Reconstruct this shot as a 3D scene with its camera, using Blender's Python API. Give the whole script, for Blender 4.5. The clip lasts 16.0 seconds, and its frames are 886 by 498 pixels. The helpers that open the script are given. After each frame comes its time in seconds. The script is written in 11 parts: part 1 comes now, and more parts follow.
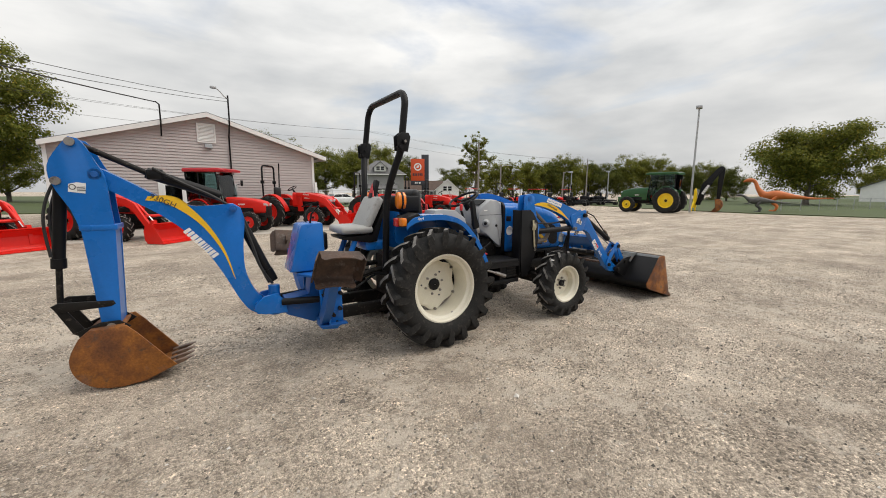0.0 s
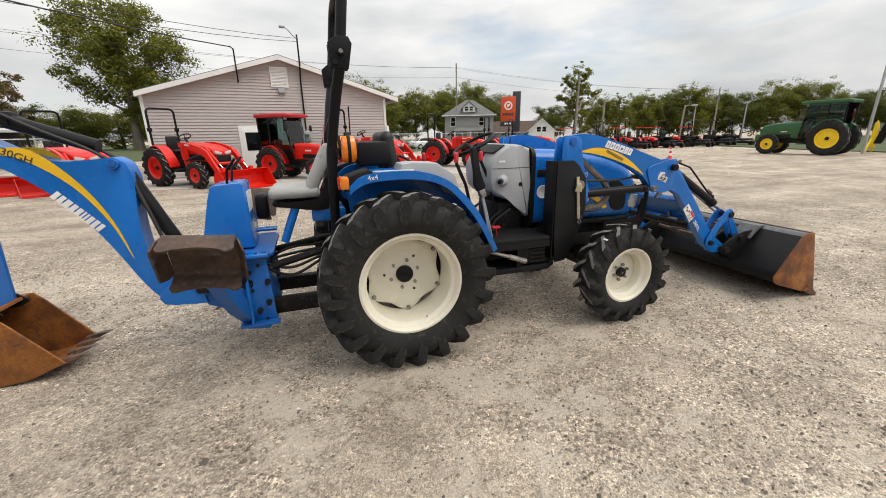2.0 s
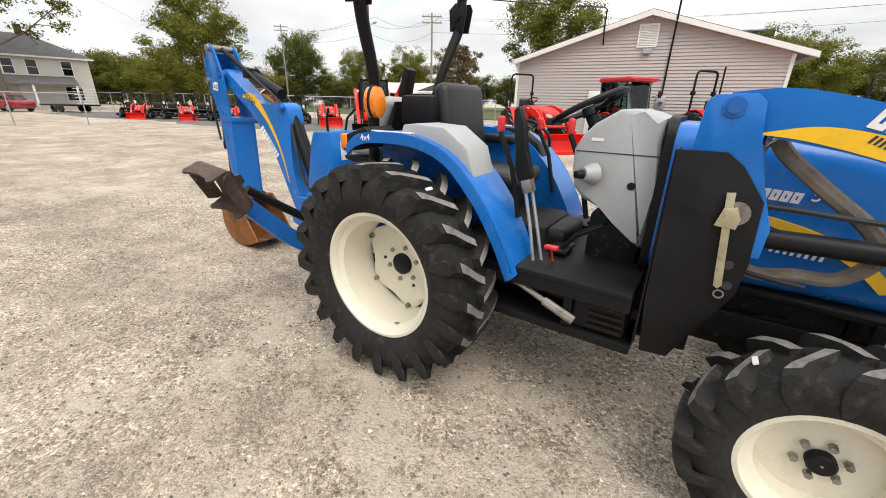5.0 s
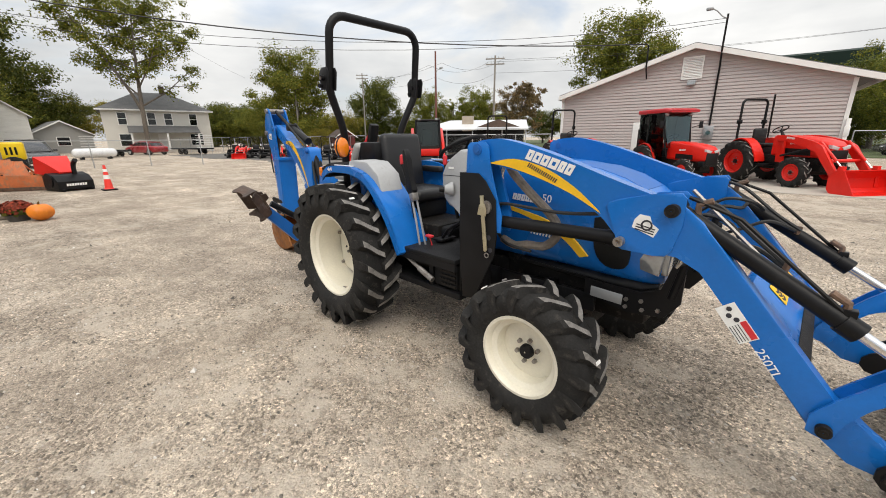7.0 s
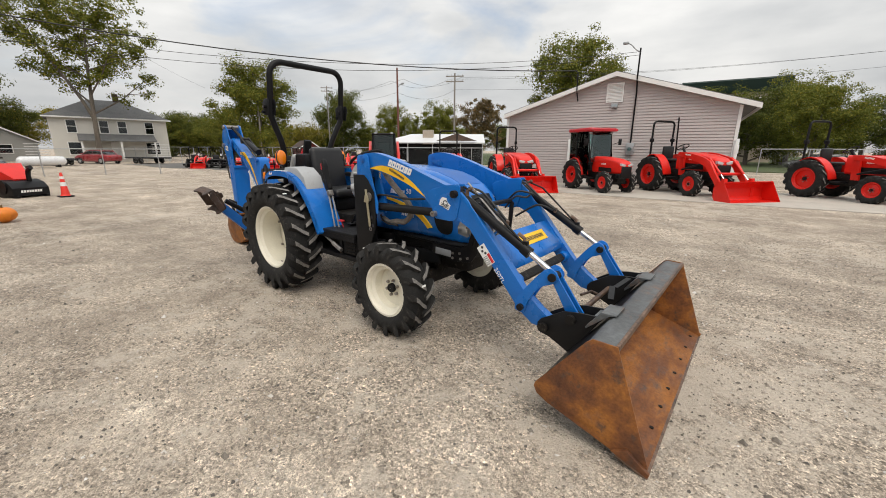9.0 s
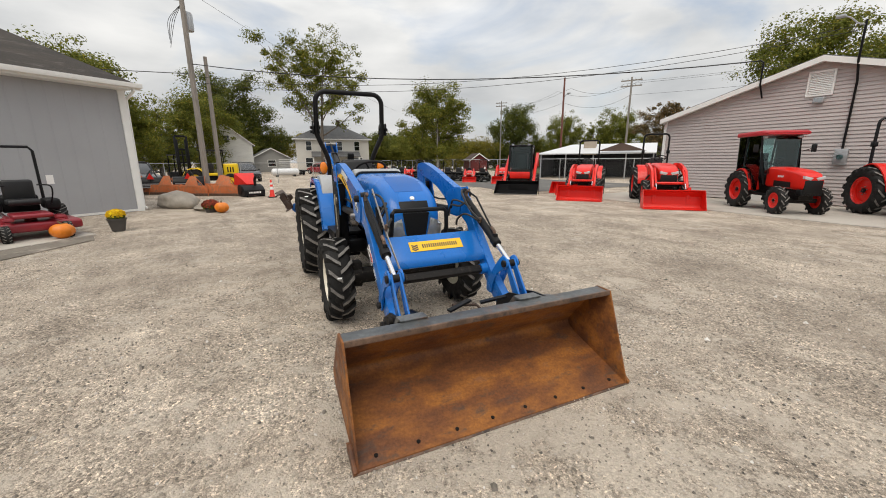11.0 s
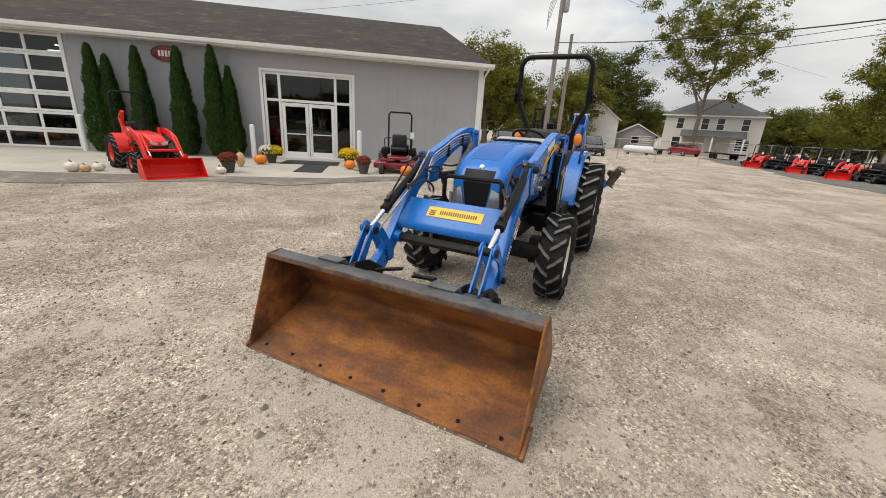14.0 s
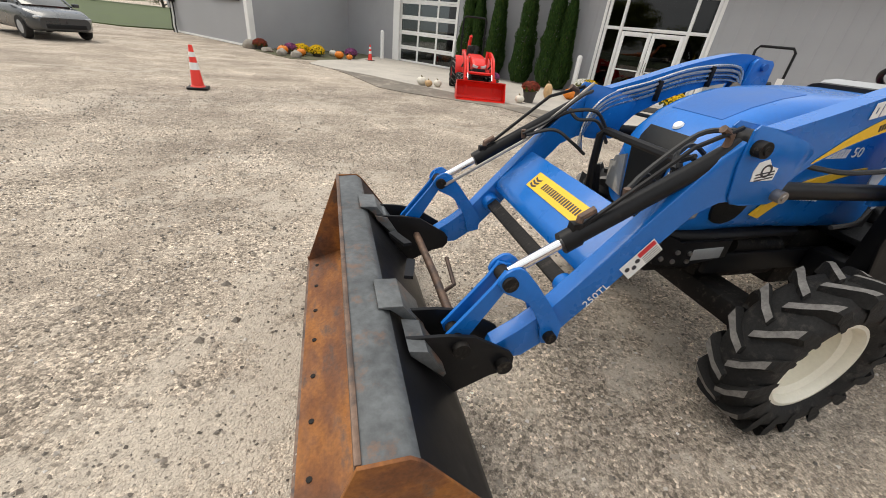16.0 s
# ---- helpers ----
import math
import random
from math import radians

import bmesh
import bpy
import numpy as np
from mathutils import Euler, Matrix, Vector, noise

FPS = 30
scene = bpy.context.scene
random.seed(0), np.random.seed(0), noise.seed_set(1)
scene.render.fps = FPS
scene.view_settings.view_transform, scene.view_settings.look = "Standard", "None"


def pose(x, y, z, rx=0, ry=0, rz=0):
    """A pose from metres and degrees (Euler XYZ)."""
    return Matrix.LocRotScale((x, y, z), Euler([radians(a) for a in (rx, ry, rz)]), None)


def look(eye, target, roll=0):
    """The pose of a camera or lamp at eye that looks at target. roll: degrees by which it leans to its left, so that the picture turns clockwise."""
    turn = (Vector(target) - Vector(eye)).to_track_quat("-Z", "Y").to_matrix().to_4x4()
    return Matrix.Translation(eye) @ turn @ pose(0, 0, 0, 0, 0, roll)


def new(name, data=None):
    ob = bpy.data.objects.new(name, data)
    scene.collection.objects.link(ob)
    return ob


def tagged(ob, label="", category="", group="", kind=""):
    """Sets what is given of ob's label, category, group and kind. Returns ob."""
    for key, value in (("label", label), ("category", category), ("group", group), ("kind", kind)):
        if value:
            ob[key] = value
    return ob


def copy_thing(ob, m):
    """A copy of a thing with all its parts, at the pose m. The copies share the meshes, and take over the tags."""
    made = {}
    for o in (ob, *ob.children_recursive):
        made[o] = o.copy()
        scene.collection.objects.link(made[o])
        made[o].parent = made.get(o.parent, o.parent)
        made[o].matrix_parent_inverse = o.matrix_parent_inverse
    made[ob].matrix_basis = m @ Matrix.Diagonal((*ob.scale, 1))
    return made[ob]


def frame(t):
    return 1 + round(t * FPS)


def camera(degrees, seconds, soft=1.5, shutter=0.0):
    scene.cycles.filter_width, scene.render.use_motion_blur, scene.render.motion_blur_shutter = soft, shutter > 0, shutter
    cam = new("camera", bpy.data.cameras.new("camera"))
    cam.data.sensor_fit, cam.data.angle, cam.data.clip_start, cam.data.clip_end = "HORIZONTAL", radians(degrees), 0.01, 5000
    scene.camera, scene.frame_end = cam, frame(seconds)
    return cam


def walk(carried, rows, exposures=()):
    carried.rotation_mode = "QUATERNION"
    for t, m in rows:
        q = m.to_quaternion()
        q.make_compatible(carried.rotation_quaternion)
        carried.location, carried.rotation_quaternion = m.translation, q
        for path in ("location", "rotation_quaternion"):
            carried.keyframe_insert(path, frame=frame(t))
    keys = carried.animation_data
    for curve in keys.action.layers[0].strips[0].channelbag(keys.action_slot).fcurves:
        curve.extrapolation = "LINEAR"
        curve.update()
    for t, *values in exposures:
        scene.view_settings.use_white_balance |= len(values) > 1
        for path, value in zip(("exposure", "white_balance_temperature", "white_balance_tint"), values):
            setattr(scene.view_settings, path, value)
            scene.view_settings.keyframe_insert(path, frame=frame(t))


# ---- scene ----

cam = camera(98.3, 16.0, soft=0.95)
PATH = [
    (0, (-2.553, -4.214, 1.642), (-1.299, -2.684, 1.349), 0.2),
    (0.5, (-2.075, -4.185, 1.656), (-0.885, -2.613, 1.318), 0.2),
    (1, (-1.558, -4.133, 1.65), (-0.453, -2.517, 1.242), -0.1),
    (1.5, (-1.23, -3.871, 1.646), (-0.234, -2.206, 1.159), -0.4),
    (2, (-0.896, -3.546, 1.637), (-0.081, -1.811, 1.067), -1.0),
    (2.5, (-0.527, -3.307, 1.645), (0.037, -1.499, 1.003), -1.5),
    (3, (-0.161, -3.007, 1.672), (0.104, -1.16, 0.951), -1.2),
    (3.5, (0.239, -2.94, 1.594), (0.158, -1.068, 0.895), -1.0),
    (3.7, (0.347, -2.937, 1.547), (0.148, -1.062, 0.878), -0.4),
    (5.8, (1.803, -2.69, 1.566), (0.8, -1.128, 0.82), 1.2),
    (6, (1.96, -2.714, 1.545), (0.949, -1.155, 0.806), 1.3),
    (6.5, (2.372, -2.835, 1.558), (1.319, -1.277, 0.876), 0.9),
    (7, (2.751, -3.173, 1.64), (1.585, -1.648, 1.079), -0.5),
    (7.5, (3.147, -3.505, 1.674), (1.881, -2.023, 1.223), -0.5),
    (8, (3.4, -3.776, 1.669), (2.273, -2.195, 1.191), 0.7),
    (8.2, (3.496, -3.861, 1.662), (2.445, -2.237, 1.154), 0.7),
    (8.725, (3.866, -3.905, 1.66), (2.87, -2.247, 1.155), 0.4),
    (9.25, (4.389, -3.69, 1.658), (3.252, -2.125, 1.162), 0.0),
    (9.775, (4.937, -3.335, 1.655), (3.63, -1.91, 1.168), -0.6),
    (10.3, (5.381, -2.934, 1.652), (3.924, -1.648, 1.177), -1.1),
    (10.5, (5.515, -2.795, 1.63), (4.0, -1.576, 1.163), -1.0),
    (11, (5.861, -2.373, 1.638), (4.201, -1.351, 1.193), -0.3),
    (11.5, (6.245, -1.947, 1.634), (4.463, -1.145, 1.21), 0.2),
    (12, (6.379, -1.493, 1.619), (4.51, -0.915, 1.2), 0.7),
    (12.5, (6.486, -1.059, 1.637), (4.559, -0.74, 1.208), 1.5),
    (13, (6.478, -0.62, 1.622), (4.532, -0.601, 1.165), 2.2),
    (13.5, (6.278, -0.182, 1.639), (4.369, -0.474, 1.12), 3.1),
    (14, (6.009, 0.234, 1.612), (4.202, -0.374, 1.008), 3.5),
    (14.5, (5.594, 0.487, 1.588), (3.957, -0.425, 0.892), 3.7),
    (15, (5.138, 0.68, 1.549), (3.731, -0.505, 0.763), 4.7),
    (15.5, (4.674, 0.781, 1.567), (3.58, -0.643, 0.685), 5.3),
    (16, (4.237, 0.717, 1.567), (3.51, -0.865, 0.583), 6.5),
]
EXPOSURE = ((0, 0.26), (1, 0.32), (2, 0.46), (3, 0.74), (3.5, 0.80), (6, 0.76), (6.5, 0.68), (7, 0.53), (8, 0.38), (10.5, 0.28), (13.5, 0.29), (14.5, 0.35), (15.5, 0.44), (16, 0.48))
walk(cam, [(t, look(eye, target, roll)) for t, eye, target, roll in PATH], [(t, ev, 6850, 10) for t, ev in EXPOSURE])


# ---- sky and sun: a bright overcast day ----
world = bpy.data.worlds.new("world")
scene.world = world
world.use_nodes = True
wn, wl = world.node_tree.nodes, world.node_tree.links
wn.clear()
w_out = wn.new("ShaderNodeOutputWorld")
w_bg = wn.new("ShaderNodeBackground")
w_sky = wn.new("ShaderNodeTexSky")
w_sky.sky_type = "NISHITA"
w_sky.sun_disc = False
SUN_UP, SUN_ROUND = radians(57), radians(132)
w_sky.sun_elevation, w_sky.sun_rotation = SUN_UP, SUN_ROUND
w_dim = wn.new("ShaderNodeVectorMath")
w_dim.operation = "SCALE"
w_dim.inputs["Scale"].default_value = 0.1
wl.new(w_sky.outputs[0], w_dim.inputs[0])
w_co = wn.new("ShaderNodeTexCoord")
w_map = wn.new("ShaderNodeMapping")
w_map.inputs["Scale"].default_value = (1.0, 1.0, 3.2)
wl.new(w_co.outputs["Generated"], w_map.inputs[0])
w_noise = wn.new("ShaderNodeTexNoise")
w_noise.inputs["Scale"].default_value = 2.1
w_noise.inputs["Detail"].default_value = 7
w_noise.inputs["Roughness"].default_value = 0.52
w_noise.inputs["Distortion"].default_value = 0.5
wl.new(w_map.outputs[0], w_noise.inputs["Vector"])
w_cover = wn.new("ShaderNodeValToRGB")
w_cover.color_ramp.elements[0].position, w_cover.color_ramp.elements[0].color = 0.30, (0.35, 0.35, 0.35, 1)
w_cover.color_ramp.elements[1].position, w_cover.color_ramp.elements[1].color = 0.48, (1, 1, 1, 1)
wl.new(w_noise.outputs["Fac"], w_cover.inputs[0])
w_noise2 = wn.new("ShaderNodeTexNoise")
w_noise2.inputs["Scale"].default_value = 3.3
w_noise2.inputs["Detail"].default_value = 6
wl.new(w_map.outputs[0], w_noise2.inputs["Vector"])
w_cloud = wn.new("ShaderNodeValToRGB")
w_cloud.color_ramp.elements[0].position, w_cloud.color_ramp.elements[0].color = 0.30, (0.40, 0.425, 0.455, 1)
w_cloud.color_ramp.elements[1].position, w_cloud.color_ramp.elements[1].color = 0.70, (0.64, 0.655, 0.67, 1)
wl.new(w_noise2.outputs["Fac"], w_cloud.inputs[0])
w_mix = wn.new("ShaderNodeMix")
w_mix.data_type = "RGBA"
wl.new(w_cover.outputs[0], w_mix.inputs[0])
wl.new(w_dim.outputs[0], w_mix.inputs[6])
wl.new(w_cloud.outputs[0], w_mix.inputs[7])
# an overcast sky grows brighter from the horizon to the zenith
w_sep = wn.new("ShaderNodeSeparateXYZ")
wl.new(w_co.outputs["Generated"], w_sep.inputs[0])
w_up = wn.new("ShaderNodeMapRange")
w_up.inputs["From Min"].default_value, w_up.inputs["From Max"].default_value = 0.0, 1.0
w_up.inputs["To Min"].default_value, w_up.inputs["To Max"].default_value = 0.90, 1.98
wl.new(w_sep.outputs["Z"], w_up.inputs["Value"])
w_grad = wn.new("ShaderNodeVectorMath")
w_grad.operation = "SCALE"
wl.new(w_mix.outputs[2], w_grad.inputs[0])
wl.new(w_up.outputs[0], w_grad.inputs["Scale"])
wl.new(w_grad.outputs[0], w_bg.inputs["Color"])
w_bg.inputs["Strength"].default_value = 1.0
wl.new(w_bg.outputs[0], w_out.inputs[0])

sun = new("sun", bpy.data.lights.new("sun", "SUN"))
sun.data.energy, sun.data.angle, sun.data.color = 1.45, radians(42), (1.0, 0.94, 0.85)
sun.matrix_world = look((0, 0, 30), Vector((0, 0, 30)) - Vector((math.sin(SUN_ROUND) * math.cos(SUN_UP), math.cos(SUN_ROUND) * math.cos(SUN_UP), math.sin(SUN_UP))))


# ---- materials ----
def nodes_of(name):
    m = bpy.data.materials.new(name)
    m.use_nodes = True
    return m, m.node_tree.nodes, m.node_tree.links, m.node_tree.nodes["Principled BSDF"]


def noise_node(ns, ls, scale, detail=4, rough=0.55, vec=None):
    n = ns.new("ShaderNodeTexNoise")
    n.inputs["Scale"].default_value, n.inputs["Detail"].default_value, n.inputs["Roughness"].default_value = scale, detail, rough
    if vec is not None:
        ls.new(vec, n.inputs["Vector"])
    return n


def ramp_node(ns, ls, src, stops):
    r = ns.new("ShaderNodeValToRGB")
    els = r.color_ramp.elements
    while len(els) < len(stops):
        els.new(0.5)
    for e, (p, c) in zip(els, stops):
        e.position, e.color = p, (*c, 1) if len(c) == 3 else c
    ls.new(src, r.inputs[0])
    return r


def mix_node(ns, ls, fac, a, b, mode="MIX"):
    m = ns.new("ShaderNodeMix")
    m.data_type, m.blend_type = "RGBA", mode
    for src, sock in ((fac, m.inputs[0]), (a, m.inputs[6]), (b, m.inputs[7])):
        if isinstance(src, (int, float)):
            sock.default_value = src
        elif isinstance(src, tuple):
            sock.default_value = (*src, 1)
        else:
            ls.new(src, sock)
    return m.outputs[2]


def bump_node(ns, ls, height, strength, distance, bsdf, prev=None):
    b = ns.new("ShaderNodeBump")
    b.inputs["Strength"].default_value, b.inputs["Distance"].default_value = strength, distance
    ls.new(height, b.inputs["Height"])
    if prev is not None:
        ls.new(prev.outputs[0], b.inputs["Normal"])
    ls.new(b.outputs[0], bsdf.inputs["Normal"])
    return b


def tint(c, k):
    return tuple(min(1.0, v * k) for v in c)


def surface(name, base, rough=0.5, metal=0.0, var=0.15, scale=3.0, grain=0.06, gscale=60.0, bump=0.0, bscale=80.0, dirt=None, dirt_at=0.62, coat=0.0, stretch=None, rnd=0.0, spec=0.5):
    """A painted or raw surface: broad mottling, fine grain, optional blotches of dirt or wear, relief."""
    m, ns, ls, bsdf = nodes_of(name)
    co = ns.new("ShaderNodeTexCoord").outputs["Object"]
    if stretch:
        mp = ns.new("ShaderNodeMapping")
        mp.inputs["Scale"].default_value = stretch
        ls.new(co, mp.inputs[0])
        co = mp.outputs[0]
    broad = noise_node(ns, ls, scale, 5, 0.6, co)
    col = ramp_node(ns, ls, broad.outputs["Fac"], [(0.3, tint(base, 1 - var)), (0.7, tint(base, 1 + var))]).outputs[0]
    fine = noise_node(ns, ls, gscale, 3, 0.6, co)
    g = ramp_node(ns, ls, fine.outputs["Fac"], [(0.3, (1 - grain,) * 3), (0.7, (1 + grain * 0.3,) * 3)]).outputs[0]
    col = mix_node(ns, ls, 1.0, col, g, "MULTIPLY")
    if dirt:
        d = noise_node(ns, ls, scale * 2.3, 7, 0.7, co)
        f = ramp_node(ns, ls, d.outputs["Fac"], [(dirt_at - 0.06, (0, 0, 0)), (dirt_at + 0.08, (1, 1, 1))]).outputs[0]
        col = mix_node(ns, ls, f, col, dirt)
    if rnd:
        oi = ns.new("ShaderNodeObjectInfo")
        rr = ramp_node(ns, ls, oi.outputs["Random"], [(0, (1 - rnd,) * 3), (1, (1, 1, 1))]).outputs[0]
        col = mix_node(ns, ls, 1.0, col, rr, "MULTIPLY")
    ls.new(col, bsdf.inputs["Base Color"])
    rg = ramp_node(ns, ls, broad.outputs["Fac"], [(0.3, (max(0.02, rough - 0.08),) * 3), (0.7, (min(1, rough + 0.08),) * 3)])
    ls.new(rg.outputs[0], bsdf.inputs["Roughness"])
    bsdf.inputs["Metallic"].default_value = metal
    bsdf.inputs["Coat Weight"].default_value = coat
    bsdf.inputs["Specular IOR Level"].default_value = spec
    bsdf.inputs["Coat Roughness"].default_value = 0.08
    if bump:
        bn = noise_node(ns, ls, bscale, 4, 0.6, co)
        bump_node(ns, ls, bn.outputs["Fac"], bump, 0.01, bsdf)
    return m


def glass(name, colour=(0.8, 0.9, 0.88), rough=0.02, alpha=0.35):
    """A thin pane: mostly see-through, with a mirror gloss."""
    m, ns, ls, bsdf = nodes_of(name)
    ns.remove(bsdf)
    tr, gl, mx = ns.new("ShaderNodeBsdfTransparent"), ns.new("ShaderNodeBsdfGlossy"), ns.new("ShaderNodeMixShader")
    tr.inputs[0].default_value = (*colour, 1)
    gl.inputs["Roughness"].default_value = rough
    fr = ns.new("ShaderNodeFresnel")
    fr.inputs[0].default_value = 1.38
    ad = ns.new("ShaderNodeMath")
    ad.operation = "ADD"
    ad.inputs[1].default_value = alpha * 0.25
    ls.new(fr.outputs[0], ad.inputs[0])
    ls.new(ad.outputs[0], mx.inputs[0])
    ls.new(tr.outputs[0], mx.inputs[1])
    ls.new(gl.outputs[0], mx.inputs[2])
    ls.new(mx.outputs[0], ns["Material Output"].inputs[0])
    return m


def rust_mat():
    """Rust in layers: brown film, orange bloom, dark worn patches, a few bare scratches, streaked along the bucket."""
    m, ns, ls, bsdf = nodes_of("rusty_steel")
    co = ns.new("ShaderNodeTexCoord").outputs["Object"]
    mp = ns.new("ShaderNodeMapping")
    mp.inputs["Scale"].default_value = (1.6, 0.7, 1.6)
    ls.new(co, mp.inputs[0])
    a = noise_node(ns, ls, 2.4, 8, 0.62, mp.outputs[0])
    col = ramp_node(ns, ls, a.outputs["Fac"], [(0.30, (0.088, 0.038, 0.022)), (0.45, (0.175, 0.066, 0.025)), (0.58, (0.32, 0.122, 0.028)), (0.66, (0.25, 0.110, 0.052)), (0.76, (0.17, 0.082, 0.050))]).outputs[0]
    d = noise_node(ns, ls, 5.5, 8, 0.7, mp.outputs[0])
    f = ramp_node(ns, ls, d.outputs["Fac"], [(0.56, (0, 0, 0)), (0.66, (0.75, 0.75, 0.75))]).outputs[0]
    col = mix_node(ns, ls, f, col, (0.075, 0.052, 0.042))
    e = noise_node(ns, ls, 3.1, 9, 0.75, co)
    f2 = ramp_node(ns, ls, e.outputs["Fac"], [(0.72, (0, 0, 0)), (0.74, (1, 1, 1))]).outputs[0]
    col = mix_node(ns, ls, f2, col, (0.44, 0.40, 0.37))
    fine = noise_node(ns, ls, 55, 4, 0.65, co)
    col = mix_node(ns, ls, 1.0, col, ramp_node(ns, ls, fine.outputs["Fac"], [(0.3, (0.72, 0.72, 0.72)), (0.7, (1.15, 1.15, 1.15))]).outputs[0], "MULTIPLY")
    ls.new(col, bsdf.inputs["Base Color"])
    bsdf.inputs["Metallic"].default_value = 0.0
    bsdf.inputs["Specular IOR Level"].default_value = 0.3
    ls.new(ramp_node(ns, ls, d.outputs["Fac"], [(0.4, (0.68, 0.68, 0.68)), (0.65, (0.42, 0.42, 0.42))]).outputs[0], bsdf.inputs["Roughness"])
    bump_node(ns, ls, fine.outputs["Fac"], 0.2, 0.01, bsdf)
    return m


BLUE = surface("blue_paint", (0.005, 0.142, 0.50), 0.28, spec=0.34, var=0.12, scale=2.0, dirt=(0.03, 0.16, 0.44), dirt_at=0.68, coat=0.2, bump=0.03, bscale=120)
BLUE_DUSTY = surface("dusty_blue_paint", (0.007, 0.110, 0.40), 0.5, var=0.14, scale=3.0, dirt=(0.14, 0.14, 0.14), dirt_at=0.68, bump=0.05, bscale=90)
YELLOW = surface("yellow_decal", (0.85, 0.50, 0.02), 0.4, var=0.06)
WHITE_DECAL = surface("white_decal", (0.82, 0.82, 0.80), 0.45, var=0.05)
DARK_DECAL = surface("dark_decal", (0.03, 0.03, 0.04), 0.5, var=0.05)
RED_DECAL = surface("red_decal", (0.62, 0.03, 0.04), 0.45, var=0.05)
CREAM = surface("cream_rim_paint", (0.78, 0.74, 0.62), 0.42, var=0.05, scale=4.0, dirt=(0.55, 0.47, 0.36), dirt_at=0.72, coat=0.1)
RUBBER = surface("tyre_rubber", (0.021, 0.0205, 0.020), 0.80, spec=0.25, var=0.35, scale=6.0, grain=0.3, gscale=90, bump=0.2, bscale=140, dirt=(0.060, 0.054, 0.048), dirt_at=0.62)
RUBBER_WORN = surface("worn_lug_rubber", (0.20, 0.19, 0.178), 0.85, spec=0.3, var=0.4, scale=9.0, grain=0.3, gscale=70, bump=0.2, bscale=120)
BLACK = surface("black_steel", (0.009, 0.009, 0.010), 0.42, spec=0.2, var=0.3, scale=4.0, dirt=(0.028, 0.026, 0.024), dirt_at=0.68, bump=0.05)
BLACK_PLASTIC = surface("black_plastic", (0.009, 0.009, 0.010), 0.5, spec=0.22, var=0.2, scale=5.0, bump=0.12, bscale=300, dirt=(0.032, 0.030, 0.028), dirt_at=0.72)
VINYL = surface("black_vinyl", (0.014, 0.014, 0.015), 0.42, spec=0.4, var=0.2, scale=5.0, bump=0.2, bscale=160)
GREY_PLASTIC = surface("grey_plastic", (0.36, 0.37, 0.38), 0.5, var=0.07, scale=3.0, bump=0.1, bscale=300, dirt=(0.27, 0.26, 0.24), dirt_at=0.68)
SEAT_GREY = surface("grey_vinyl", (0.38, 0.38, 0.37), 0.5, var=0.08, scale=4.0, bump=0.15, bscale=180, dirt=(0.24, 0.23, 0.21), dirt_at=0.62)
CHROME = surface("chrome_rod", (0.75, 0.75, 0.76), 0.14, 1.0, var=0.05)
STEEL = surface("bare_steel", (0.33, 0.31, 0.29), 0.45, 0.8, var=0.25, scale=8, dirt=(0.12, 0.08, 0.05), dirt_at=0.6)
GREASE = surface("dirty_iron", (0.013, 0.0115, 0.0105), 0.6, 0.2, spec=0.25, var=0.4, scale=9, bump=0.3, bscale=60, dirt=(0.075, 0.063, 0.052), dirt_at=0.62)
RUST = rust_mat()
ZINC = surface("yellow_zinc_plate", (0.50, 0.45, 0.31), 0.42, 0.55, var=0.15, scale=12, dirt=(0.28, 0.25, 0.18), dirt_at=0.6)
RUST_WORN = surface("worn_rusty_steel", (0.16, 0.10, 0.07), 0.5, 0.3, var=0.5, scale=5, grain=0.3, gscale=35, bump=0.2, bscale=60, dirt=(0.06, 0.045, 0.04), dirt_at=0.56)
BUCKET_BLACK = surface("worn_black_bucket_paint", (0.105, 0.112, 0.115), 0.45, 0.1, var=0.5, scale=3.0, grain=0.35, gscale=30, bump=0.10, dirt=(0.17, 0.095, 0.06), dirt_at=0.60)
RUST_DARK = surface("dark_rusty_iron", (0.075, 0.045, 0.032), 0.6, 0.2, var=0.55, scale=6, grain=0.3, gscale=35, bump=0.2, bscale=60, dirt=(0.13, 0.11, 0.10), dirt_at=0.62)
LINE_STEEL = surface("plated_steel_line", (0.55, 0.54, 0.52), 0.26, 0.9, var=0.2, scale=9)
AMBER = surface("amber_lens", (0.85, 0.22, 0.01), 0.2, var=0.05, coat=0.6)
RED_LENS = surface("red_lens", (0.55, 0.02, 0.015), 0.2, var=0.05, coat=0.6)
LENS = surface("headlamp_lens", (0.40, 0.42, 0.43), 0.08, 0.5, var=0.15, scale=20, coat=0.8)
MESH_GRILLE = surface("grille_mesh", (0.007, 0.0075, 0.008), 0.45, spec=0.25, var=0.4, scale=80, bump=0.2, bscale=220)
HOSE = surface("hydraulic_hose", (0.02, 0.02, 0.02), 0.6, var=0.3, scale=20, bump=0.2, bscale=200)
SLEEVE = surface("dusty_hose_sleeve", (0.20, 0.17, 0.14), 0.85, var=0.3, scale=15, bump=0.5, bscale=150)
RED = surface("red_orange_paint", (0.70, 0.016, 0.009), 0.36, spec=0.35, var=0.10, scale=2.0, coat=0.15)
RED_CAB = surface("cab_roof_red_paint", (0.50, 0.02, 0.03), 0.4, var=0.08, scale=2.0, coat=0.2)
CAB_GLASS = glass("tinted_cab_glass", (0.66, 0.79, 0.79), 0.02, 0.08)
GREEN_PAINT = surface("green_paint", (0.012, 0.088, 0.022), 0.4, var=0.1, coat=0.2)
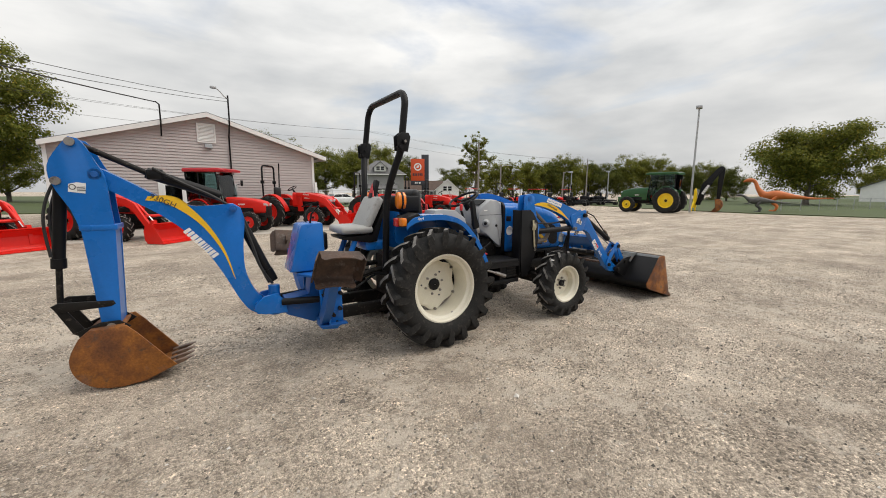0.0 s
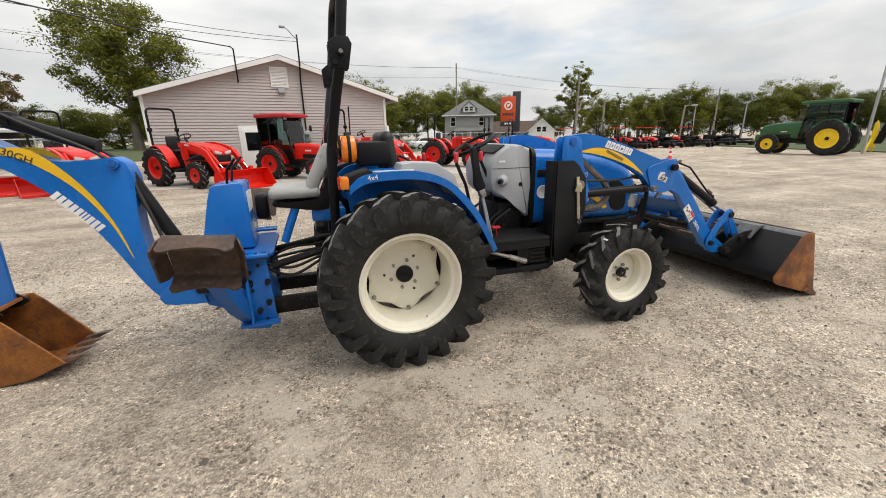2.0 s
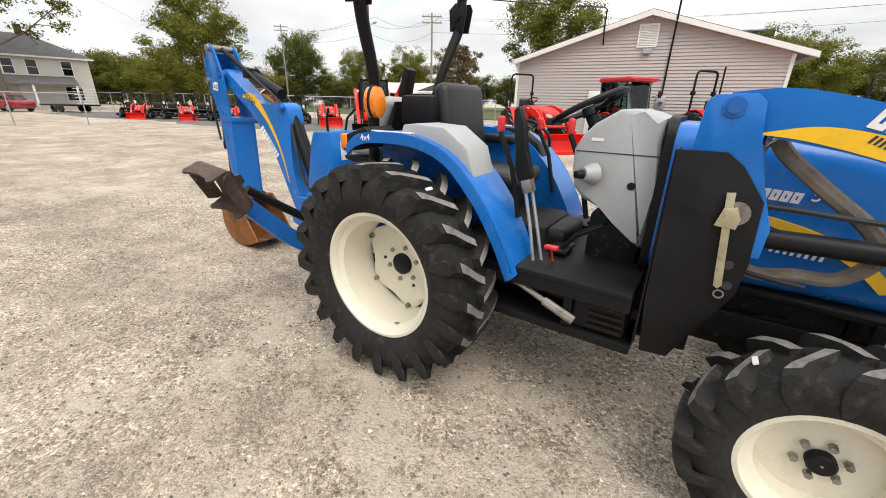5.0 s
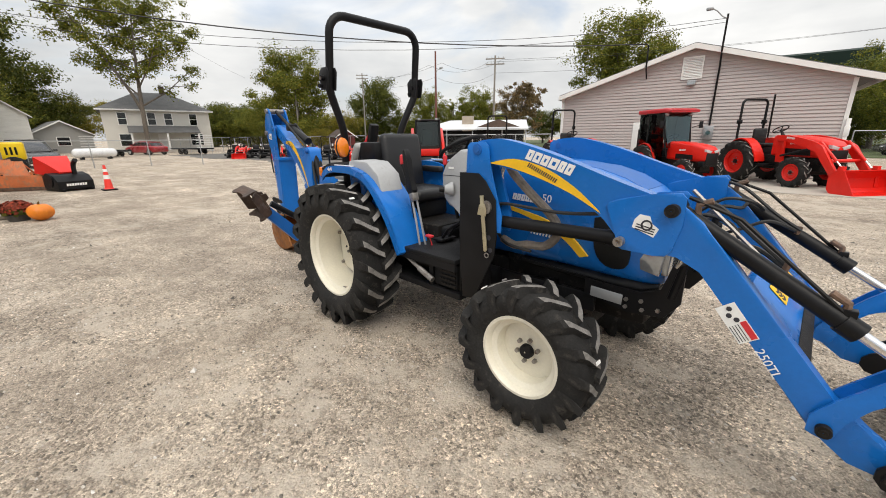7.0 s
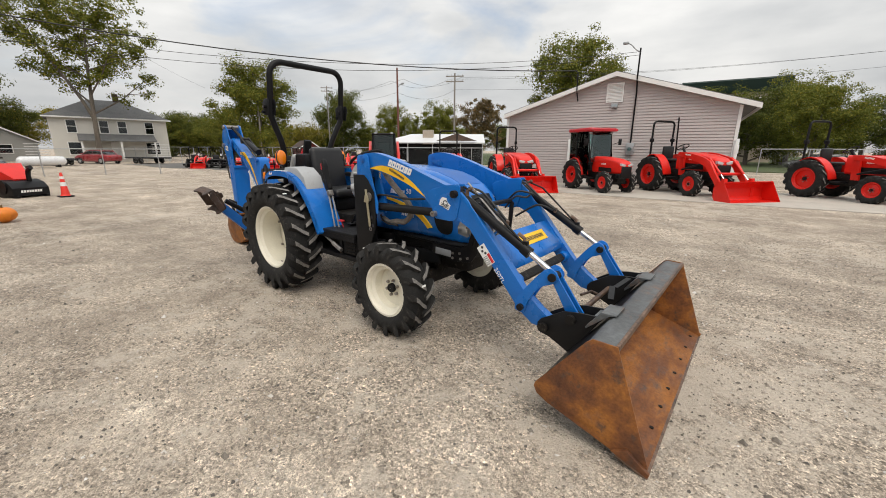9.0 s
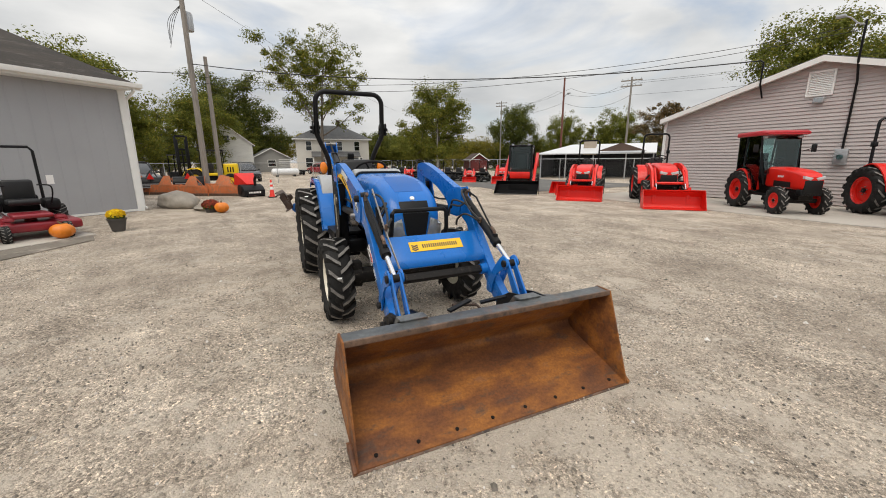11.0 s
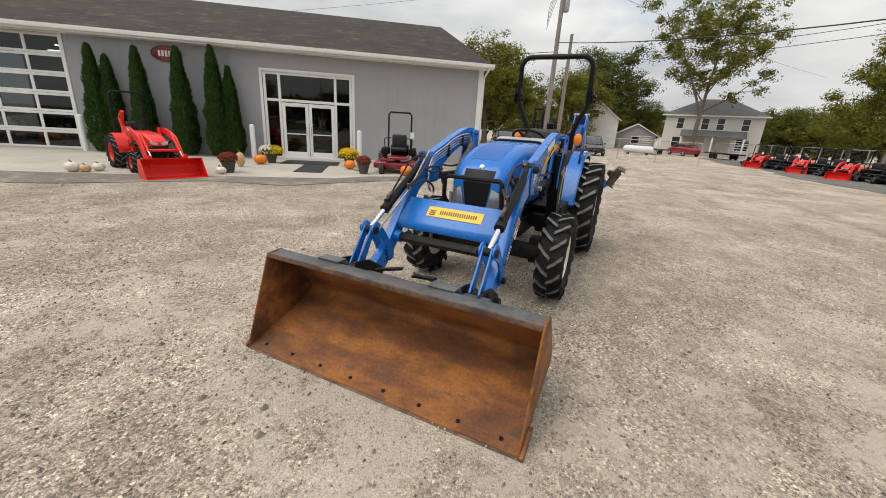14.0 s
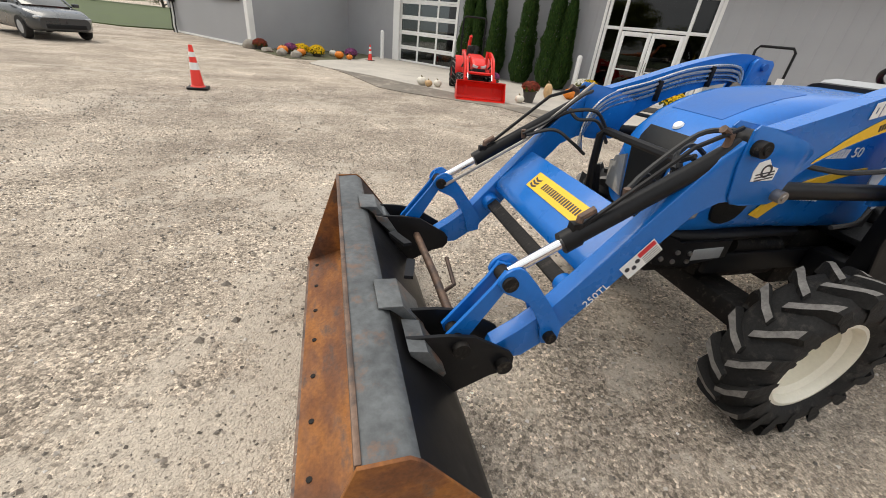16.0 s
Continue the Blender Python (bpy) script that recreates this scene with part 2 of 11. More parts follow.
YELLOW_PAINT = surface("yellow_paint", (0.85, 0.58, 0.01), 0.4, var=0.08)
MAROON_PAINT = surface("maroon_paint", (0.25, 0.012, 0.022), 0.35, var=0.1, coat=0.3)
RAIL_ORANGE = surface("faded_orange_paint", (0.55, 0.15, 0.05), 0.55, var=0.25, dirt=(0.30, 0.16, 0.09), dirt_at=0.55)
WHITE_PAINT = surface("white_paint", (0.80, 0.80, 0.78), 0.45, var=0.04, scale=1.5, dirt=(0.55, 0.53, 0.48), dirt_at=0.78)
CONE_ORANGE = surface("cone_orange", (0.85, 0.05, 0.035), 0.45, var=0.08)
SIDING = surface("mauve_grey_vinyl_siding", (0.50, 0.447, 0.432), 0.55, var=0.05, scale=0.8, grain=0.05, gscale=40, stretch=(0.2, 1, 1), rnd=0.06)
GREY_STEEL = surface("grey_ribbed_steel_siding", (0.35, 0.355, 0.37), 0.45, var=0.05, scale=0.7, grain=0.05, rnd=0.03)
SHINGLE = surface("dark_shingles", (0.050, 0.042, 0.036), 0.9, spec=0.2, var=0.45, scale=0.55, dirt=(0.105, 0.094, 0.080), dirt_at=0.60, grain=0.4, gscale=25, bump=0.4, bscale=30)
GREY_SHINGLE = surface("grey_shingles", (0.16, 0.16, 0.16), 0.9, var=0.2, scale=1.2, grain=0.3, gscale=20)
BROWN_SHINGLE = surface("brown_shingles", (0.11, 0.075, 0.06), 0.9, var=0.2, scale=1.2, grain=0.3, gscale=20)
BED_EARTH = surface("earth_with_thin_grass", (0.105, 0.085, 0.058), 0.95, var=0.4, scale=1.6, grain=0.35, gscale=25, bump=0.6, bscale=30, dirt=(0.085, 0.10, 0.04), dirt_at=0.5)
DAMP_DIRT = surface("damp_dirt", (0.185, 0.160, 0.130), 0.9, var=0.3, scale=0.8, grain=0.25, gscale=22, bump=0.5, bscale=30, dirt=(0.31, 0.27, 0.225), dirt_at=0.58)
CONCRETE = surface("concrete", (0.44, 0.405, 0.355), 0.85, var=0.12, scale=0.7, grain=0.12, gscale=30, bump=0.2, bscale=40, dirt=(0.30, 0.28, 0.25), dirt_at=0.62)
DARK_GLASS = glass("window_glass", (0.30, 0.33, 0.34), 0.01, 0.12)
# near-black wall colour that carries the darkness of unlit insides
SHADE_BLACK = surface("shade_black_interior", (0.016, 0.017, 0.018), 0.9, var=0.4, scale=1.0)
BARK = surface("bark", (0.16, 0.135, 0.11), 0.95, var=0.35, scale=2, grain=0.4, gscale=20, bump=0.6, bscale=12, stretch=(1, 1, 0.25))
POLE_WOOD = surface("weathered_pole_wood", (0.29, 0.26, 0.23), 0.9, var=0.2, scale=2, grain=0.3, gscale=20, bump=0.3, bscale=20, stretch=(1, 1, 0.1))
GALV = surface("galvanised_steel", (0.42, 0.43, 0.44), 0.5, 0.6, var=0.1, scale=3)
WIRE = surface("cable_black", (0.02, 0.02, 0.02), 0.6)


def leaf_mat(name, c, var=0.35):
    m, ns, ls, bsdf = nodes_of(name)
    geo = ns.new("ShaderNodeNewGeometry")
    r = ramp_node(ns, ls, geo.outputs["Random Per Island"], [(0.0, tint(c, 1 - var)), (0.75, tint(c, 1 + var)), (1.0, tint((c[0] * 1.7, c[1] * 1.25, c[2]), 1.3))])
    ls.new(r.outputs[0], bsdf.inputs["Base Color"])
    bsdf.inputs["Roughness"].default_value = 0.65
    bsdf.inputs["Specular IOR Level"].default_value = 0.18
    tl, mx = ns.new("ShaderNodeBsdfTranslucent"), ns.new("ShaderNodeMixShader")
    ls.new(r.outputs[0], tl.inputs[0])
    mx.inputs[0].default_value = 0.38
    ls.new(bsdf.outputs[0], mx.inputs[1])
    ls.new(tl.outputs[0], mx.inputs[2])
    ls.new(mx.outputs[0], ns["Material Output"].inputs[0])
    return m


LEAF = leaf_mat("green_leaves", (0.142, 0.158, 0.028))
LEAF_DARK = leaf_mat("dark_green_leaves", (0.090, 0.108, 0.024))
LEAF_YELLOW = leaf_mat("yellowing_leaves", (0.19, 0.175, 0.03))
LEAF_BROWN = leaf_mat("browning_leaves", (0.16, 0.12, 0.06))
LEAF_ARB = leaf_mat("arborvitae_leaves", (0.034, 0.075, 0.018))
PETAL_YELLOW = leaf_mat("yellow_petals", (0.75, 0.50, 0.02), 0.15)
PETAL_WHITE = leaf_mat("white_petals", (0.75, 0.74, 0.68), 0.1)
PETAL_RUST = leaf_mat("rust_petals", (0.22, 0.05, 0.03), 0.3)
PETAL_PURPLE = leaf_mat("purple_petals", (0.25, 0.08, 0.20), 0.3)


def gravel_mat():
    """Compacted limestone gravel: dusty bare patches, darker loose stone, single grains, tyre marks."""
    m, ns, ls, bsdf = nodes_of("crushed_limestone_gravel")
    co = ns.new("ShaderNodeTexCoord").outputs["Object"]
    big = noise_node(ns, ls, 0.16, 6, 0.6, co)
    mid = noise_node(ns, ls, 0.85, 6, 0.58, co)
    mp = ns.new("ShaderNodeMapping")
    mp.inputs["Rotation"].default_value = (0, 0, radians(24))
    mp.inputs["Scale"].default_value = (0.12, 1.3, 1)
    ls.new(co, mp.inputs[0])
    tracks = noise_node(ns, ls, 1.0, 5, 0.6, mp.outputs[0])
    base = ramp_node(ns, ls, mid.outputs["Fac"], [(0.30, (0.300, 0.252, 0.205)), (0.46, (0.390, 0.333, 0.273)), (0.57, (0.465, 0.400, 0.330)), (0.70, (0.61, 0.535, 0.45))]).outputs[0]
    col = mix_node(ns, ls, 0.7, base, ramp_node(ns, ls, big.outputs["Fac"], [(0.35, (0.92, 0.91, 0.90)), (0.65, (1.07, 1.06, 1.04))]).outputs[0], "MULTIPLY")
    col = mix_node(ns, ls, 0.8, col, ramp_node(ns, ls, tracks.outputs["Fac"], [(0.34, (0.84, 0.825, 0.81)), (0.62, (1.16, 1.15, 1.13))]).outputs[0], "MULTIPLY")
    clump = noise_node(ns, ls, 6.5, 4, 0.72, co)
    col = mix_node(ns, ls, 0.9, col, ramp_node(ns, ls, clump.outputs["Fac"], [(0.36, (0.83, 0.82, 0.81)), (0.50, (1.0, 1.0, 1.0)), (0.64, (1.16, 1.15, 1.14))]).outputs[0], "MULTIPLY")
    vor = ns.new("ShaderNodeTexVoronoi")
    vor.inputs["Scale"].default_value = 62
    ls.new(co, vor.inputs["Vector"])
    vor2 = ns.new("ShaderNodeTexVoronoi")
    vor2.inputs["Scale"].default_value = 150
    ls.new(co, vor2.inputs["Vector"])
    sep = ns.new("ShaderNodeSeparateColor")
    ls.new(vor.outputs["Color"], sep.inputs[0])
    stone = ramp_node(ns, ls, sep.outputs[0], [(0.0, (0.36, 0.355, 0.35)), (0.40, (0.86, 0.85, 0.84)), (0.78, (1.15, 1.15, 1.15)), (0.93, (1.35, 1.35, 1.35)), (1.0, (2.0, 2.0, 2.0))]).outputs[0]
    loose = ramp_node(ns, ls, noise_node(ns, ls, 0.55, 7, 0.7, co).outputs["Fac"], [(0.40, (0.35, 0.35, 0.35)), (0.56, (1, 1, 1))]).outputs[0]
    col = mix_node(ns, ls, loose, col, mix_node(ns, ls, 1.0, col, stone, "MULTIPLY"))
    sep2 = ns.new("ShaderNodeSeparateColor")
    ls.new(vor2.outputs["Color"], sep2.inputs[0])
    col = mix_node(ns, ls, 0.8, col, ramp_node(ns, ls, sep2.outputs[1], [(0.0, (0.50, 0.50, 0.50)), (0.55, (1.0, 1.0, 1.0)), (1.0, (1.5, 1.5, 1.5))]).outputs[0], "MULTIPLY")
    # pale dust packed between the stones, in ragged patches
    dust = noise_node(ns, ls, 2.6, 10, 0.78, co)
    wide = noise_node(ns, ls, 0.33, 3, 0.5, co)
    both = ns.new("ShaderNodeMath")
    both.operation = "MULTIPLY_ADD"
    both.inputs[1].default_value = 0.55
    ls.new(wide.outputs["Fac"], both.inputs[0])
    ls.new(dust.outputs["Fac"], both.inputs[2])
    pale = ramp_node(ns, ls, both.outputs[0], [(0.80, (0, 0, 0)), (0.90, (0.75, 0.75, 0.75))]).outputs[0]
    col = mix_node(ns, ls, pale, col, (0.53, 0.463, 0.384))
    ls.new(col, bsdf.inputs["Base Color"])
    bsdf.inputs["Roughness"].default_value = 0.95
    b1 = bump_node(ns, ls, vor.outputs["Distance"], 0.68, 0.014, bsdf)
    b1.invert = True
    b2 = bump_node(ns, ls, vor2.outputs["Distance"], 0.75, 0.008, bsdf, b1)
    b2.invert = True
    bump_node(ns, ls, mid.outputs["Fac"], 0.15, 0.03, bsdf, b2)
    return m


GRAVEL = gravel_mat()
GRASS = surface("mown_grass", (0.07, 0.095, 0.03), 0.9, var=0.25, scale=0.4, grain=0.4, gscale=15, bump=0.5, bscale=30)


def pebble_mat():
    """Limestone chips, each of its own grey, cream or white."""
    m, ns, ls, bsdf = nodes_of("limestone_pebbles")
    geo = ns.new("ShaderNodeNewGeometry")
    r = ramp_node(ns, ls, geo.outputs["Random Per Island"], [(0.0, (0.10, 0.09, 0.08)), (0.35, (0.27, 0.235, 0.195)), (0.75, (0.42, 0.37, 0.315)), (0.95, (0.54, 0.49, 0.435)), (1.0, (0.78, 0.75, 0.71))])
    co = ns.new("ShaderNodeTexCoord").outputs["Object"]
    g = ramp_node(ns, ls, noise_node(ns, ls, 180, 3, 0.6, co).outputs["Fac"], [(0.3, (0.82, 0.82, 0.82)), (0.7, (1.1, 1.1, 1.1))]).outputs[0]
    ls.new(mix_node(ns, ls, 1.0, r.outputs[0], g, "MULTIPLY"), bsdf.inputs["Base Color"])
    bsdf.inputs["Roughness"].default_value = 0.9
    return m


PEBBLE = pebble_mat()

HEADLAMP = surface("pale_headlamp", (0.62, 0.63, 0.64), 0.18, 0.3, spec=0.6, var=0.1, scale=20)
OLD_ASPHALT = surface("dusty_old_asphalt", (0.135, 0.13, 0.122), 0.92, var=0.25, scale=0.4, grain=0.35, gscale=60, dirt=(0.33, 0.29, 0.24), dirt_at=0.62, bump=0.2, bscale=90)
OLD_WHITE = surface("weathered_white_boards", (0.72, 0.72, 0.69), 0.7, var=0.10, scale=0.8, grain=0.15, gscale=12, dirt=(0.40, 0.38, 0.34), dirt_at=0.68, stretch=(1, 1, 4))
SIGN_ORANGE = surface("sign_orange", (0.62, 0.072, 0.012), 0.4, var=0.05)


# ---- mesh helpers ----
def link_mesh(name, bm, material, parent=None, label="", smooth=None):
    """One mesh object out of a bmesh; smooth: the angle under which edges are shaded round."""
    bmesh.ops.recalc_face_normals(bm, faces=bm.faces)
    me = bpy.data.meshes.new(name)
    if smooth:
        for f in bm.faces:
            f.smooth = True
        for e in bm.edges:
            if len(e.link_faces) == 2 and e.calc_face_angle(0) > radians(smooth):
                e.smooth = False
    bm.to_mesh(me)
    bm.free()
    for m in material if isinstance(material, (list, tuple)) else (material,):
        me.materials.append(m)
    ob = new(name, me)
    if parent is not None:
        ob.parent = parent
    return tagged(ob, label) if label else ob


def part(name, bm, material, parent, label="", smooth=40):
    return link_mesh(name, bm, material, parent, label, smooth)


def thing(name, label, category, m=None, group="", kind=""):
    ob = new(name)
    ob.empty_display_size = 0.2
    if m is not None:
        ob.matrix_basis = m
    return tagged(ob, label, category, group, kind)


def whole(name, bm, material, label, category, m=None, group="", kind="", smooth=40):
    ob = link_mesh(name, bm, material, None, "", smooth)
    if m is not None:
        ob.matrix_basis = m
    return tagged(ob, label, category, group, kind)


def box(bm, x0, x1, y0, y1, z0, z1, bevel=0.0, m=None):
    vs = bmesh.ops.create_cube(bm, size=1)["verts"]
    for v in vs:
        v.co = Vector(((x0 + x1) / 2 + v.co.x * (x1 - x0), (y0 + y1) / 2 + v.co.y * (y1 - y0), (z0 + z1) / 2 + v.co.z * (z1 - z0)))
        if m is not None:
            v.co = m @ v.co
    if bevel:
        es = list({e for v in vs for e in v.link_edges})
        bmesh.ops.bevel(bm, geom=es, offset=bevel, segments=2, affect="EDGES", profile=0.5)
    return bm


def prism(bm, pts, y0, y1, bevel=0.0, axis="y", m=None):
    """A polygon in the x-z plane (axis y), x-y (axis z) or y-z (axis x) pulled from y0 to y1."""
    def at(a, b, c):
        p = {"y": Vector((a, c, b)), "z": Vector((a, b, c)), "x": Vector((c, a, b))}[axis]
        return m @ p if m is not None else p
    lo, hi = [bm.verts.new(at(a, b, y0)) for a, b in pts], [bm.verts.new(at(a, b, y1)) for a, b in pts]
    fs = [bm.faces.new(lo), bm.faces.new(hi[::-1])]
    n = len(pts)
    for i in range(n):
        fs.append(bm.faces.new((lo[i], hi[i], hi[(i + 1) % n], lo[(i + 1) % n])))
    if bevel:
        es = [e for f in fs[:2] for e in f.edges]
        bmesh.ops.bevel(bm, geom=es, offset=bevel, segments=2, affect="EDGES", profile=0.5)
    return bm


def ring_at(centre, along, r, seg, turn=0.0, squash=1.0):
    along = Vector(along).normalized()
    a = along.orthogonal().normalized() if abs(along.z) > 0.99 else along.cross(Vector((0, 0, 1))).normalized()
    b = along.cross(a)
    return [Vector(centre) + r * (math.cos(turn + 2 * math.pi * i / seg) * a + squash * math.sin(turn + 2 * math.pi * i / seg) * b) for i in range(seg)]


def loft(bm, rings, caps=True, closed=False):
    vs = [[bm.verts.new(p) for p in ring] for ring in rings]
    n = len(vs[0])
    pairs = list(zip(vs, vs[1:])) + ([(vs[-1], vs[0])] if closed else [])
    for a, b in pairs:
        for i in range(n):
            bm.faces.new((a[i], a[(i + 1) % n], b[(i + 1) % n], b[i]))
    if caps and not closed:
        bm.faces.new(vs[0][::-1])
        bm.faces.new(vs[-1])
    return bm


def cyl(bm, p0, p1, r0, r1=None, seg=14):
    d = Vector(p1) - Vector(p0)
    return loft(bm, [ring_at(p0, d, r0, seg), ring_at(p1, d, r0 if r1 is None else r1, seg)])


def tube(bm, pts, r, seg=8, r_end=None):
    """A pipe along points, mitred at the bends."""
    pts = [Vector(p) for p in pts]
    rings, up = [], None
    for i, p in enumerate(pts):
        d = (pts[min(i + 1, len(pts) - 1)] - pts[max(i - 1, 0)]).normalized()
        if up is None:
            up = d.orthogonal().normalized()
        a = (up - d * up.dot(d)).normalized()
        up = a
        b = d.cross(a)
        rr = r if r_end is None else r + (r_end - r) * i / (len(pts) - 1)
        rings.append([p + rr * (math.cos(2 * math.pi * k / seg) * a + math.sin(2 * math.pi * k / seg) * b) for k in range(seg)])
    return loft(bm, rings)


def arc(pts, n=6):
    """A smooth line through the points (Catmull-Rom)."""
    pts = [Vector(p) for p in pts]
    out = []
    for i in range(len(pts) - 1):
        p0, p1, p2, p3 = pts[max(i - 1, 0)], pts[i], pts[i + 1], pts[min(i + 2, len(pts) - 1)]
        for k in range(n):
            t = k / n
            out.append(0.5 * (2 * p1 + (p2 - p0) * t + (2 * p0 - 5 * p1 + 4 * p2 - p3) * t * t + (3 * p1 - p0 - 3 * p2 + p3) * t ** 3))
    return out + [pts[-1]]


def curve2(pts, n=6):
    return [(p.x, p.y) for p in arc([(a, b, 0) for a, b in pts], n)]


def lathe(bm, profile, centre=(0, 0, 0), axis="y", seg=40, caps=False):
    """Profile of (radius, along) turned round an axis through centre."""
    c = Vector(centre)
    rings = []
    for r, a in profile:
        ring = []
        for i in range(seg):
            t = 2 * math.pi * i / seg
            u, v = r * math.cos(t), r * math.sin(t)
            ring.append(c + {"y": Vector((u, a, v)), "z": Vector((u, v, a)), "x": Vector((a, u, v))}[axis])
        rings.append(ring)
    return loft(bm, rings, caps)


def rrect(x, y0, y1, z0, z1, r, n=4):
    """A rounded rectangle in the y-z plane at x."""
    out = []
    for cy, cz, a0 in ((y1 - r, z1 - r, 0), (y0 + r, z1 - r, 90), (y0 + r, z0 + r, 180), (y1 - r, z0 + r, 270)):
        for k in range(n + 1):
            a = radians(a0 + 90 * k / n)
            out.append(Vector((x, cy + r * math.cos(a), cz + r * math.sin(a))))
    return out


def pillow(bm, x0, x1, y0, y1, z0, z1, r, m=None, n=3):
    """A box with well rounded edges."""
    vs = bmesh.ops.create_cube(bm, size=1)["verts"]
    for v in vs:
        v.co = Vector(((x0 + x1) / 2 + v.co.x * (x1 - x0), (y0 + y1) / 2 + v.co.y * (y1 - y0), (z0 + z1) / 2 + v.co.z * (z1 - z0)))
        if m is not None:
            v.co = m @ v.co
    es = list({e for v in vs for e in v.link_edges})
    bmesh.ops.bevel(bm, geom=es, offset=r, segments=n, affect="EDGES", profile=0.5)
    return bm


def B():
    return bmesh.new()


def lettering(name, text, size, m, material, parent, label=""):
    """Words in the built-in font as a thin mesh; m puts its x-y plane on the surface."""
    cu = bpy.data.curves.new(name, "FONT")
    cu.body, cu.size, cu.extrude, cu.align_x, cu.align_y = text, size, 0.0012, "CENTER", "CENTER"
    cu.resolution_u = 3
    tmp = bpy.data.objects.new(name, cu)
    me = bpy.data.meshes.new_from_object(tmp)
    bpy.data.objects.remove(tmp)
    me.transform(m)
    me.materials.clear()
    me.materials.append(material)
    ob = new(name, me)
    ob.parent = parent
    return tagged(ob, label) if label else ob


def bars(name, widths, height, m, material, parent, gap=0.25, label="", slant=0.15):
    """A word too brand-bound to letter: a row of plain slanted bars in the m plane, centred."""
    bm = B()
    total = sum(widths) + gap * height * (len(widths) - 1)
    x = -total / 2
    for w in widths:
        top = height * 0.5
        s0, s1 = -slant * height * 0.5, slant * top
        prism(bm, [(x + s0, -height / 2), (x + w + s0, -height / 2), (x + w + s1, top), (x + s1, top)], -0.001, 0.001, axis="z", m=m)
        x += w + gap * height
    ob = part(name, bm, material, parent, label, None)
    ob["kind"] = "stuff"
    return ob


def blocks(name, widths, height, m, material, parent, gap=0.14, label="", slant=0.12):
    """The same with hollow bars, for bold lettering."""
    bm = B()
    total = sum(widths) + gap * height * (len(widths) - 1)
    x = -total / 2
    t = 0.27 * height
    for w in widths:
        for x0, x1, y0, y1 in ((x, x + t, -0.5, 0.5), (x + w - t, x + w, -0.5, 0.5), (x + t, x + w - t, 0.19, 0.5), (x + t, x + w - t, -0.5, -0.19)):
            prism(bm, [(x0 + slant * height * y0, y0 * height), (x1 + slant * height * y0, y0 * height), (x1 + slant * height * y1, y1 * height), (x0 + slant * height * y1, y1 * height)], -0.001, 0.001, axis="z", m=m)
        x += w + gap * height
    ob = part(name, bm, material, parent, label, None)
    ob["kind"] = "stuff"
    return ob


def side(x, y, z, turn=0.0, right=True):
    """A plane on a face that looks to -y (right) or +y: x along the reading direction, y up. turn: degrees."""
    return pose(x, y, z, 90, 0, 0) @ pose(0, 0, 0, 0, 0, turn) if right else pose(x, y, z, 90, 0, 180) @ pose(0, 0, 0, 0, 0, turn)


# ---- wheels ----
def tyre_mesh(R, W, rim, cy, cx, cz, lug_h):
    """The carcass of a farm tyre."""
    bm = B()
    c = (cx, cy, cz)
    h = W / 2
    rc = R - lug_h
    lathe(bm, [(rim, -h * 0.62), (rim + 0.02, -h * 0.78), (rim + (rc - rim) * 0.35, -h * 0.98), (rim + (rc - rim) * 0.62, -h * 0.99), (rc - 0.03, -h * 0.86), (rc, -h * 0.6), (rc + 0.008, 0),
               (rc, h * 0.6), (rc - 0.03, h * 0.86), (rim + (rc - rim) * 0.62, h * 0.99), (rim + (rc - rim) * 0.35, h * 0.98), (rim + 0.02, h * 0.78), (rim, h * 0.62)], c, "y", 48)
    for f in bm.faces:
        f.smooth = True
    return bm


def lug_into(bm, R, W, lugs, lug_h, s, a0, c, mirror=1):
    """One tread bar on the side s of the tyre, at the angle a0."""
    h, rc, step = W / 2, R - lug_h, 2 * math.pi / lugs
    rings = []
    for y, lean, top, wide in ((-0.04, -0.22, R - 0.004, 0.36), (0.35, 0.0, R, 0.38), (0.72, 0.30, R - 0.002, 0.42), (0.90, 0.42, R - 0.008, 0.46), (0.985, 0.48, R - 0.026, 0.48), (1.0, 0.53, rc - 0.010, 0.44), (0.985, 0.57, rc - 0.045, 0.36), (0.97, 0.60, rc - 0.080, 0.18)):
        ang, half = a0 + mirror * lean * step, wide * step * 0.5
        low = top - lug_h - (0.02 if y < 0.96 else 0.0)
        ring = []
        for da, r in ((-half, low), (-half * 0.56, top), (half * 0.56, top), (half, low)):
            t = ang + da
            ring.append(Vector((c[0] + r * math.cos(t), c[1] + s * y * h * 1.03, c[2] + r * math.sin(t))))
        rings.append(ring)
    n0 = len(bm.faces)
    loft(bm, rings)
    bm.faces.ensure_lookup_table()
    for f in bm.faces[n0:]:
        d = f.calc_center_median() - Vector(c)
        if math.hypot(d.x, d.z) > R - 0.0165:
            f.material_index = 1


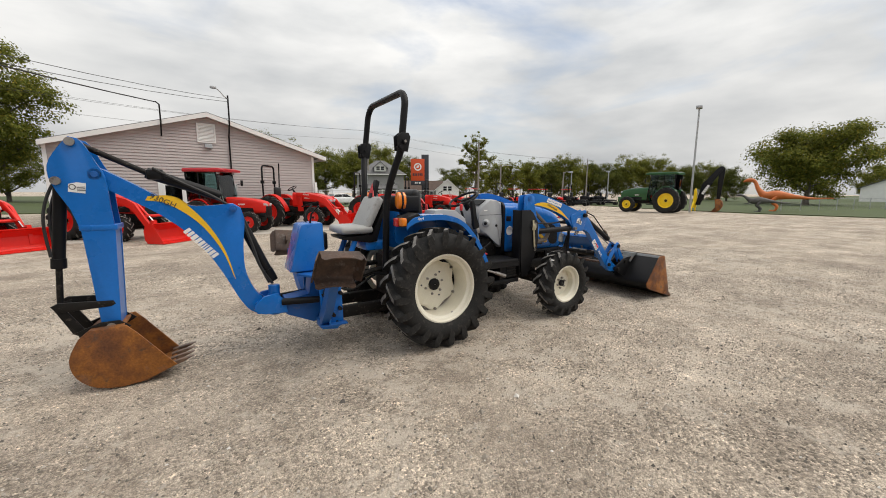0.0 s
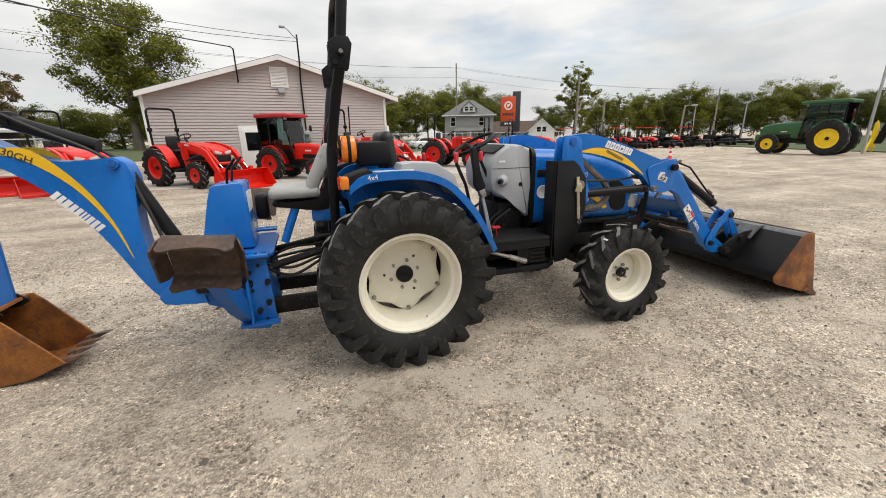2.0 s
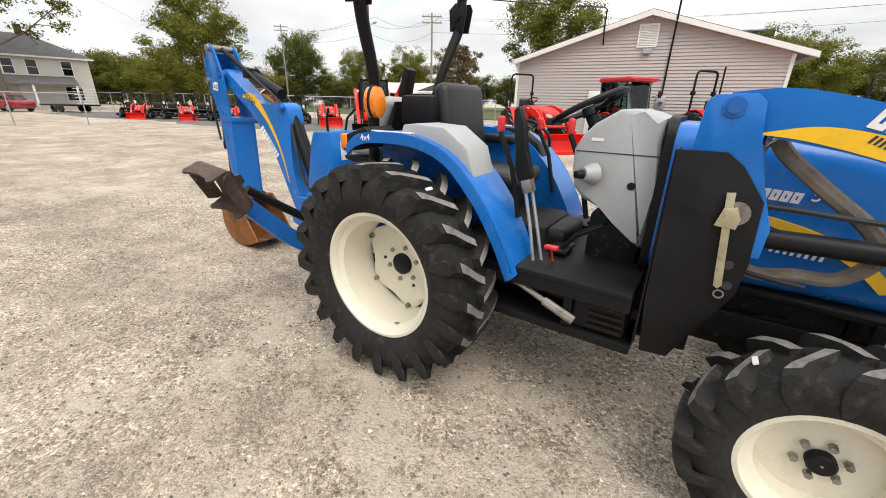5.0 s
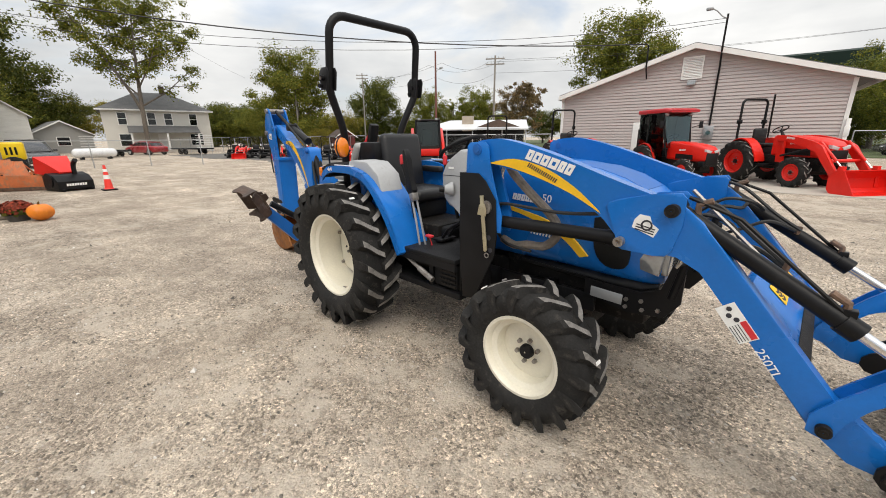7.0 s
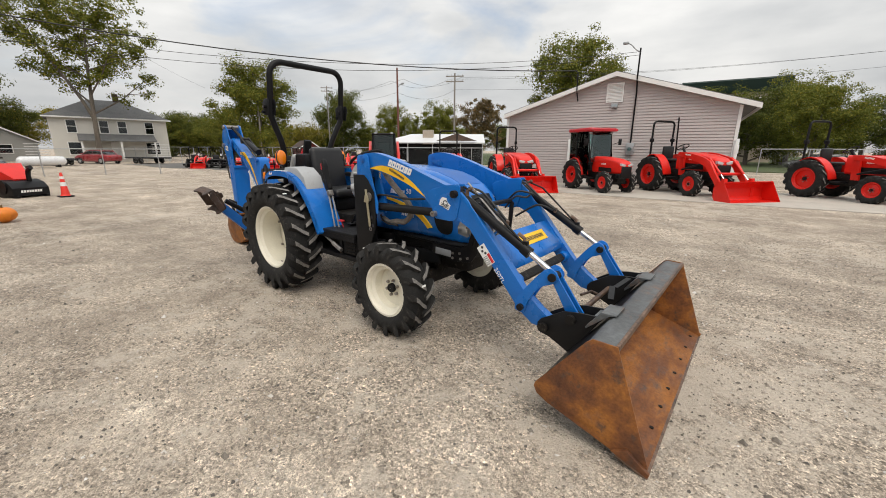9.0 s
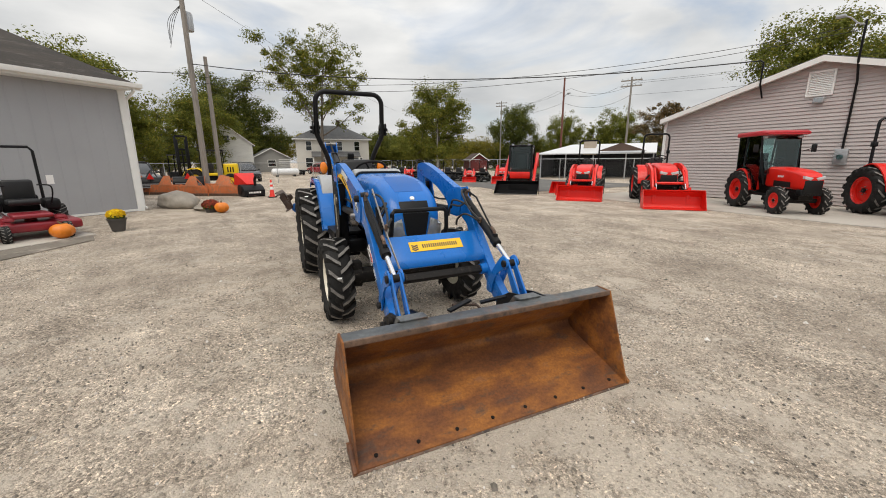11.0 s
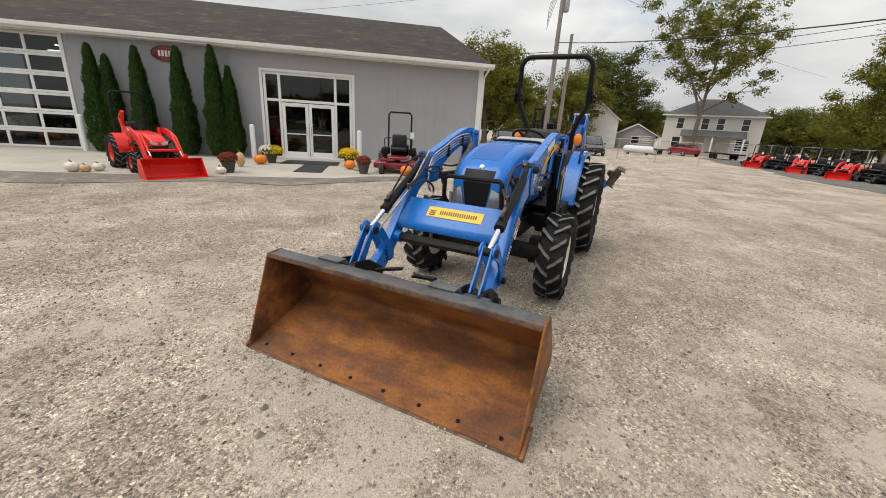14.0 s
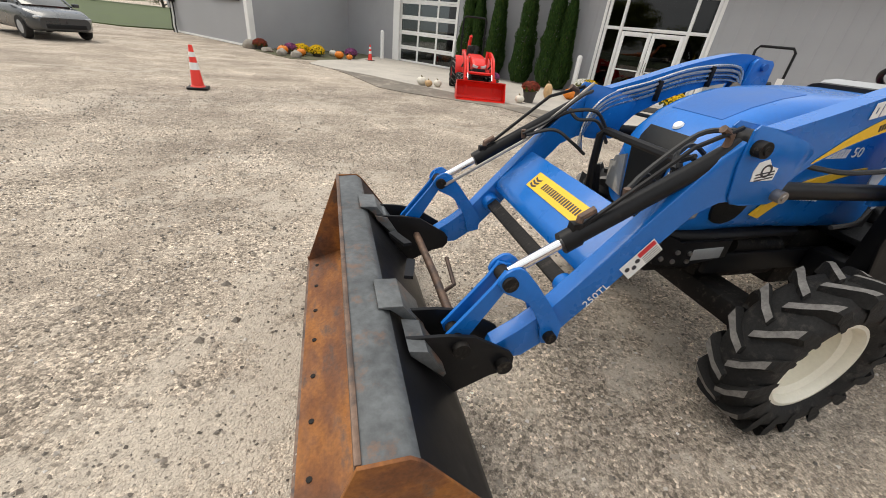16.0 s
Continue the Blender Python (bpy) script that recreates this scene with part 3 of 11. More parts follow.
def farm_wheel(parent, cx, cy, cz, R, W, rim, lugs, out, rim_mat, dish=0.10, bolts=6, scallop=0, lug_h=0.035, label="", holes=0, single_lugs=False, phase=0.0):
    """wheel > tyre, hub_cap, bolts. out: -1 or 1, the side on which its outer face lies."""
    h = W / 2
    bm = B()
    c = (cx, cy, cz)
    lip = out * h * 0.66
    deep = lip - out * dish
    seg = 48
    prof = [(rim + 0.012, lip), (rim + 0.014, lip + out * 0.008), (rim - 0.004, lip + out * 0.01), (rim - 0.018, lip - out * 0.006), (rim - 0.022, lip - out * 0.03), (rim - 0.05, lip - out * 0.05), (rim - 0.055, deep + out * 0.012)]
    lathe(bm, prof, c, "y", seg)
    inner = -out * max(out * lip, -out * deep + 0.022)
    lathe(bm, [(rim - 0.055, deep + out * 0.012), (rim - 0.052, inner + out * 0.01), (rim - 0.02, inner), (rim + 0.012, inner)], c, "y", seg)
    # the disc, with a wavy edge where the frames show one
    rings = []
    for f, dy in ((1.0, 0.0), (1.0, 0.012), (0.80, 0.030), (0.45, 0.030), (0.38, 0.040), (0.0, 0.040)):
        ring = []
        for i in range(seg):
            t = 2 * math.pi * i / seg
            rr = (rim - 0.050) * f
            if scallop and f == 1.0:
                rr *= 0.925 + 0.075 * math.cos(scallop * (t - phase))
            ring.append(Vector((cx + max(rr, 0.002) * math.cos(t), cy + deep + out * dy * (0.6 if not scallop else 1.0), cz + max(rr, 0.002) * math.sin(t))))
        rings.append(ring)
    loft(bm, rings)
    wheel = part("wheel", bm, rim_mat, parent, label, 35)
    part("tyre", tyre_mesh(R, W, rim, cy, cx, cz, lug_h), RUBBER, wheel, "black bar-tread rubber tyre", None)
    if not single_lugs:
        bm = B()
        for s in (-1, 1):
            for k in range(lugs):
                lug_into(bm, R, W, lugs, lug_h, s, 2 * math.pi / lugs * (k + (0.25 if s > 0 else -0.25)), c)
        part("tread", bm, [RUBBER, RUBBER_WORN], wheel, "", None)["kind"] = "stuff"
    if single_lugs:
        for s in (-1, 1):
            bm = B()
            lug_into(bm, R, W, lugs, lug_h, s, 0.0, (0, 0, 0))
            first = part("lug", bm, [RUBBER, RUBBER_WORN], wheel, "", None)
            for k in range(lugs):
                ob = first if k == 0 else new("lug", first.data)
                ob.parent = wheel
                ob.matrix_basis = pose(cx, cy, cz, 0, -math.degrees(2 * math.pi / lugs * (k + (0.25 if s > 0 else -0.25))), 0)
    face = cy + deep + out * 0.040
    bm = B()
    lathe(bm, [(0.005, face + out * 0.03), (rim * 0.15, face + out * 0.03), (rim * 0.18, face + out * 0.022), (rim * 0.185, face - out * 0.004)], (cx, 0, cz), "y", 20)
    part("hub_cap", bm, BLACK_PLASTIC, wheel, "black hub cap")
    for k in range(bolts):
        t = 2 * math.pi * (k + 0.3) / bolts
        bx, bz = cx + rim * 0.30 * math.cos(t), cz + rim * 0.30 * math.sin(t)
        bm = B()
        cyl(bm, (bx, face - out * 0.006, bz), (bx, face + out * 0.016, bz), 0.015, 0.013, 6)
        part("wheel_bolt", bm, STEEL, wheel)
    for k in range(holes):
        t = 2 * math.pi * k / holes + phase
        r = rim * 0.80
        bx, bz = cx + r * math.cos(t), cz + r * math.sin(t)
        bm = B()
        cyl(bm, (bx, cy + deep + out * 0.014, bz), (bx, cy + deep + out * 0.046, bz), 0.016, 0.014, 6)
        part("rim_bolt", bm, STEEL, wheel)
    if holes:
        for k in range(3):
            t = phase + 0.42 + 2 * math.pi * k / 3
            bx, bz = cx + rim * 0.42 * math.cos(t), cz + rim * 0.42 * math.sin(t)
            bm = B()
            cyl(bm, (bx, cy + deep + out * 0.030, bz), (bx, cy + deep + out * 0.0385, bz), 0.010, None, 8)
            part("disc_hole", bm, DARK_DECAL, wheel)
        bm = B()
        cyl(bm, (cx + 0.12, cy + lip - out * 0.09, cz - rim + 0.052), (cx + 0.11, cy + lip - out * 0.03, cz - rim + 0.085), 0.009, 0.006, 8)
        part("valve_stem", bm, STEEL, wheel)
    return wheel


# ---- ground ----
def ground_sheet():
    bm = B()
    n = 80
    for i in range(n + 1):
        for j in range(n + 1):
            u, v = (2 * i / n - 1), (2 * j / n - 1)
            x, y = 14 * u + 700 * u ** 5, 14 * v + 700 * v ** 5
            d = math.hypot(x, y)
            bm.verts.new((x, y, 0.02 * noise.noise(Vector((x * 0.25, y * 0.25, 0))) * min(1.0, max(0.0, (d - 7) / 12)) - 0.012))
    bm.verts.ensure_lookup_table()
    for i in range(n):
        for j in range(n):
            a = i * (n + 1) + j
            bm.faces.new([bm.verts[k] for k in (a, a + n + 1, a + n + 2, a + 1)])
    return whole("ground", bm, GRAVEL, "pale compacted limestone gravel yard", "ground", kind="structure", smooth=60)


ground_sheet()


def gravel_pebbles():
    """Loose stones in drifts round the blue tractor, in one mesh."""
    verts, faces = [], []
    rng = random.Random(7)
    for _ in range(230000):
        r = 9.0 * math.sqrt(rng.random())
        a = rng.uniform(0, 2 * math.pi)
        x, y = 2.0 + r * math.cos(a), -1.6 + r * math.sin(a)
        drift = noise.noise(Vector((x * 0.55, y * 0.55, 3))) + 0.6 * noise.noise(Vector((x * 1.7, y * 1.7, 9)))
        if drift < rng.uniform(-0.95, 0.65):
            continue
        s = rng.choice((0.0035, 0.0045, 0.005, 0.006, 0.008, 0.0115)) * rng.uniform(0.8, 1.2)
        if rng.random() < 0.012:
            s *= 2.2
        t = rng.uniform(0, 6.28)
        b = len(verts)
        for k in range(4):
            q = t + k * math.pi / 2 + rng.uniform(-0.3, 0.3)
            verts.append((x + s * math.cos(q) * rng.uniform(0.8, 1.3), y + s * math.sin(q) * rng.uniform(0.6, 1.1), rng.uniform(-0.012, -0.007)))
        verts.append((x + rng.uniform(-0.3, 0.3) * s, y + rng.uniform(-0.3, 0.3) * s, s * rng.uniform(0.7, 1.1) - 0.009))
        faces += [(b, b + 1, b + 4), (b + 1, b + 2, b + 4), (b + 2, b + 3, b + 4), (b + 3, b, b + 4)]
    me = bpy.data.meshes.new("gravel")
    me.from_pydata(verts, [], faces)
    me.materials.append(PEBBLE)
    return tagged(new("gravel", me), "loose pale limestone stones scattered over the yard", "gravel", kind="stuff")


gravel_pebbles()

# worn concrete apron before the gabled building
bm = B()
prism(bm, [(-6.5, 12.6), (2.7, 11.6), (9.5, 11.5), (9.5, 16.7), (-6.5, 16.7)], -0.08, 0.012, axis="z")
whole("pavement", bm, CONCRETE, "dusty concrete apron before the gabled building", "pavement", kind="structure", smooth=None)

# the lawn beyond the yard, with a kerb-like edge
bm = B()
prism(bm, [(36.5, -60), (36.8, 4), (39, 12), (48, 30), (400, 60), (400, -400), (60, -300)], -0.03, 0.06, axis="z")
whole("lawn", bm, GRASS, "mown green lawn beyond the gravel yard", "lawn", kind="structure")
bm = B()
prism(bm, [(12, -29.5), (60, -62), (60, -120), (-60, -120), (-2, -36)], -0.03, 0.05, axis="z")
whole("lawn", bm, GRASS, "mown green lawn behind the grey shop", "lawn", kind="structure")

bm = B()
prism(bm, [(-34, 36), (38, 36), (44, 60), (70, 160), (-140, 160), (-66, 50)], -0.03, 0.05, axis="z")
whole("lawn", bm, GRASS, "rough green ground beyond the fence", "lawn", kind="structure")


# old asphalt under the row of small machines, its near edge ragged with gravel
rng = random.Random(77)
bm = B()
edge = [(-46 + 1.5 * k, 12.4 + 0.5 * math.sin(k * 0.7) + rng.uniform(-0.25, 0.25)) for k in range(25)]
prism(bm, edge + [(-9.0, 15.5), (-9.5, 24.0), (-46, 25.0)], -0.02, 0.006, axis="z")
whole("asphalt", bm, OLD_ASPHALT, "dusty old asphalt strip beside the gravel", "pavement", kind="structure", smooth=None)


# ---- the gabled building with mauve-grey siding ----
GY, GX0, GX1, GPX, GPZ, GEZ = 16.72, -4.80, 5.42, 0.56, 5.02, 3.56


def gable_building():
    top = lambda x: GPZ - (GPZ - GEZ) * abs(x - GPX) / (GX1 - GPX)  # noqa: E731
    bm = B()
    prism(bm, [(GX0, -0.05), (GX1, -0.05), (GX1, GEZ), (GPX, GPZ), (GX0, GEZ - 0.05)], GY + 0.02, GY + 0.2)
    wall = whole("wall_gable", bm, SIDING, "gable wall clad in mauve-grey lap siding", "wall", kind="structure", smooth=None)
    bm = B()
    for x in (GX0, GX1 - 0.2):
        box(bm, x, x + 0.2, GY + 0.2, GY + 22, -0.05, GEZ - 0.05)
    whole("wall_sides", bm, SIDING, "side walls in mauve-grey lap siding", "wall", kind="structure", smooth=None)
    # each lap board runs the wall's width and stops under the rake
    step = 0.128
    z = 0.05
    while z < GPZ - 0.05:
        z1 = z + step
        w0, w1 = GX0 + 0.002, GX1 - 0.002
        if z1 > GEZ - 0.1:
            k = (GPZ - z1) / (GPZ - GEZ) * (GX1 - GPX)
            w0, w1 = max(w0, GPX - k), min(w1, GPX + k)
        if w1 - w0 > 0.1:
            bm = B()
            prism(bm, [(GY + 0.018, z1), (GY + 0.008, z1), (GY - 0.022, z + 0.009), (GY - 0.019, z), (GY + 0.018, z)], w0, w1, axis="x")
            part("lap_board", bm, SIDING, wall, "", None)
        z = z1
    # roof: two slabs that overhang, white barge boards, soffit and corner trim
    for s in (-1, 1):
        run = (GX1 - GPX + 0.62) * s
        drop = (GPZ - GEZ) / (GX1 - GPX) * abs(run)
        bm = B()
        prism(bm, [(GPX, GPZ + 0.16), (GPX + run, GPZ + 0.16 - drop), (GPX + run, GPZ + 0.09 - drop), (GPX, GPZ + 0.09)], GY - 0.34, GY + 22.3)
        whole("roof", bm, GREY_SHINGLE, "low grey shingled roof slope", "roof", kind="structure", smooth=None)
        bm = B()
        prism(bm, [(GPX, GPZ + 0.13), (GPX + run, GPZ + 0.13 - drop), (GPX + run, GPZ - 0.06 - drop), (GPX, GPZ - 0.06)], GY - 0.375, GY - 0.345)
        whole("barge_board", bm, WHITE_PAINT, "white barge board along the gable roof edge", "trim", kind="structure", smooth=None)
        bm = B()
        prism(bm, [(GPX, GPZ + 0.0), (GPX + run * 0.995, GPZ + 0.0 - drop), (GPX + run * 0.995, GPZ - 0.02 - drop), (GPX, GPZ - 0.02)], GY - 0.34, GY - 0.02)
        whole("soffit", bm, WHITE_PAINT, "white soffit under the gable roof edge", "trim", kind="structure", smooth=None)
        x = GPX + run
        bm = B()
        box(bm, min(x, x + 0.02 * s), max(x, x + 0.02 * s), GY - 0.34, GY + 22.3, GPZ - 0.06 - drop, GPZ + 0.12 - drop)
        whole("gutter", bm, WHITE_PAINT, "white eaves board", "trim", kind="structure")
        cx = GX0 if s < 0 else GX1
        bm = B()
        box(bm, cx - 0.06, cx + 0.06, GY - 0.04, GY + 0.10, 0, GEZ - 0.08)
        whole("corner_trim", bm, WHITE_PAINT, "white corner trim of the siding", "trim", kind="structure")
    # louvred vent
    v = thing("gable_vent", "white louvred gable vent high in the siding", "vent", kind="structure")
    bm = B()
    for a in (box(bm, 0.16, 0.22, GY - 0.06, GY + 0.01, 3.88, 4.68), box(bm, 0.84, 0.90, GY - 0.06, GY + 0.01, 3.88, 4.68), box(bm, 0.16, 0.90, GY - 0.062, GY + 0.01, 4.64, 4.70), box(bm, 0.16, 0.90, GY - 0.062, GY + 0.01, 3.85, 3.91)):
        pass
    part("vent_frame", bm, WHITE_PAINT, v)
    for k in range(12):
        bm = B()
        box(bm, 0.22, 0.84, -0.02, 0.004, -0.03, 0.03, m=pose(0, GY - 0.02, 3.95 + k * 0.06, -38, 0, 0))
        part("slat", bm, WHITE_PAINT, v)
    fl = thing("floodlight", "small grey wall floodlight under the vent", "lamp")
    bm = B()
    box(bm, 0.42, 0.72, GY - 0.16, GY - 0.03, 3.60, 3.80, 0.02)
    part("housing", bm, GALV, fl)
    bm = B()
    box(bm, 0.45, 0.69, GY - 0.165, GY - 0.158, 3.63, 3.77)
    part("lens", bm, LENS, fl)
    # service mast, meter and conduit
    mast = thing("service_mast", "dark electric service mast with yard light on the gable wall", "mast")
    bm = B()
    tube(bm, [(1.45, GY - 0.06, 1.6), (1.45, GY - 0.06, 4.2), (1.45, GY - 0.40, 4.8), (1.45, GY - 0.42, 6.0)], 0.035)
    part("conduit", bm, BLACK, mast)
    bm = B()
    tube(bm, arc([(1.45, GY - 0.42, 5.85), (1.28, GY - 0.5, 5.93), (1.10, GY - 0.55, 6.12), (0.92, GY - 0.6, 6.22)]), 0.022, 6)
    part("lamp_arm", bm, GALV, mast)
    bm = B()
    box(bm, 0.74, 0.98, GY - 0.68, GY - 0.52, 6.17, 6.27, 0.03)
    part("lamp_head", bm, GALV, mast)
    bm = B()
    box(bm, 1.28, 1.63, GY - 0.16, GY - 0.02, 1.45, 2.0, 0.02)
    part("meter_box", bm, GALV, mast, "grey meter box")
    bm = B()
    cyl(bm, (1.45, GY - 0.16, 1.72), (1.45, GY - 0.24, 1.72), 0.09, 0.085, 16)
    part("meter", bm, CAB_GLASS, mast)
    m2 = thing("service_mast", "thin dark wire mast bent over the roof edge", "mast")
    bm = B()
    tube(bm, [(-1.15, GY - 0.05, 4.0), (-1.15, GY - 0.40, 4.45), (-1.15, GY - 0.42, 5.25), (-1.28, GY - 0.42, 5.35)], 0.03)
    part("conduit", bm, BLACK, m2)
    d = thing("door_1", "white door with a glazed upper half in the siding", "door", kind="structure")
    bm = B()
    box(bm, -1.45, -0.35, GY - 0.05, GY - 0.012, 0, 2.2, 0.01)
    part("door_frame", bm, WHITE_PAINT, d)
    bm = B()
    box(bm, -1.32, -0.48, GY - 0.07, GY - 0.052, 0.05, 2.08, 0.01)
    part("leaf", bm, WHITE_PAINT, d)
    bm = B()
    box(bm, -1.2, -0.6, GY - 0.078, GY - 0.071, 1.1, 1.9)
    part("pane", bm, DARK_GLASS, d)


gable_building()


# ---- the grey metal shop with shop front and garage door ----
WA = radians(209.57)
WN, WD = Vector((math.cos(WA), math.sin(WA), 0)), Vector((-math.sin(WA), math.cos(WA), 0))
WO = 12.02
SHOP = Matrix((( WD.x, WN.x, 0, WN.x * WO), (WD.y, WN.y, 0, WN.y * WO), (0, 0, 1, 0), (0, 0, 0, 1)))  # x along the wall, y into the building
SEZ = 4.2


def shop():
    m = SHOP
    holes = [(3.60, 7.04, 0.0, 3.32), (13.74, 17.31, 0.0, 3.98)]
    x0, x1 = -1.82, 21.3
    wall = thing("wall_shop", "grey ribbed steel shop wall", "wall", m, kind="structure")
    xs = sorted([x0, x1] + [h for a in holes for h in a[:2]])
    for a, b in zip(xs, xs[1:]):
        low = next((h[3] for h in holes if h[0] <= a < h[1]), -0.1)
        bm = B()
        box(bm, a, b, 0, 0.22, low, SEZ)
        part("wall_panel", bm, GREY_STEEL, wall, "", None)
    # standing ribs
    k = 0
    x = x0 + 0.3
    while x < x1:
        low = next((h[3] + 0.05 for h in holes if h[0] - 0.05 <= x < h[1] + 0.05), 0.0)
        bm = B()
        prism(bm, [(x - 0.030, 0.002), (x - 0.012, -0.004), (x + 0.012, -0.004), (x + 0.030, 0.002)], low, SEZ - 0.02, axis="z")
        part("rib", bm, GREY_STEEL, wall, "", None)
        x += 0.405
    bm = B()
    for a, b in ((x0, x0 + 0.2),):
        box(bm, a, b, 0.22, 27.5, -0.1, SEZ)
    # gable end above the side wall
    prism(bm, [(0.2, SEZ), (27.5, SEZ), (13.9, 8.35)], x0, x0 + 0.2, axis="x")
    whole("wall_shop_end", bm, GREY_STEEL, "grey steel end wall of the shop", "wall", m, kind="structure", smooth=None)
    # forward wing
    wing = thing("wall_wing", "grey steel wing wall of the shop", "wall", m, kind="structure")
    for a, b, c, d in ((21.3, 21.5, -5.7, 0.22), (21.5, 29.8, -5.7, -5.5), (29.6, 29.8, -5.5, 6)):
        bm = B()
        box(bm, a, b, c, d, -0.1, SEZ)
        part("wall_panel", bm, GREY_STEEL, wing, "", None)
    bm = B()
    box(bm, 21.25, 21.55, -5.76, -5.50, -0.05, SEZ)
    whole("corner_trim", bm, WHITE_PAINT, "white corner trim of the wing", "trim", m, kind="structure", smooth=None)
    bm = B()
    box(bm, -1.90, -1.70, -0.05, 0.20, -0.05, SEZ - 0.02)
    whole("corner_trim", bm, WHITE_PAINT, "white corner trim of the shop", "trim", m, kind="structure", smooth=None)
    # roof, gutter, downpipe
    slope = (8.5 - 4.25) / 13.9
    bm = B()
    prism(bm, [(-0.45, 4.33 - 0.45 * slope), (13.9, 4.33 + 13.9 * slope), (28, 4.33), (28, 4.2), (13.9, 4.2 + 13.9 * slope), (-0.45, 4.2 - 0.45 * slope)], -2.15, 22.0, axis="x")
    whole("roof", bm, SHINGLE, "dark weathered shingle roof of the shop", "roof", m, kind="structure", smooth=None)
    bm = B()
    prism(bm, [(-6.2, 4.2), (0.5, 6.1), (7.0, 4.2), (7.0, 4.1), (-6.2, 4.1)], 21.0, 30.2, axis="x")
    whole("roof", bm, SHINGLE, "dark shingle roof of the shop wing", "roof", m, kind="structure", smooth=None)
    bm = B()
    prism(bm, [(-0.60, 4.06), (-0.47, 4.06), (-0.47, 4.20), (-0.62, 4.20), (-0.62, 4.12)], -2.2, 21.0, axis="x")
    box(bm, -2.2, 21.0, -0.465, -0.44, 4.00, 4.22)
    whole("gutter", bm, WHITE_PAINT, "white gutter and fascia along the shop eaves", "gutter", m, kind="structure")
    bm = B()
    box(bm, -1.95, 21.0, -0.44, -0.002, 4.0, 4.02)
    whole("soffit", bm, WHITE_PAINT, "white soffit of the shop", "trim", m, kind="structure")
    bm = B()
    tube(bm, [(-1.98, -0.52, 4.08), (-1.98, -0.5, 3.98), (-1.97, 0.10, 3.72), (-1.97, 0.16, 0.15), (-1.99, 0.0, 0.06)], 0.045, 6)
    whole("downpipe", bm, WHITE_PAINT, "white downpipe at the shop corner", "downpipe", m, kind="structure")
    # inside: walls and floor with the room's shade painted near-black, and bright ceiling strips
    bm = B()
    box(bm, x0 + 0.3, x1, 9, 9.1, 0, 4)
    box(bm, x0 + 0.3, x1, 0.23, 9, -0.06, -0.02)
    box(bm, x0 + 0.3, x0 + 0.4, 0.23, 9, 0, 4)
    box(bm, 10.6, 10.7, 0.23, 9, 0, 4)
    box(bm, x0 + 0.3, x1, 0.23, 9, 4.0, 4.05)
    whole("shop_interior", bm, SHADE_BLACK, "shop interior behind the glass, its shade painted near-black", "interior", m, kind="structure", smooth=None)
    # forecourt slab
    bm = B()
    prism(bm, [(1.1, -0.001), (18.9, -0.001), (17.2, -2.9), (16.6, -5.4), (15.5, -6.6), (14.3, -6.65), (12.3, -6.35), (10.4, -6.35), (7.0, -6.05), (5.4, -5.90), (3.8, -5.68), (3.0, -5.05), (1.5, -4.62), (1.1, -4.5)], -0.2, 0.012, axis="z")
    whole("pavement", bm, CONCRETE, "worn concrete forecourt along the shop", "pavement", m, kind="structure", smooth=None)
    bm = B()
    prism(bm, [(14.0, -6.66), (12.3, -6.36), (10.4, -6.36), (7.0, -6.06), (5.4, -5.91), (3.8, -5.69), (3.0, -5.06), (1.2, -4.62), (1.4, -5.25), (3.6, -6.40), (4.9, -7.25), (6.8, -6.85), (9.4, -7.85), (10.2, -7.95), (12.4, -7.1)], -0.1, 0.006, axis="z")
    whole("pavement", bm, DAMP_DIRT, "damp dark dirt along the edge of the forecourt", "pavement", m, kind="structure", smooth=None)
    bm = B()
    prism(bm, [(18.92, -0.02), (21.28, -0.02), (21.25, -5.9), (19.6, -6.35), (17.0, -6.45), (16.63, -5.4), (17.23, -2.9)], -0.1, 0.006, axis="z")
    whole("planting_bed", bm, BED_EARTH, "bare earth and thin grass in the corner bed", "flower bed", m, kind="structure", smooth=None)
    bm = B()
    box(bm, x0, 3.55, -0.012, -0.006, 0.0, 0.07)
    whole("baseboard", bm, WHITE_PAINT, "white strip along the foot of the shop wall", "trim", m, kind="structure", smooth=None)


shop()


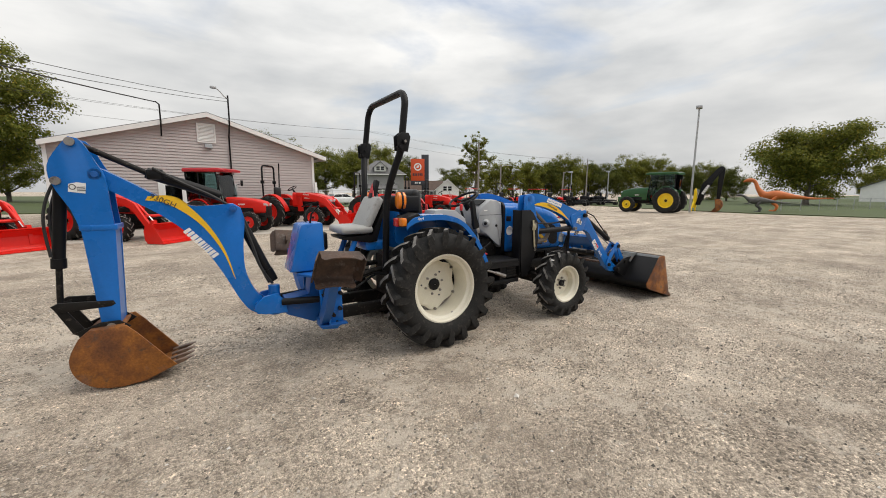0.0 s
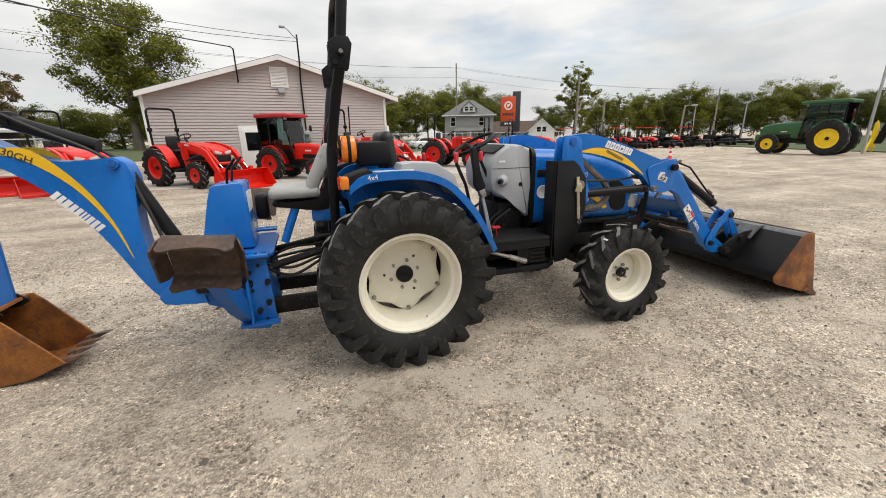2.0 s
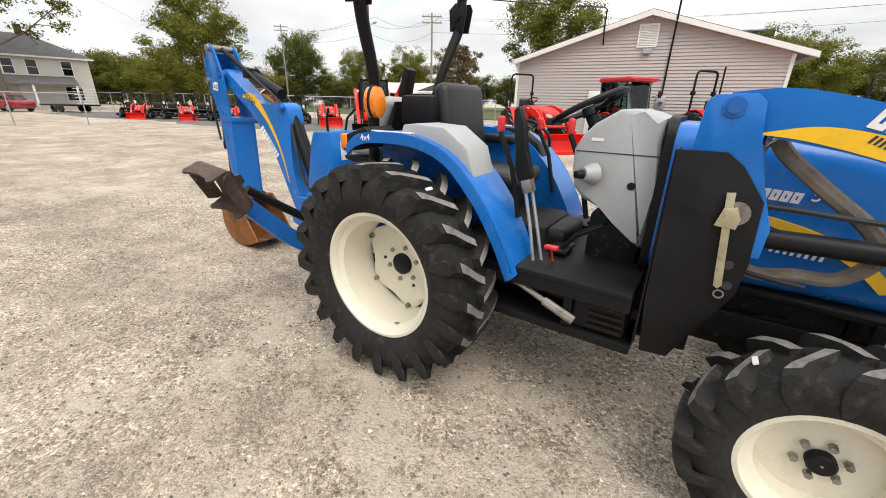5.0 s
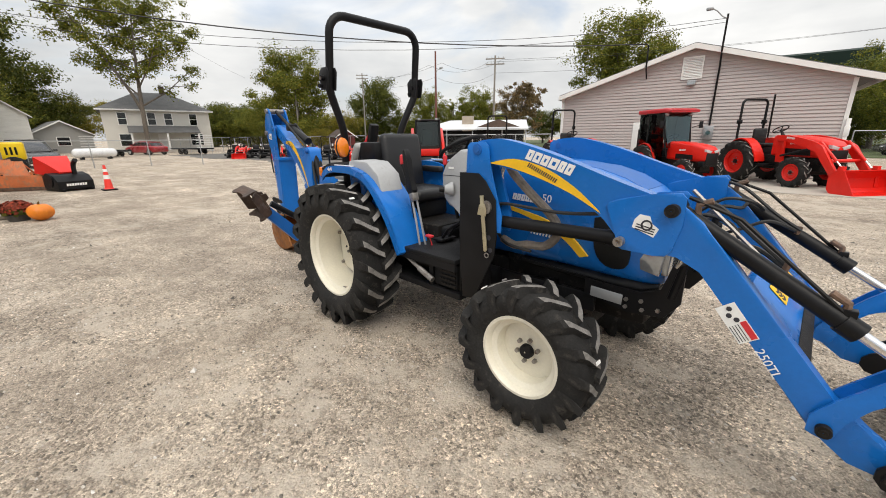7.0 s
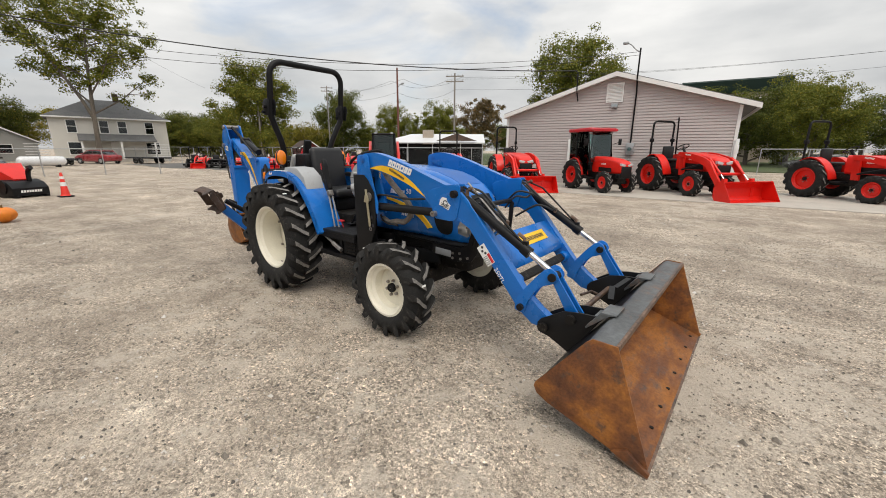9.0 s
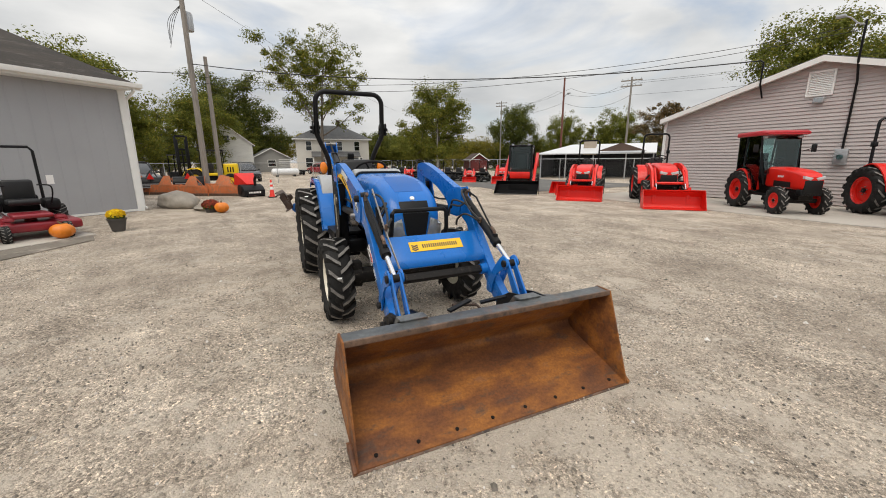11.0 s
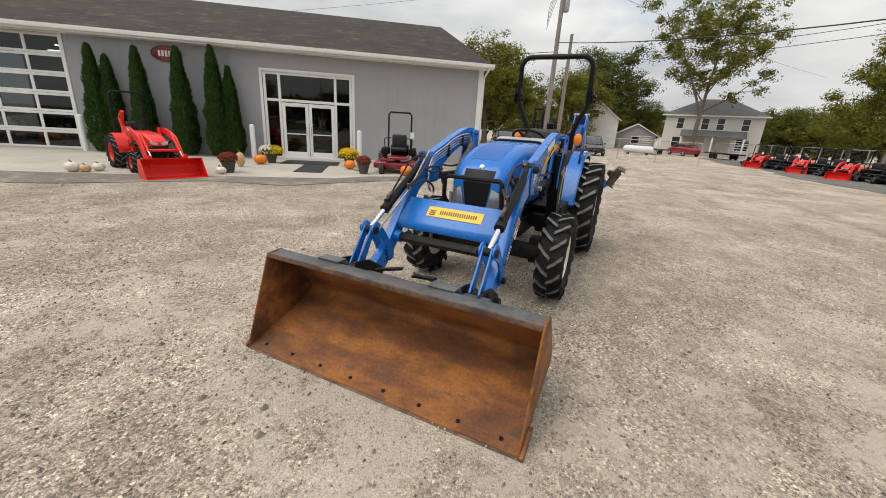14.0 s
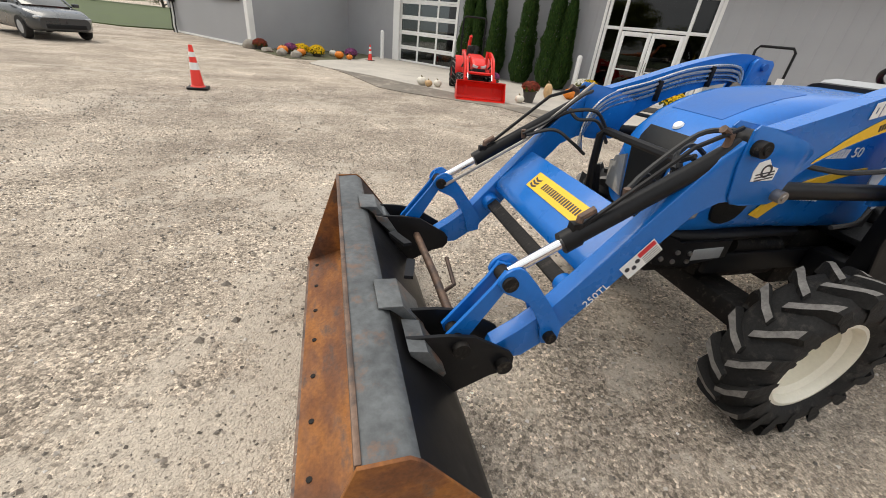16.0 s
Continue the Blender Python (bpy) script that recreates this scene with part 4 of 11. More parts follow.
def shop_front():
    w = thing("window_1", "white aluminium shop front with double glass doors", "shop front", SHOP, kind="structure")
    xL, xR, top = 7.04, 3.60, 3.32
    bm = B()
    for x in (3.66, 4.27, 6.43, 6.98):
        box(bm, x - 0.05, x + 0.05, 0.02, 0.16, 0, top - 0.06, 0.008)
    for z in (0.03, 2.28, top - 0.05):
        box(bm, xR, xL, 0.025, 0.155, z - 0.05, z + 0.05, 0.008)
    part("window_frame", bm, WHITE_PAINT, w)
    bm = B()
    for x in (xR - 0.05, xL + 0.05):
        box(bm, x - 0.05, x + 0.05, -0.02, 0.0, 0, top + 0.08)
    box(bm, xR - 0.1, xL + 0.1, -0.022, 0.0, top, top + 0.1)
    part("surround", bm, WHITE_PAINT, w)
    for a, b in ((3.7, 4.22), (4.32, 6.38), (6.48, 6.93)):
        bm = B()
        box(bm, a, b, 0.085, 0.093, 2.33, top - 0.1)
        part("pane", bm, DARK_GLASS, w)
    for a, b in ((3.7, 4.22), (6.48, 6.93)):
        bm = B()
        box(bm, a, b, 0.085, 0.093, 0.08, 2.23)
        part("pane", bm, DARK_GLASS, w)
    for a, b, hx in ((4.33, 5.34, 5.26), (5.36, 6.37, 5.44)):
        bm = B()
        box(bm, a, a + 0.12, 0.04, 0.10, 0.04, 2.2, 0.008)
        box(bm, b - 0.12, b, 0.04, 0.10, 0.04, 2.2, 0.008)
        box(bm, a + 0.12, b - 0.12, 0.042, 0.098, 0.04, 0.28, 0.008)
        box(bm, a + 0.12, b - 0.12, 0.042, 0.098, 2.06, 2.2, 0.008)
        box(bm, a + 0.12, b - 0.12, 0.03, 0.05, 0.98, 1.02)
        leaf = part("door_leaf", bm, WHITE_PAINT, w)
        bm = B()
        box(bm, a + 0.12, b - 0.12, 0.066, 0.074, 0.28, 2.06)
        part("pane", bm, DARK_GLASS, leaf)
        bm = B()
        tube(bm, [(hx, 0.04, 0.95), (hx, -0.02, 0.97), (hx, -0.02, 1.27), (hx, 0.04, 1.29)], 0.012, 6)
        part("door_handle", bm, STEEL, leaf)


shop_front()


def garage_door():
    g = thing("door_2", "white sectional garage door with rows of dark panes", "garage door", SHOP, kind="structure")
    x0, x1, top = 13.74, 17.31, 3.98
    bm = B()
    for x in (x0 - 0.05, x1 + 0.05):
        box(bm, x - 0.06, x + 0.06, -0.03, 0.12, 0, top + 0.1)
    box(bm, x1 + 0.112, x1 + 0.42, -0.028, -0.002, 0, top + 0.1)
    box(bm, x0 - 0.1, x1 + 0.42, -0.032, 0.12, top, top + 0.12)
    part("surround", bm, WHITE_PAINT, g)
    rows, cols = 6, 3
    dz, dx = top / rows, (x1 - x0) / cols
    for r in range(rows):
        bm = B()
        z = r * dz
        box(bm, x0, x1, 0.12, 0.17, z + 0.004, z + 0.09, 0.006)
        box(bm, x0, x1, 0.12, 0.17, z + dz - 0.09, z + dz - 0.004, 0.006)
        for c in range(cols + 1):
            x = x0 + c * dx
            box(bm, max(x0, x - 0.05), min(x1, x + 0.05), 0.122, 0.168, z + 0.09, z + dz - 0.09)
        sec = part("door_section", bm, WHITE_PAINT, g)
        for c in range(cols):
            bm = B()
            box(bm, x0 + c * dx + 0.05, x0 + (c + 1) * dx - 0.05, 0.14, 0.148, z + 0.09, z + dz - 0.09)
            part("pane", bm, DARK_GLASS, sec)
    for lx, ly in ((4.6, 2.5), (5.6, 5.0), (14.6, 2.5), (16.2, 4.5)):
        lt = thing("strip_light", "lit ceiling strip light inside the shop", "lamp", SHOP @ pose(lx, ly, 3.9))
        bm = B()
        box(bm, -0.9, 0.9, -0.07, 0.07, 0.0, 0.06)
        part("housing", bm, WHITE_PAINT, lt)
        bm = B()
        box(bm, -0.88, 0.88, -0.05, 0.05, -0.03, 0.0)
        part("tube", bm, STRIP, lt)


STRIP, _ns, _ls, _b = nodes_of("lit_tube")
_b.inputs["Emission Color"].default_value, _b.inputs["Emission Strength"].default_value = (0.9, 0.95, 1.0, 1), 14.0
garage_door()


# ---- the blue tractor with loader and backhoe: x ahead, y to its left, origin under the rear axle ----
TR = pose(0.0715, -0.346, 0, 0, 0, -6.8)


def blue_tractor():
    T = thing("tractor", "blue compact tractor with front loader, backhoe and cream wheels on gravel", "tractor", TR)
    # wheels
    for s in (-1, 1):
        farm_wheel(T, 0.0, s * 0.72, 0.633, 0.637, 0.36, 0.361, 20, s, CREAM, dish=0.285, bolts=6, scallop=6, lug_h=0.058, label="cream steel rear wheel", holes=6, single_lugs=True, phase=radians(35 if s < 0 else 10))
        farm_wheel(T, 1.955, s * 0.725, 0.428, 0.44, 0.255, 0.236, 16, s, CREAM, dish=0.135, bolts=6, scallop=0, lug_h=0.04, label="cream steel front wheel", single_lugs=True)
    for x, y, z, m in ((0.0, -0.72, 0.633, pose(0.0, -0.80, 0.633, 0, -58, 0)), (1.955, -0.725, 0.428, pose(1.955, -0.79, 0.428, 0, -128, 0)), (1.955, -0.725, 0.428, pose(1.955, -0.75, 0.428, 0, -16, 0))):
        bm = B()
        r = 0.640 if x == 0.0 else 0.443
        box(bm, r - 0.006, r + 0.001, -0.022, 0.022, -0.008, 0.008, m=m)
        part("tyre_label", bm, WHITE_DECAL, T, "small white tyre label")
    # chassis
    bm = B()
    box(bm, -0.35, 0.75, -0.24, 0.24, 0.42, 0.92, 0.04)
    box(bm, 0.75, 1.45, -0.19, 0.19, 0.40, 0.78, 0.03)
    box(bm, 1.40, 2.05, -0.17, 0.17, 0.46, 0.83, 0.04)
    box(bm, 2.05, 2.40, -0.14, 0.14, 0.52, 0.80, 0.03)
    cyl(bm, (0.0, -0.56, 0.633), (0.0, 0.56, 0.633), 0.09, None, 16)
    part("transmission", bm, GREASE, T, "black oily gearbox and engine block")
    for a, b, r in (((1.55, -0.20, 0.62), (1.85, -0.20, 0.66), 0.05), ((1.60, 0.20, 0.70), (1.95, 0.20, 0.72), 0.045)):
        bm = B()
        cyl(bm, a, b, r, None, 12)
        part("oil_filter", bm, GREASE, T)
    bm = B()
    loft(bm, [rrect(x, -h, h, z0, z1, 0.03, 3) for x, h, z0, z1 in ((1.62, 0.285, 0.80, 0.838), (2.20, 0.285, 0.775, 0.838), (2.40, 0.27, 0.775, 0.838), (2.47, 0.22, 0.79, 0.842))])
    part("bonnet_skirt", bm, BLACK_PLASTIC, T, "black plastic sill under the bonnet")
    bm = B()
    box(bm, 1.84, 2.06, -0.50, 0.50, 0.36, 0.50, 0.04)
    for s in (-1, 1):
        cyl(bm, (1.95, s * 0.46, 0.425), (1.95, s * 0.655, 0.425), 0.12, 0.10, 16)
        box(bm, 1.88, 2.02, min(s * 0.44, s * 0.56), max(s * 0.44, s * 0.56), 0.34, 0.60, 0.03)
    part("front_axle", bm, GREASE, T)
    # loader subframe and towers
    for s in (-1, 1):
        bm = B()
        box(bm, 0.20, 2.14, min(s * 0.235, s * 0.27), max(s * 0.235, s * 0.27), 0.58, 0.70, 0.01)
        part("frame_rail", bm, BLACK, T)
        bm = B()
        box(bm, 1.30, 1.44, min(s * 0.271, s * 0.50), max(s * 0.271, s * 0.50), 0.57, 0.72, 0.01)
        part("tower_bracket", bm, BLACK, T)
        bm = B()
        prism(bm, [(2.08, 0.80), (2.08, 0.70), (2.34, 0.655), (2.53, 0.68), (2.60, 0.78), (2.60, 0.99), (2.54, 1.0), (2.50, 0.83), (2.40, 0.79)], min(s * 0.275, s * 0.295), max(s * 0.275, s * 0.295), 0.004)
        plate = part("front_bracket", bm, BLACK, T, "black bolted front bracket plate")
        for x, z in ((2.33, 0.735), (2.33, 0.69), (2.41, 0.745), (2.42, 0.695), (2.50, 0.715)):
            bm = B()
            cyl(bm, (x, s * 0.295, z), (x, s * 0.306, z), 0.013, 0.012, 6)
            part("bolt", bm, STEEL, plate)
        bm = B()
        box(bm, 2.09, 2.28, min(s * 0.272, s * 0.298), max(s * 0.272, s * 0.298), 0.69, 0.755, 0.005, m=pose(0, 0, 0.10, 0, 2.5, 0))
        part("clamp_plate", bm, GALV, T)
    bm = B()
    box(bm, 2.38, 2.44, -0.275, 0.275, 0.66, 0.76, 0.01)
    part("front_beam", bm, BLACK, T)
    for s in (-1, 1):
        bm = B()
        prism(bm, [(1.305, 1.42), (1.462, 1.42), (1.518, 1.376), (1.600, 1.262), (1.612, 1.03), (1.600, 0.905), (1.44, 0.565), (1.335, 0.555), (1.315, 0.80)], min(s * 0.5805, s * 0.590), max(s * 0.5805, s * 0.590), 0.003)
        tower = part("loader_tower", bm, BLACK, T, "black loader mounting plate")
        bm = B()
        box(bm, 1.300, 1.311, min(s * 0.43, s * 0.581), max(s * 0.43, s * 0.581), 0.58, 1.418, 0.003)
        part("tower_flange", bm, BLACK, tower)
        bm = B()
        box(bm, 1.335, 1.50, min(s * 0.47, s * 0.567), max(s * 0.47, s * 0.567), 0.60, 1.40, 0.012)
        part("tower_post", bm, BLACK, tower)
        # zinc-plated pin lever on its boss, with a ring at its end
        yy = s * 0.598
        bm = B()
        cyl(bm, (1.532, s * 0.59, 1.215), (1.532, s * 0.604, 1.215), 0.042, None, 16)
        part("pin_boss", bm, STEEL, tower)
        bm = B()
        prism(bm, [(1.488, 1.285), (1.515, 1.288), (1.522, 1.20), (1.553, 0.94), (1.540, 0.925), (1.526, 0.935), (1.498, 1.20)], min(yy, yy + s * 0.009), max(yy, yy + s * 0.009), 0.002)
        prism(bm, [(1.476, 1.165), (1.492, 1.23), (1.53, 1.24), (1.548, 1.20), (1.542, 1.16)], min(yy + s * 0.010, yy + s * 0.016), max(yy + s * 0.010, yy + s * 0.016), 0.002)
        part("pin_lever", bm, ZINC, tower, "zinc-plated pin lever")
        bm = B()
        lathe(bm, [(0.013, -0.003), (0.018, -0.003), (0.018, 0.003), (0.013, 0.003), (0.013, -0.003)], (1.550, yy + s * 0.005, 0.905), "y", 12)
        part("ring", bm, STEEL, tower)
        for x, z in ((1.555, 1.02), (1.568, 0.94)):
            bm = B()
            cyl(bm, (x, s * 0.5895, z), (x, s * 0.5912, z), 0.017, None, 12)
            part("plate_hole", bm, DARK_DECAL, tower)
        # blue post that carries the arm, running down behind the plate
        for a, b in ((0.46, 0.485), (0.5685, 0.579)):
            bm = B()
            prism(bm, [(1.345, 1.30), (1.362, 1.585), (1.385, 1.607), (1.50, 1.610), (1.528, 1.585), (1.540, 1.48), (1.590, 1.31), (1.640, 1.17), (1.635, 1.06), (1.48, 1.06)], min(s * a, s * b), max(s * a, s * b), 0.003)
            part("tower_head", bm, BLUE, tower, "blue arm pivot plate")
        bm = B()
        cyl(bm, (1.445, s * 0.44, 1.567), (1.445, s * 0.592, 1.567), 0.022, None, 14)
        cyl(bm, (1.445, s * 0.578, 1.567), (1.445, s * 0.586, 1.567), 0.034, None, 14)
        part("pivot_pin", bm, BLUE_DUSTY, tower)

    # ---- loader: slightly off the tractor's middle ----
    chassis_parts = set(T.children)
    for s in (-1, 1):
        y0, y1 = sorted((s * 0.492, s * 0.568))
        up = curve2([(1.43, 1.615), (1.62, 1.625), (1.92, 1.555), (2.22, 1.455), (2.47, 1.375), (2.60, 1.335)], 4)
        leg = [(2.68, 1.275), (3.205, 0.65), (3.32, 0.55), (3.42, 0.495), (3.435, 0.44), (3.395, 0.405), (3.28, 0.415), (3.16, 0.50), (2.70, 1.06), (2.60, 1.11), (2.50, 1.11), (2.34, 1.13)]
        low = curve2([(2.26, 1.235), (2.05, 1.345), (1.82, 1.425), (1.62, 1.465), (1.50, 1.49)], 4)
        bm = B()
        prism(bm, up + leg + low + [(1.42, 1.52)], y0, y1, 0.006)
        arm = part("loader_arm", bm, BLUE, T, "bent blue loader arm")
        for x, z, r in ((2.56, 1.318, 0.030), (2.350, 1.140, 0.024), (3.195, 0.535, 0.026), (3.395, 0.445, 0.034)):
            bm = B()
            lathe(bm, [(0.002, s * 0.622), (r * 0.5, s * 0.624), (r * 0.55, s * 0.618), (r, s * 0.618), (r, s * 0.50)], (x, 0, z), "y", 14)
            part("pin", bm, GREASE if r > 0.025 else STEEL, arm, "greasy steel pin")
        # bolted gusset plates on both faces of the knee
        for a, b in ((0.4815, 0.4915), (0.5685, 0.5785)):
            bm = B()
            prism(bm, [(2.262, 1.305), (2.275, 1.325), (2.32, 1.345), (2.47, 1.382), (2.585, 1.396), (2.605, 1.375), (2.605, 1.25), (2.575, 1.125), (2.55, 1.10), (2.50, 1.094), (2.36, 1.098), (2.33, 1.112), (2.32, 1.18), (2.285, 1.25)], min(s * a, s * b), max(s * a, s * b), 0.003)
            part("knee_gusset", bm, BLUE, arm, "blue gusset plate on the arm's knee")
        # yellow swoosh and markings on the outer face
        yo = s * 0.5705
        sw = curve2([(1.535, 1.488), (1.70, 1.515), (1.90, 1.475), (2.08, 1.385), (2.225, 1.275)], 5) + curve2([(2.235, 1.262), (2.06, 1.350), (1.85, 1.422), (1.66, 1.468), (1.535, 1.482)], 5)
        bm = B()
        prism(bm, sw, min(yo, yo + s * 0.002), max(yo, yo + s * 0.002))
        part("decal", bm, YELLOW, arm, "yellow swoosh decal", None)
        yy = s * 0.5735
        right = s < 0
        t1 = -16 if right else 16
        blocks("maker_mark", [0.040, 0.044, 0.044, 0.052, 0.036, 0.040], 0.058, side(1.93, s * 0.572, 1.505, t1, right), WHITE_DECAL, arm, 0.12, "white model name drawn as plain bars", 0.2)
        bars("maker_mark", [0.0075] * 15, 0.024, side(1.89, yy, 1.446, -24 if right else 24, right), DARK_DECAL, arm, 0.25, "small dark maker name drawn as plain bars")
        lettering("marking", "250TL", 0.050, side(2.990 if s < 0 else 3.012, s * 0.572, 0.727 if s < 0 else 0.706, -51 if right else 51, right), WHITE_DECAL, arm, "white lettering on the arm")
        bm = B()
        pm = side(2.862, s * 0.572, 0.868, -51 if right else 51, right)
        box(bm, -0.086, 0.086, -0.039, 0.039, -0.001, 0.0015, m=pm)
        lab = part("warning_label", bm, WHITE_DECAL, arm, "white and red warning label")
        bm = B()
        box(bm, 0.0, 0.082, 0.012, 0.036, 0.001, 0.003, m=pm)
        part("red_field", bm, RED_DECAL, lab)
        bm = B()
        for k in range(3):
            cyl(bm, pm @ Vector((-0.066 + 0.026 * k, 0.008 * (-1) ** k, 0.001)), pm @ Vector((-0.066 + 0.026 * k, 0.008 * (-1) ** k, 0.003)), 0.011, None, 8)
        for k in range(4):
            box(bm, 0.005, 0.08, -0.033 + 0.011 * k, -0.030 + 0.011 * k, 0.001, 0.0025, m=pm)
        part("print", bm, DARK_DECAL, lab)
        bm = B()
        pm = side(2.46, s * 0.5795, 1.235, -12 if right else 12, right)
        prism(bm, [(-0.06, -0.03), (0.045, -0.045), (0.055, 0.0), (0.02, 0.015), (0.0, 0.045), (-0.045, 0.04), (-0.06, 0.01)], -0.001, 0.0015, axis="z", m=pm)
        st = part("dealer_sticker", bm, WHITE_DECAL, arm, "white dealer sticker")
        bm = B()
        lathe(bm, [(0.018, 0.002), (0.026, 0.002), (0.026, 0.003), (0.018, 0.003), (0.018, 0.002)], (0, 0, 0), "z", 14)
        for k in range(3):
            box(bm, -0.045, 0.04, -0.034 + 0.012 * k, -0.029 + 0.012 * k, 0.0015, 0.003)
        bm.transform(pm)
        part("print", bm, DARK_DECAL, st)
        # lift cylinder, under the arm
        bm = B()
        cyl(bm, (1.60, s * 0.530, 1.125), (2.27, s * 0.530, 1.138), 0.037, None, 16)
        cyl(bm, (2.27, s * 0.530, 1.138), (2.31, s * 0.530, 1.139), 0.041, None, 16)
        lift = part("lift_cylinder", bm, BLACK, T, "black hydraulic lift cylinder")
        bm = B()
        cyl(bm, (2.31, s * 0.530, 1.139), (2.36, s * 0.530, 1.14), 0.020, None, 12)
        part("rod", bm, CHROME, lift)
        # tilt cylinder, inside the arm
        p0, p1, p2 = Vector((2.555, s * 0.530, 1.325)), Vector((3.195, s * 0.530, 0.944)), Vector((3.42, s * 0.530, 0.81))
        bm = B()
        cyl(bm, p0, p1, 0.036, None, 16)
        cyl(bm, p1 - (p1 - p0) * 0.06, p1 + (p1 - p0) * 0.03, 0.043, None, 16)
        cyl(bm, (2.555, s * 0.494, 1.325), (2.555, s * 0.566, 1.325), 0.048, None, 16)
        tilt = part("tilt_cylinder", bm, BLACK, T, "black hydraulic tilt cylinder with chrome rod")
        bm = B()
        cyl(bm, p1, p2, 0.021, None, 12)
        part("rod", bm, CHROME, tilt)
        bm = B()
        tube(bm, [p0 + Vector((0.05, 0, 0.05)), p0 + Vector((0.25, 0.02 * s, -0.02)), p1 + Vector((-0.02, 0.01 * s, 0.045))], 0.009, 6)
        box(bm, p1.x - 0.04, p1.x, p1.y - 0.02, p1.y + 0.02, p1.z + 0.03, p1.z + 0.075, 0.004)
        part("pipe", bm, BLACK, tilt)
        for at, d in ((p1 - (p1 - p0) * 0.05, Vector((-0.05, 0, 0.02))), (p0 + (p1 - p0) * 0.14, Vector((0.05, 0, 0.012)))):
            bm = B()
            tube(bm, [at + Vector((0, 0, 0.03)), at + Vector((0, 0, 0.075)), at + Vector((0, 0, 0.085)) + d], 0.015, 8)
            part("elbow", bm, RUST_WORN, tilt, "rusty hose elbow")
        # linkage
        for dy in (-0.054, 0.054):
            a, b = sorted((s * 0.530 + dy - 0.008, s * 0.530 + dy + 0.008))
            bm = B()
            prism(bm, curve2([(3.145, 0.575), (3.20, 0.66), (3.355, 0.85), (3.425, 0.862), (3.462, 0.808), (3.42, 0.76), (3.325, 0.715), (3.245, 0.585), (3.215, 0.495), (3.145, 0.505)], 3), a, b, 0.003)
            part("bellcrank", bm, BLUE, T, "blue bucket linkage plate")
            bm = B()
            prism(bm, [(3.38, 0.835), (3.435, 0.85), (3.47, 0.785), (3.628, 0.575), (3.612, 0.535), (3.57, 0.53), (3.54, 0.555)], a - math.copysign(0.018, dy), b - math.copysign(0.018, dy), 0.003)
            part("link", bm, BLUE, T, "blue bucket link")
        bm = B()
        cyl(bm, (3.42, s * 0.530 - 0.078, 0.81), (3.42, s * 0.530 + 0.078, 0.81), 0.030, None, 14)
        part("pin", bm, GREASE, T)
        bm = B()
        cyl(bm, (3.585, s * 0.530 - 0.078, 0.558), (3.585, s * 0.530 + 0.078, 0.558), 0.028, None, 14)
        part("pin", bm, GREASE, T)
    # blue cross panel between the arms
    bm = B()
    prism(bm, [(2.835, 0.965), (2.850, 0.995), (2.875, 1.005), (3.045, 0.838), (3.066, 0.805), (3.062, 0.765), (3.035, 0.752), (3.032, 0.764), (3.050, 0.774), (3.053, 0.802), (3.035, 0.828), (2.872, 0.990), (2.858, 0.983), (2.846, 0.960)], -0.493, 0.493, 0.003)
    panel = part("cross_panel", bm, BLUE, T, "blue sheet panel between the loader arms")
    slope = math.degrees(math.atan2(1.005 - 0.838, 3.045 - 2.875))
    pm = Matrix.Translation((2.960, 0.03, 0.9185)) @ pose(0, 0, 0, 0, slope, 0) @ pose(0, 0, 0.006, 0, 0, 90)
    bm = B()
    box(bm, -0.265, 0.265, -0.05, 0.05, -0.001, 0.0015, m=pm)
    yl = part("maker_plate", bm, YELLOW, panel, "yellow maker plate")
    bars("maker_mark", [0.011] * 17, 0.038, pm @ pose(0.035, 0, 0.0025), DARK_DECAL, yl, 0.27, "dark maker name drawn as plain bars", 0.0)
    bm = B()
    for k in range(3):
        prism(bm, [(-0.245, -0.032 + 0.02 * k), (-0.215, -0.042 + 0.02 * k), (-0.185, -0.032 + 0.02 * k), (-0.185, -0.02 + 0.02 * k), (-0.215, -0.03 + 0.02 * k), (-0.245, -0.02 + 0.02 * k)], 0.0015, 0.003, axis="z", m=pm)
    part("emblem", bm, DARK_DECAL, yl)
    bm = B()
    box(bm, -0.034, 0.034, -0.50, 0.50, -0.026, 0.026, 0.008, m=pose(3.085, 0, 0.685, 0, 40, 0))
    torque = part("cross_tube", bm, GREASE, T, "dark steel torque tube between the arms")
    for s in (-1, 1):
        bm = B()
        cyl(bm, (3.085, s * 0.43, 0.685), (3.085, s * 0.493, 0.685), 0.047, 0.054, 16)
        part("sleeve", bm, BLUE, torque, "blue end sleeve")
        bm = B()
        cyl(bm, (3.035, s * 0.17, 0.80), (3.035, s * 0.20, 0.765), 0.014, None, 8)
        part("stop_bolt", bm, STEEL, torque)
    bm = B()
    tube(bm, [(3.545, -0.44, 0.495), (3.535, 0.0, 0.485), (3.545, 0.40, 0.495)], 0.021, 10)
    latch = part("latch_bar", bm, RUST_WORN, T, "worn rusty latch bar")
    bm = B()
    tube(bm, [(3.46, -0.06, 0.545), (3.475, 0.155, 0.52), (3.535, 0.175, 0.495)], 0.011, 8)
    part("latch_handle", bm, RUST_DARK, latch)
    # steel brake line on the front of one arm
    bm = B()
    tube(bm, [(2.60, -0.455, 1.40), (2.95, -0.45, 1.08), (3.40, -0.46, 0.80)], 0.009, 6)
    part("pipe", bm, STEEL, T)

    loader_at = pose(0, -0.022, 0) @ Matrix.Diagonal((1, 0.945, 1, 1))
    for ob in T.children:
        if ob not in chassis_parts:
            ob.matrix_basis = loader_at

    # ---- front bucket ----
    hw = 1.008
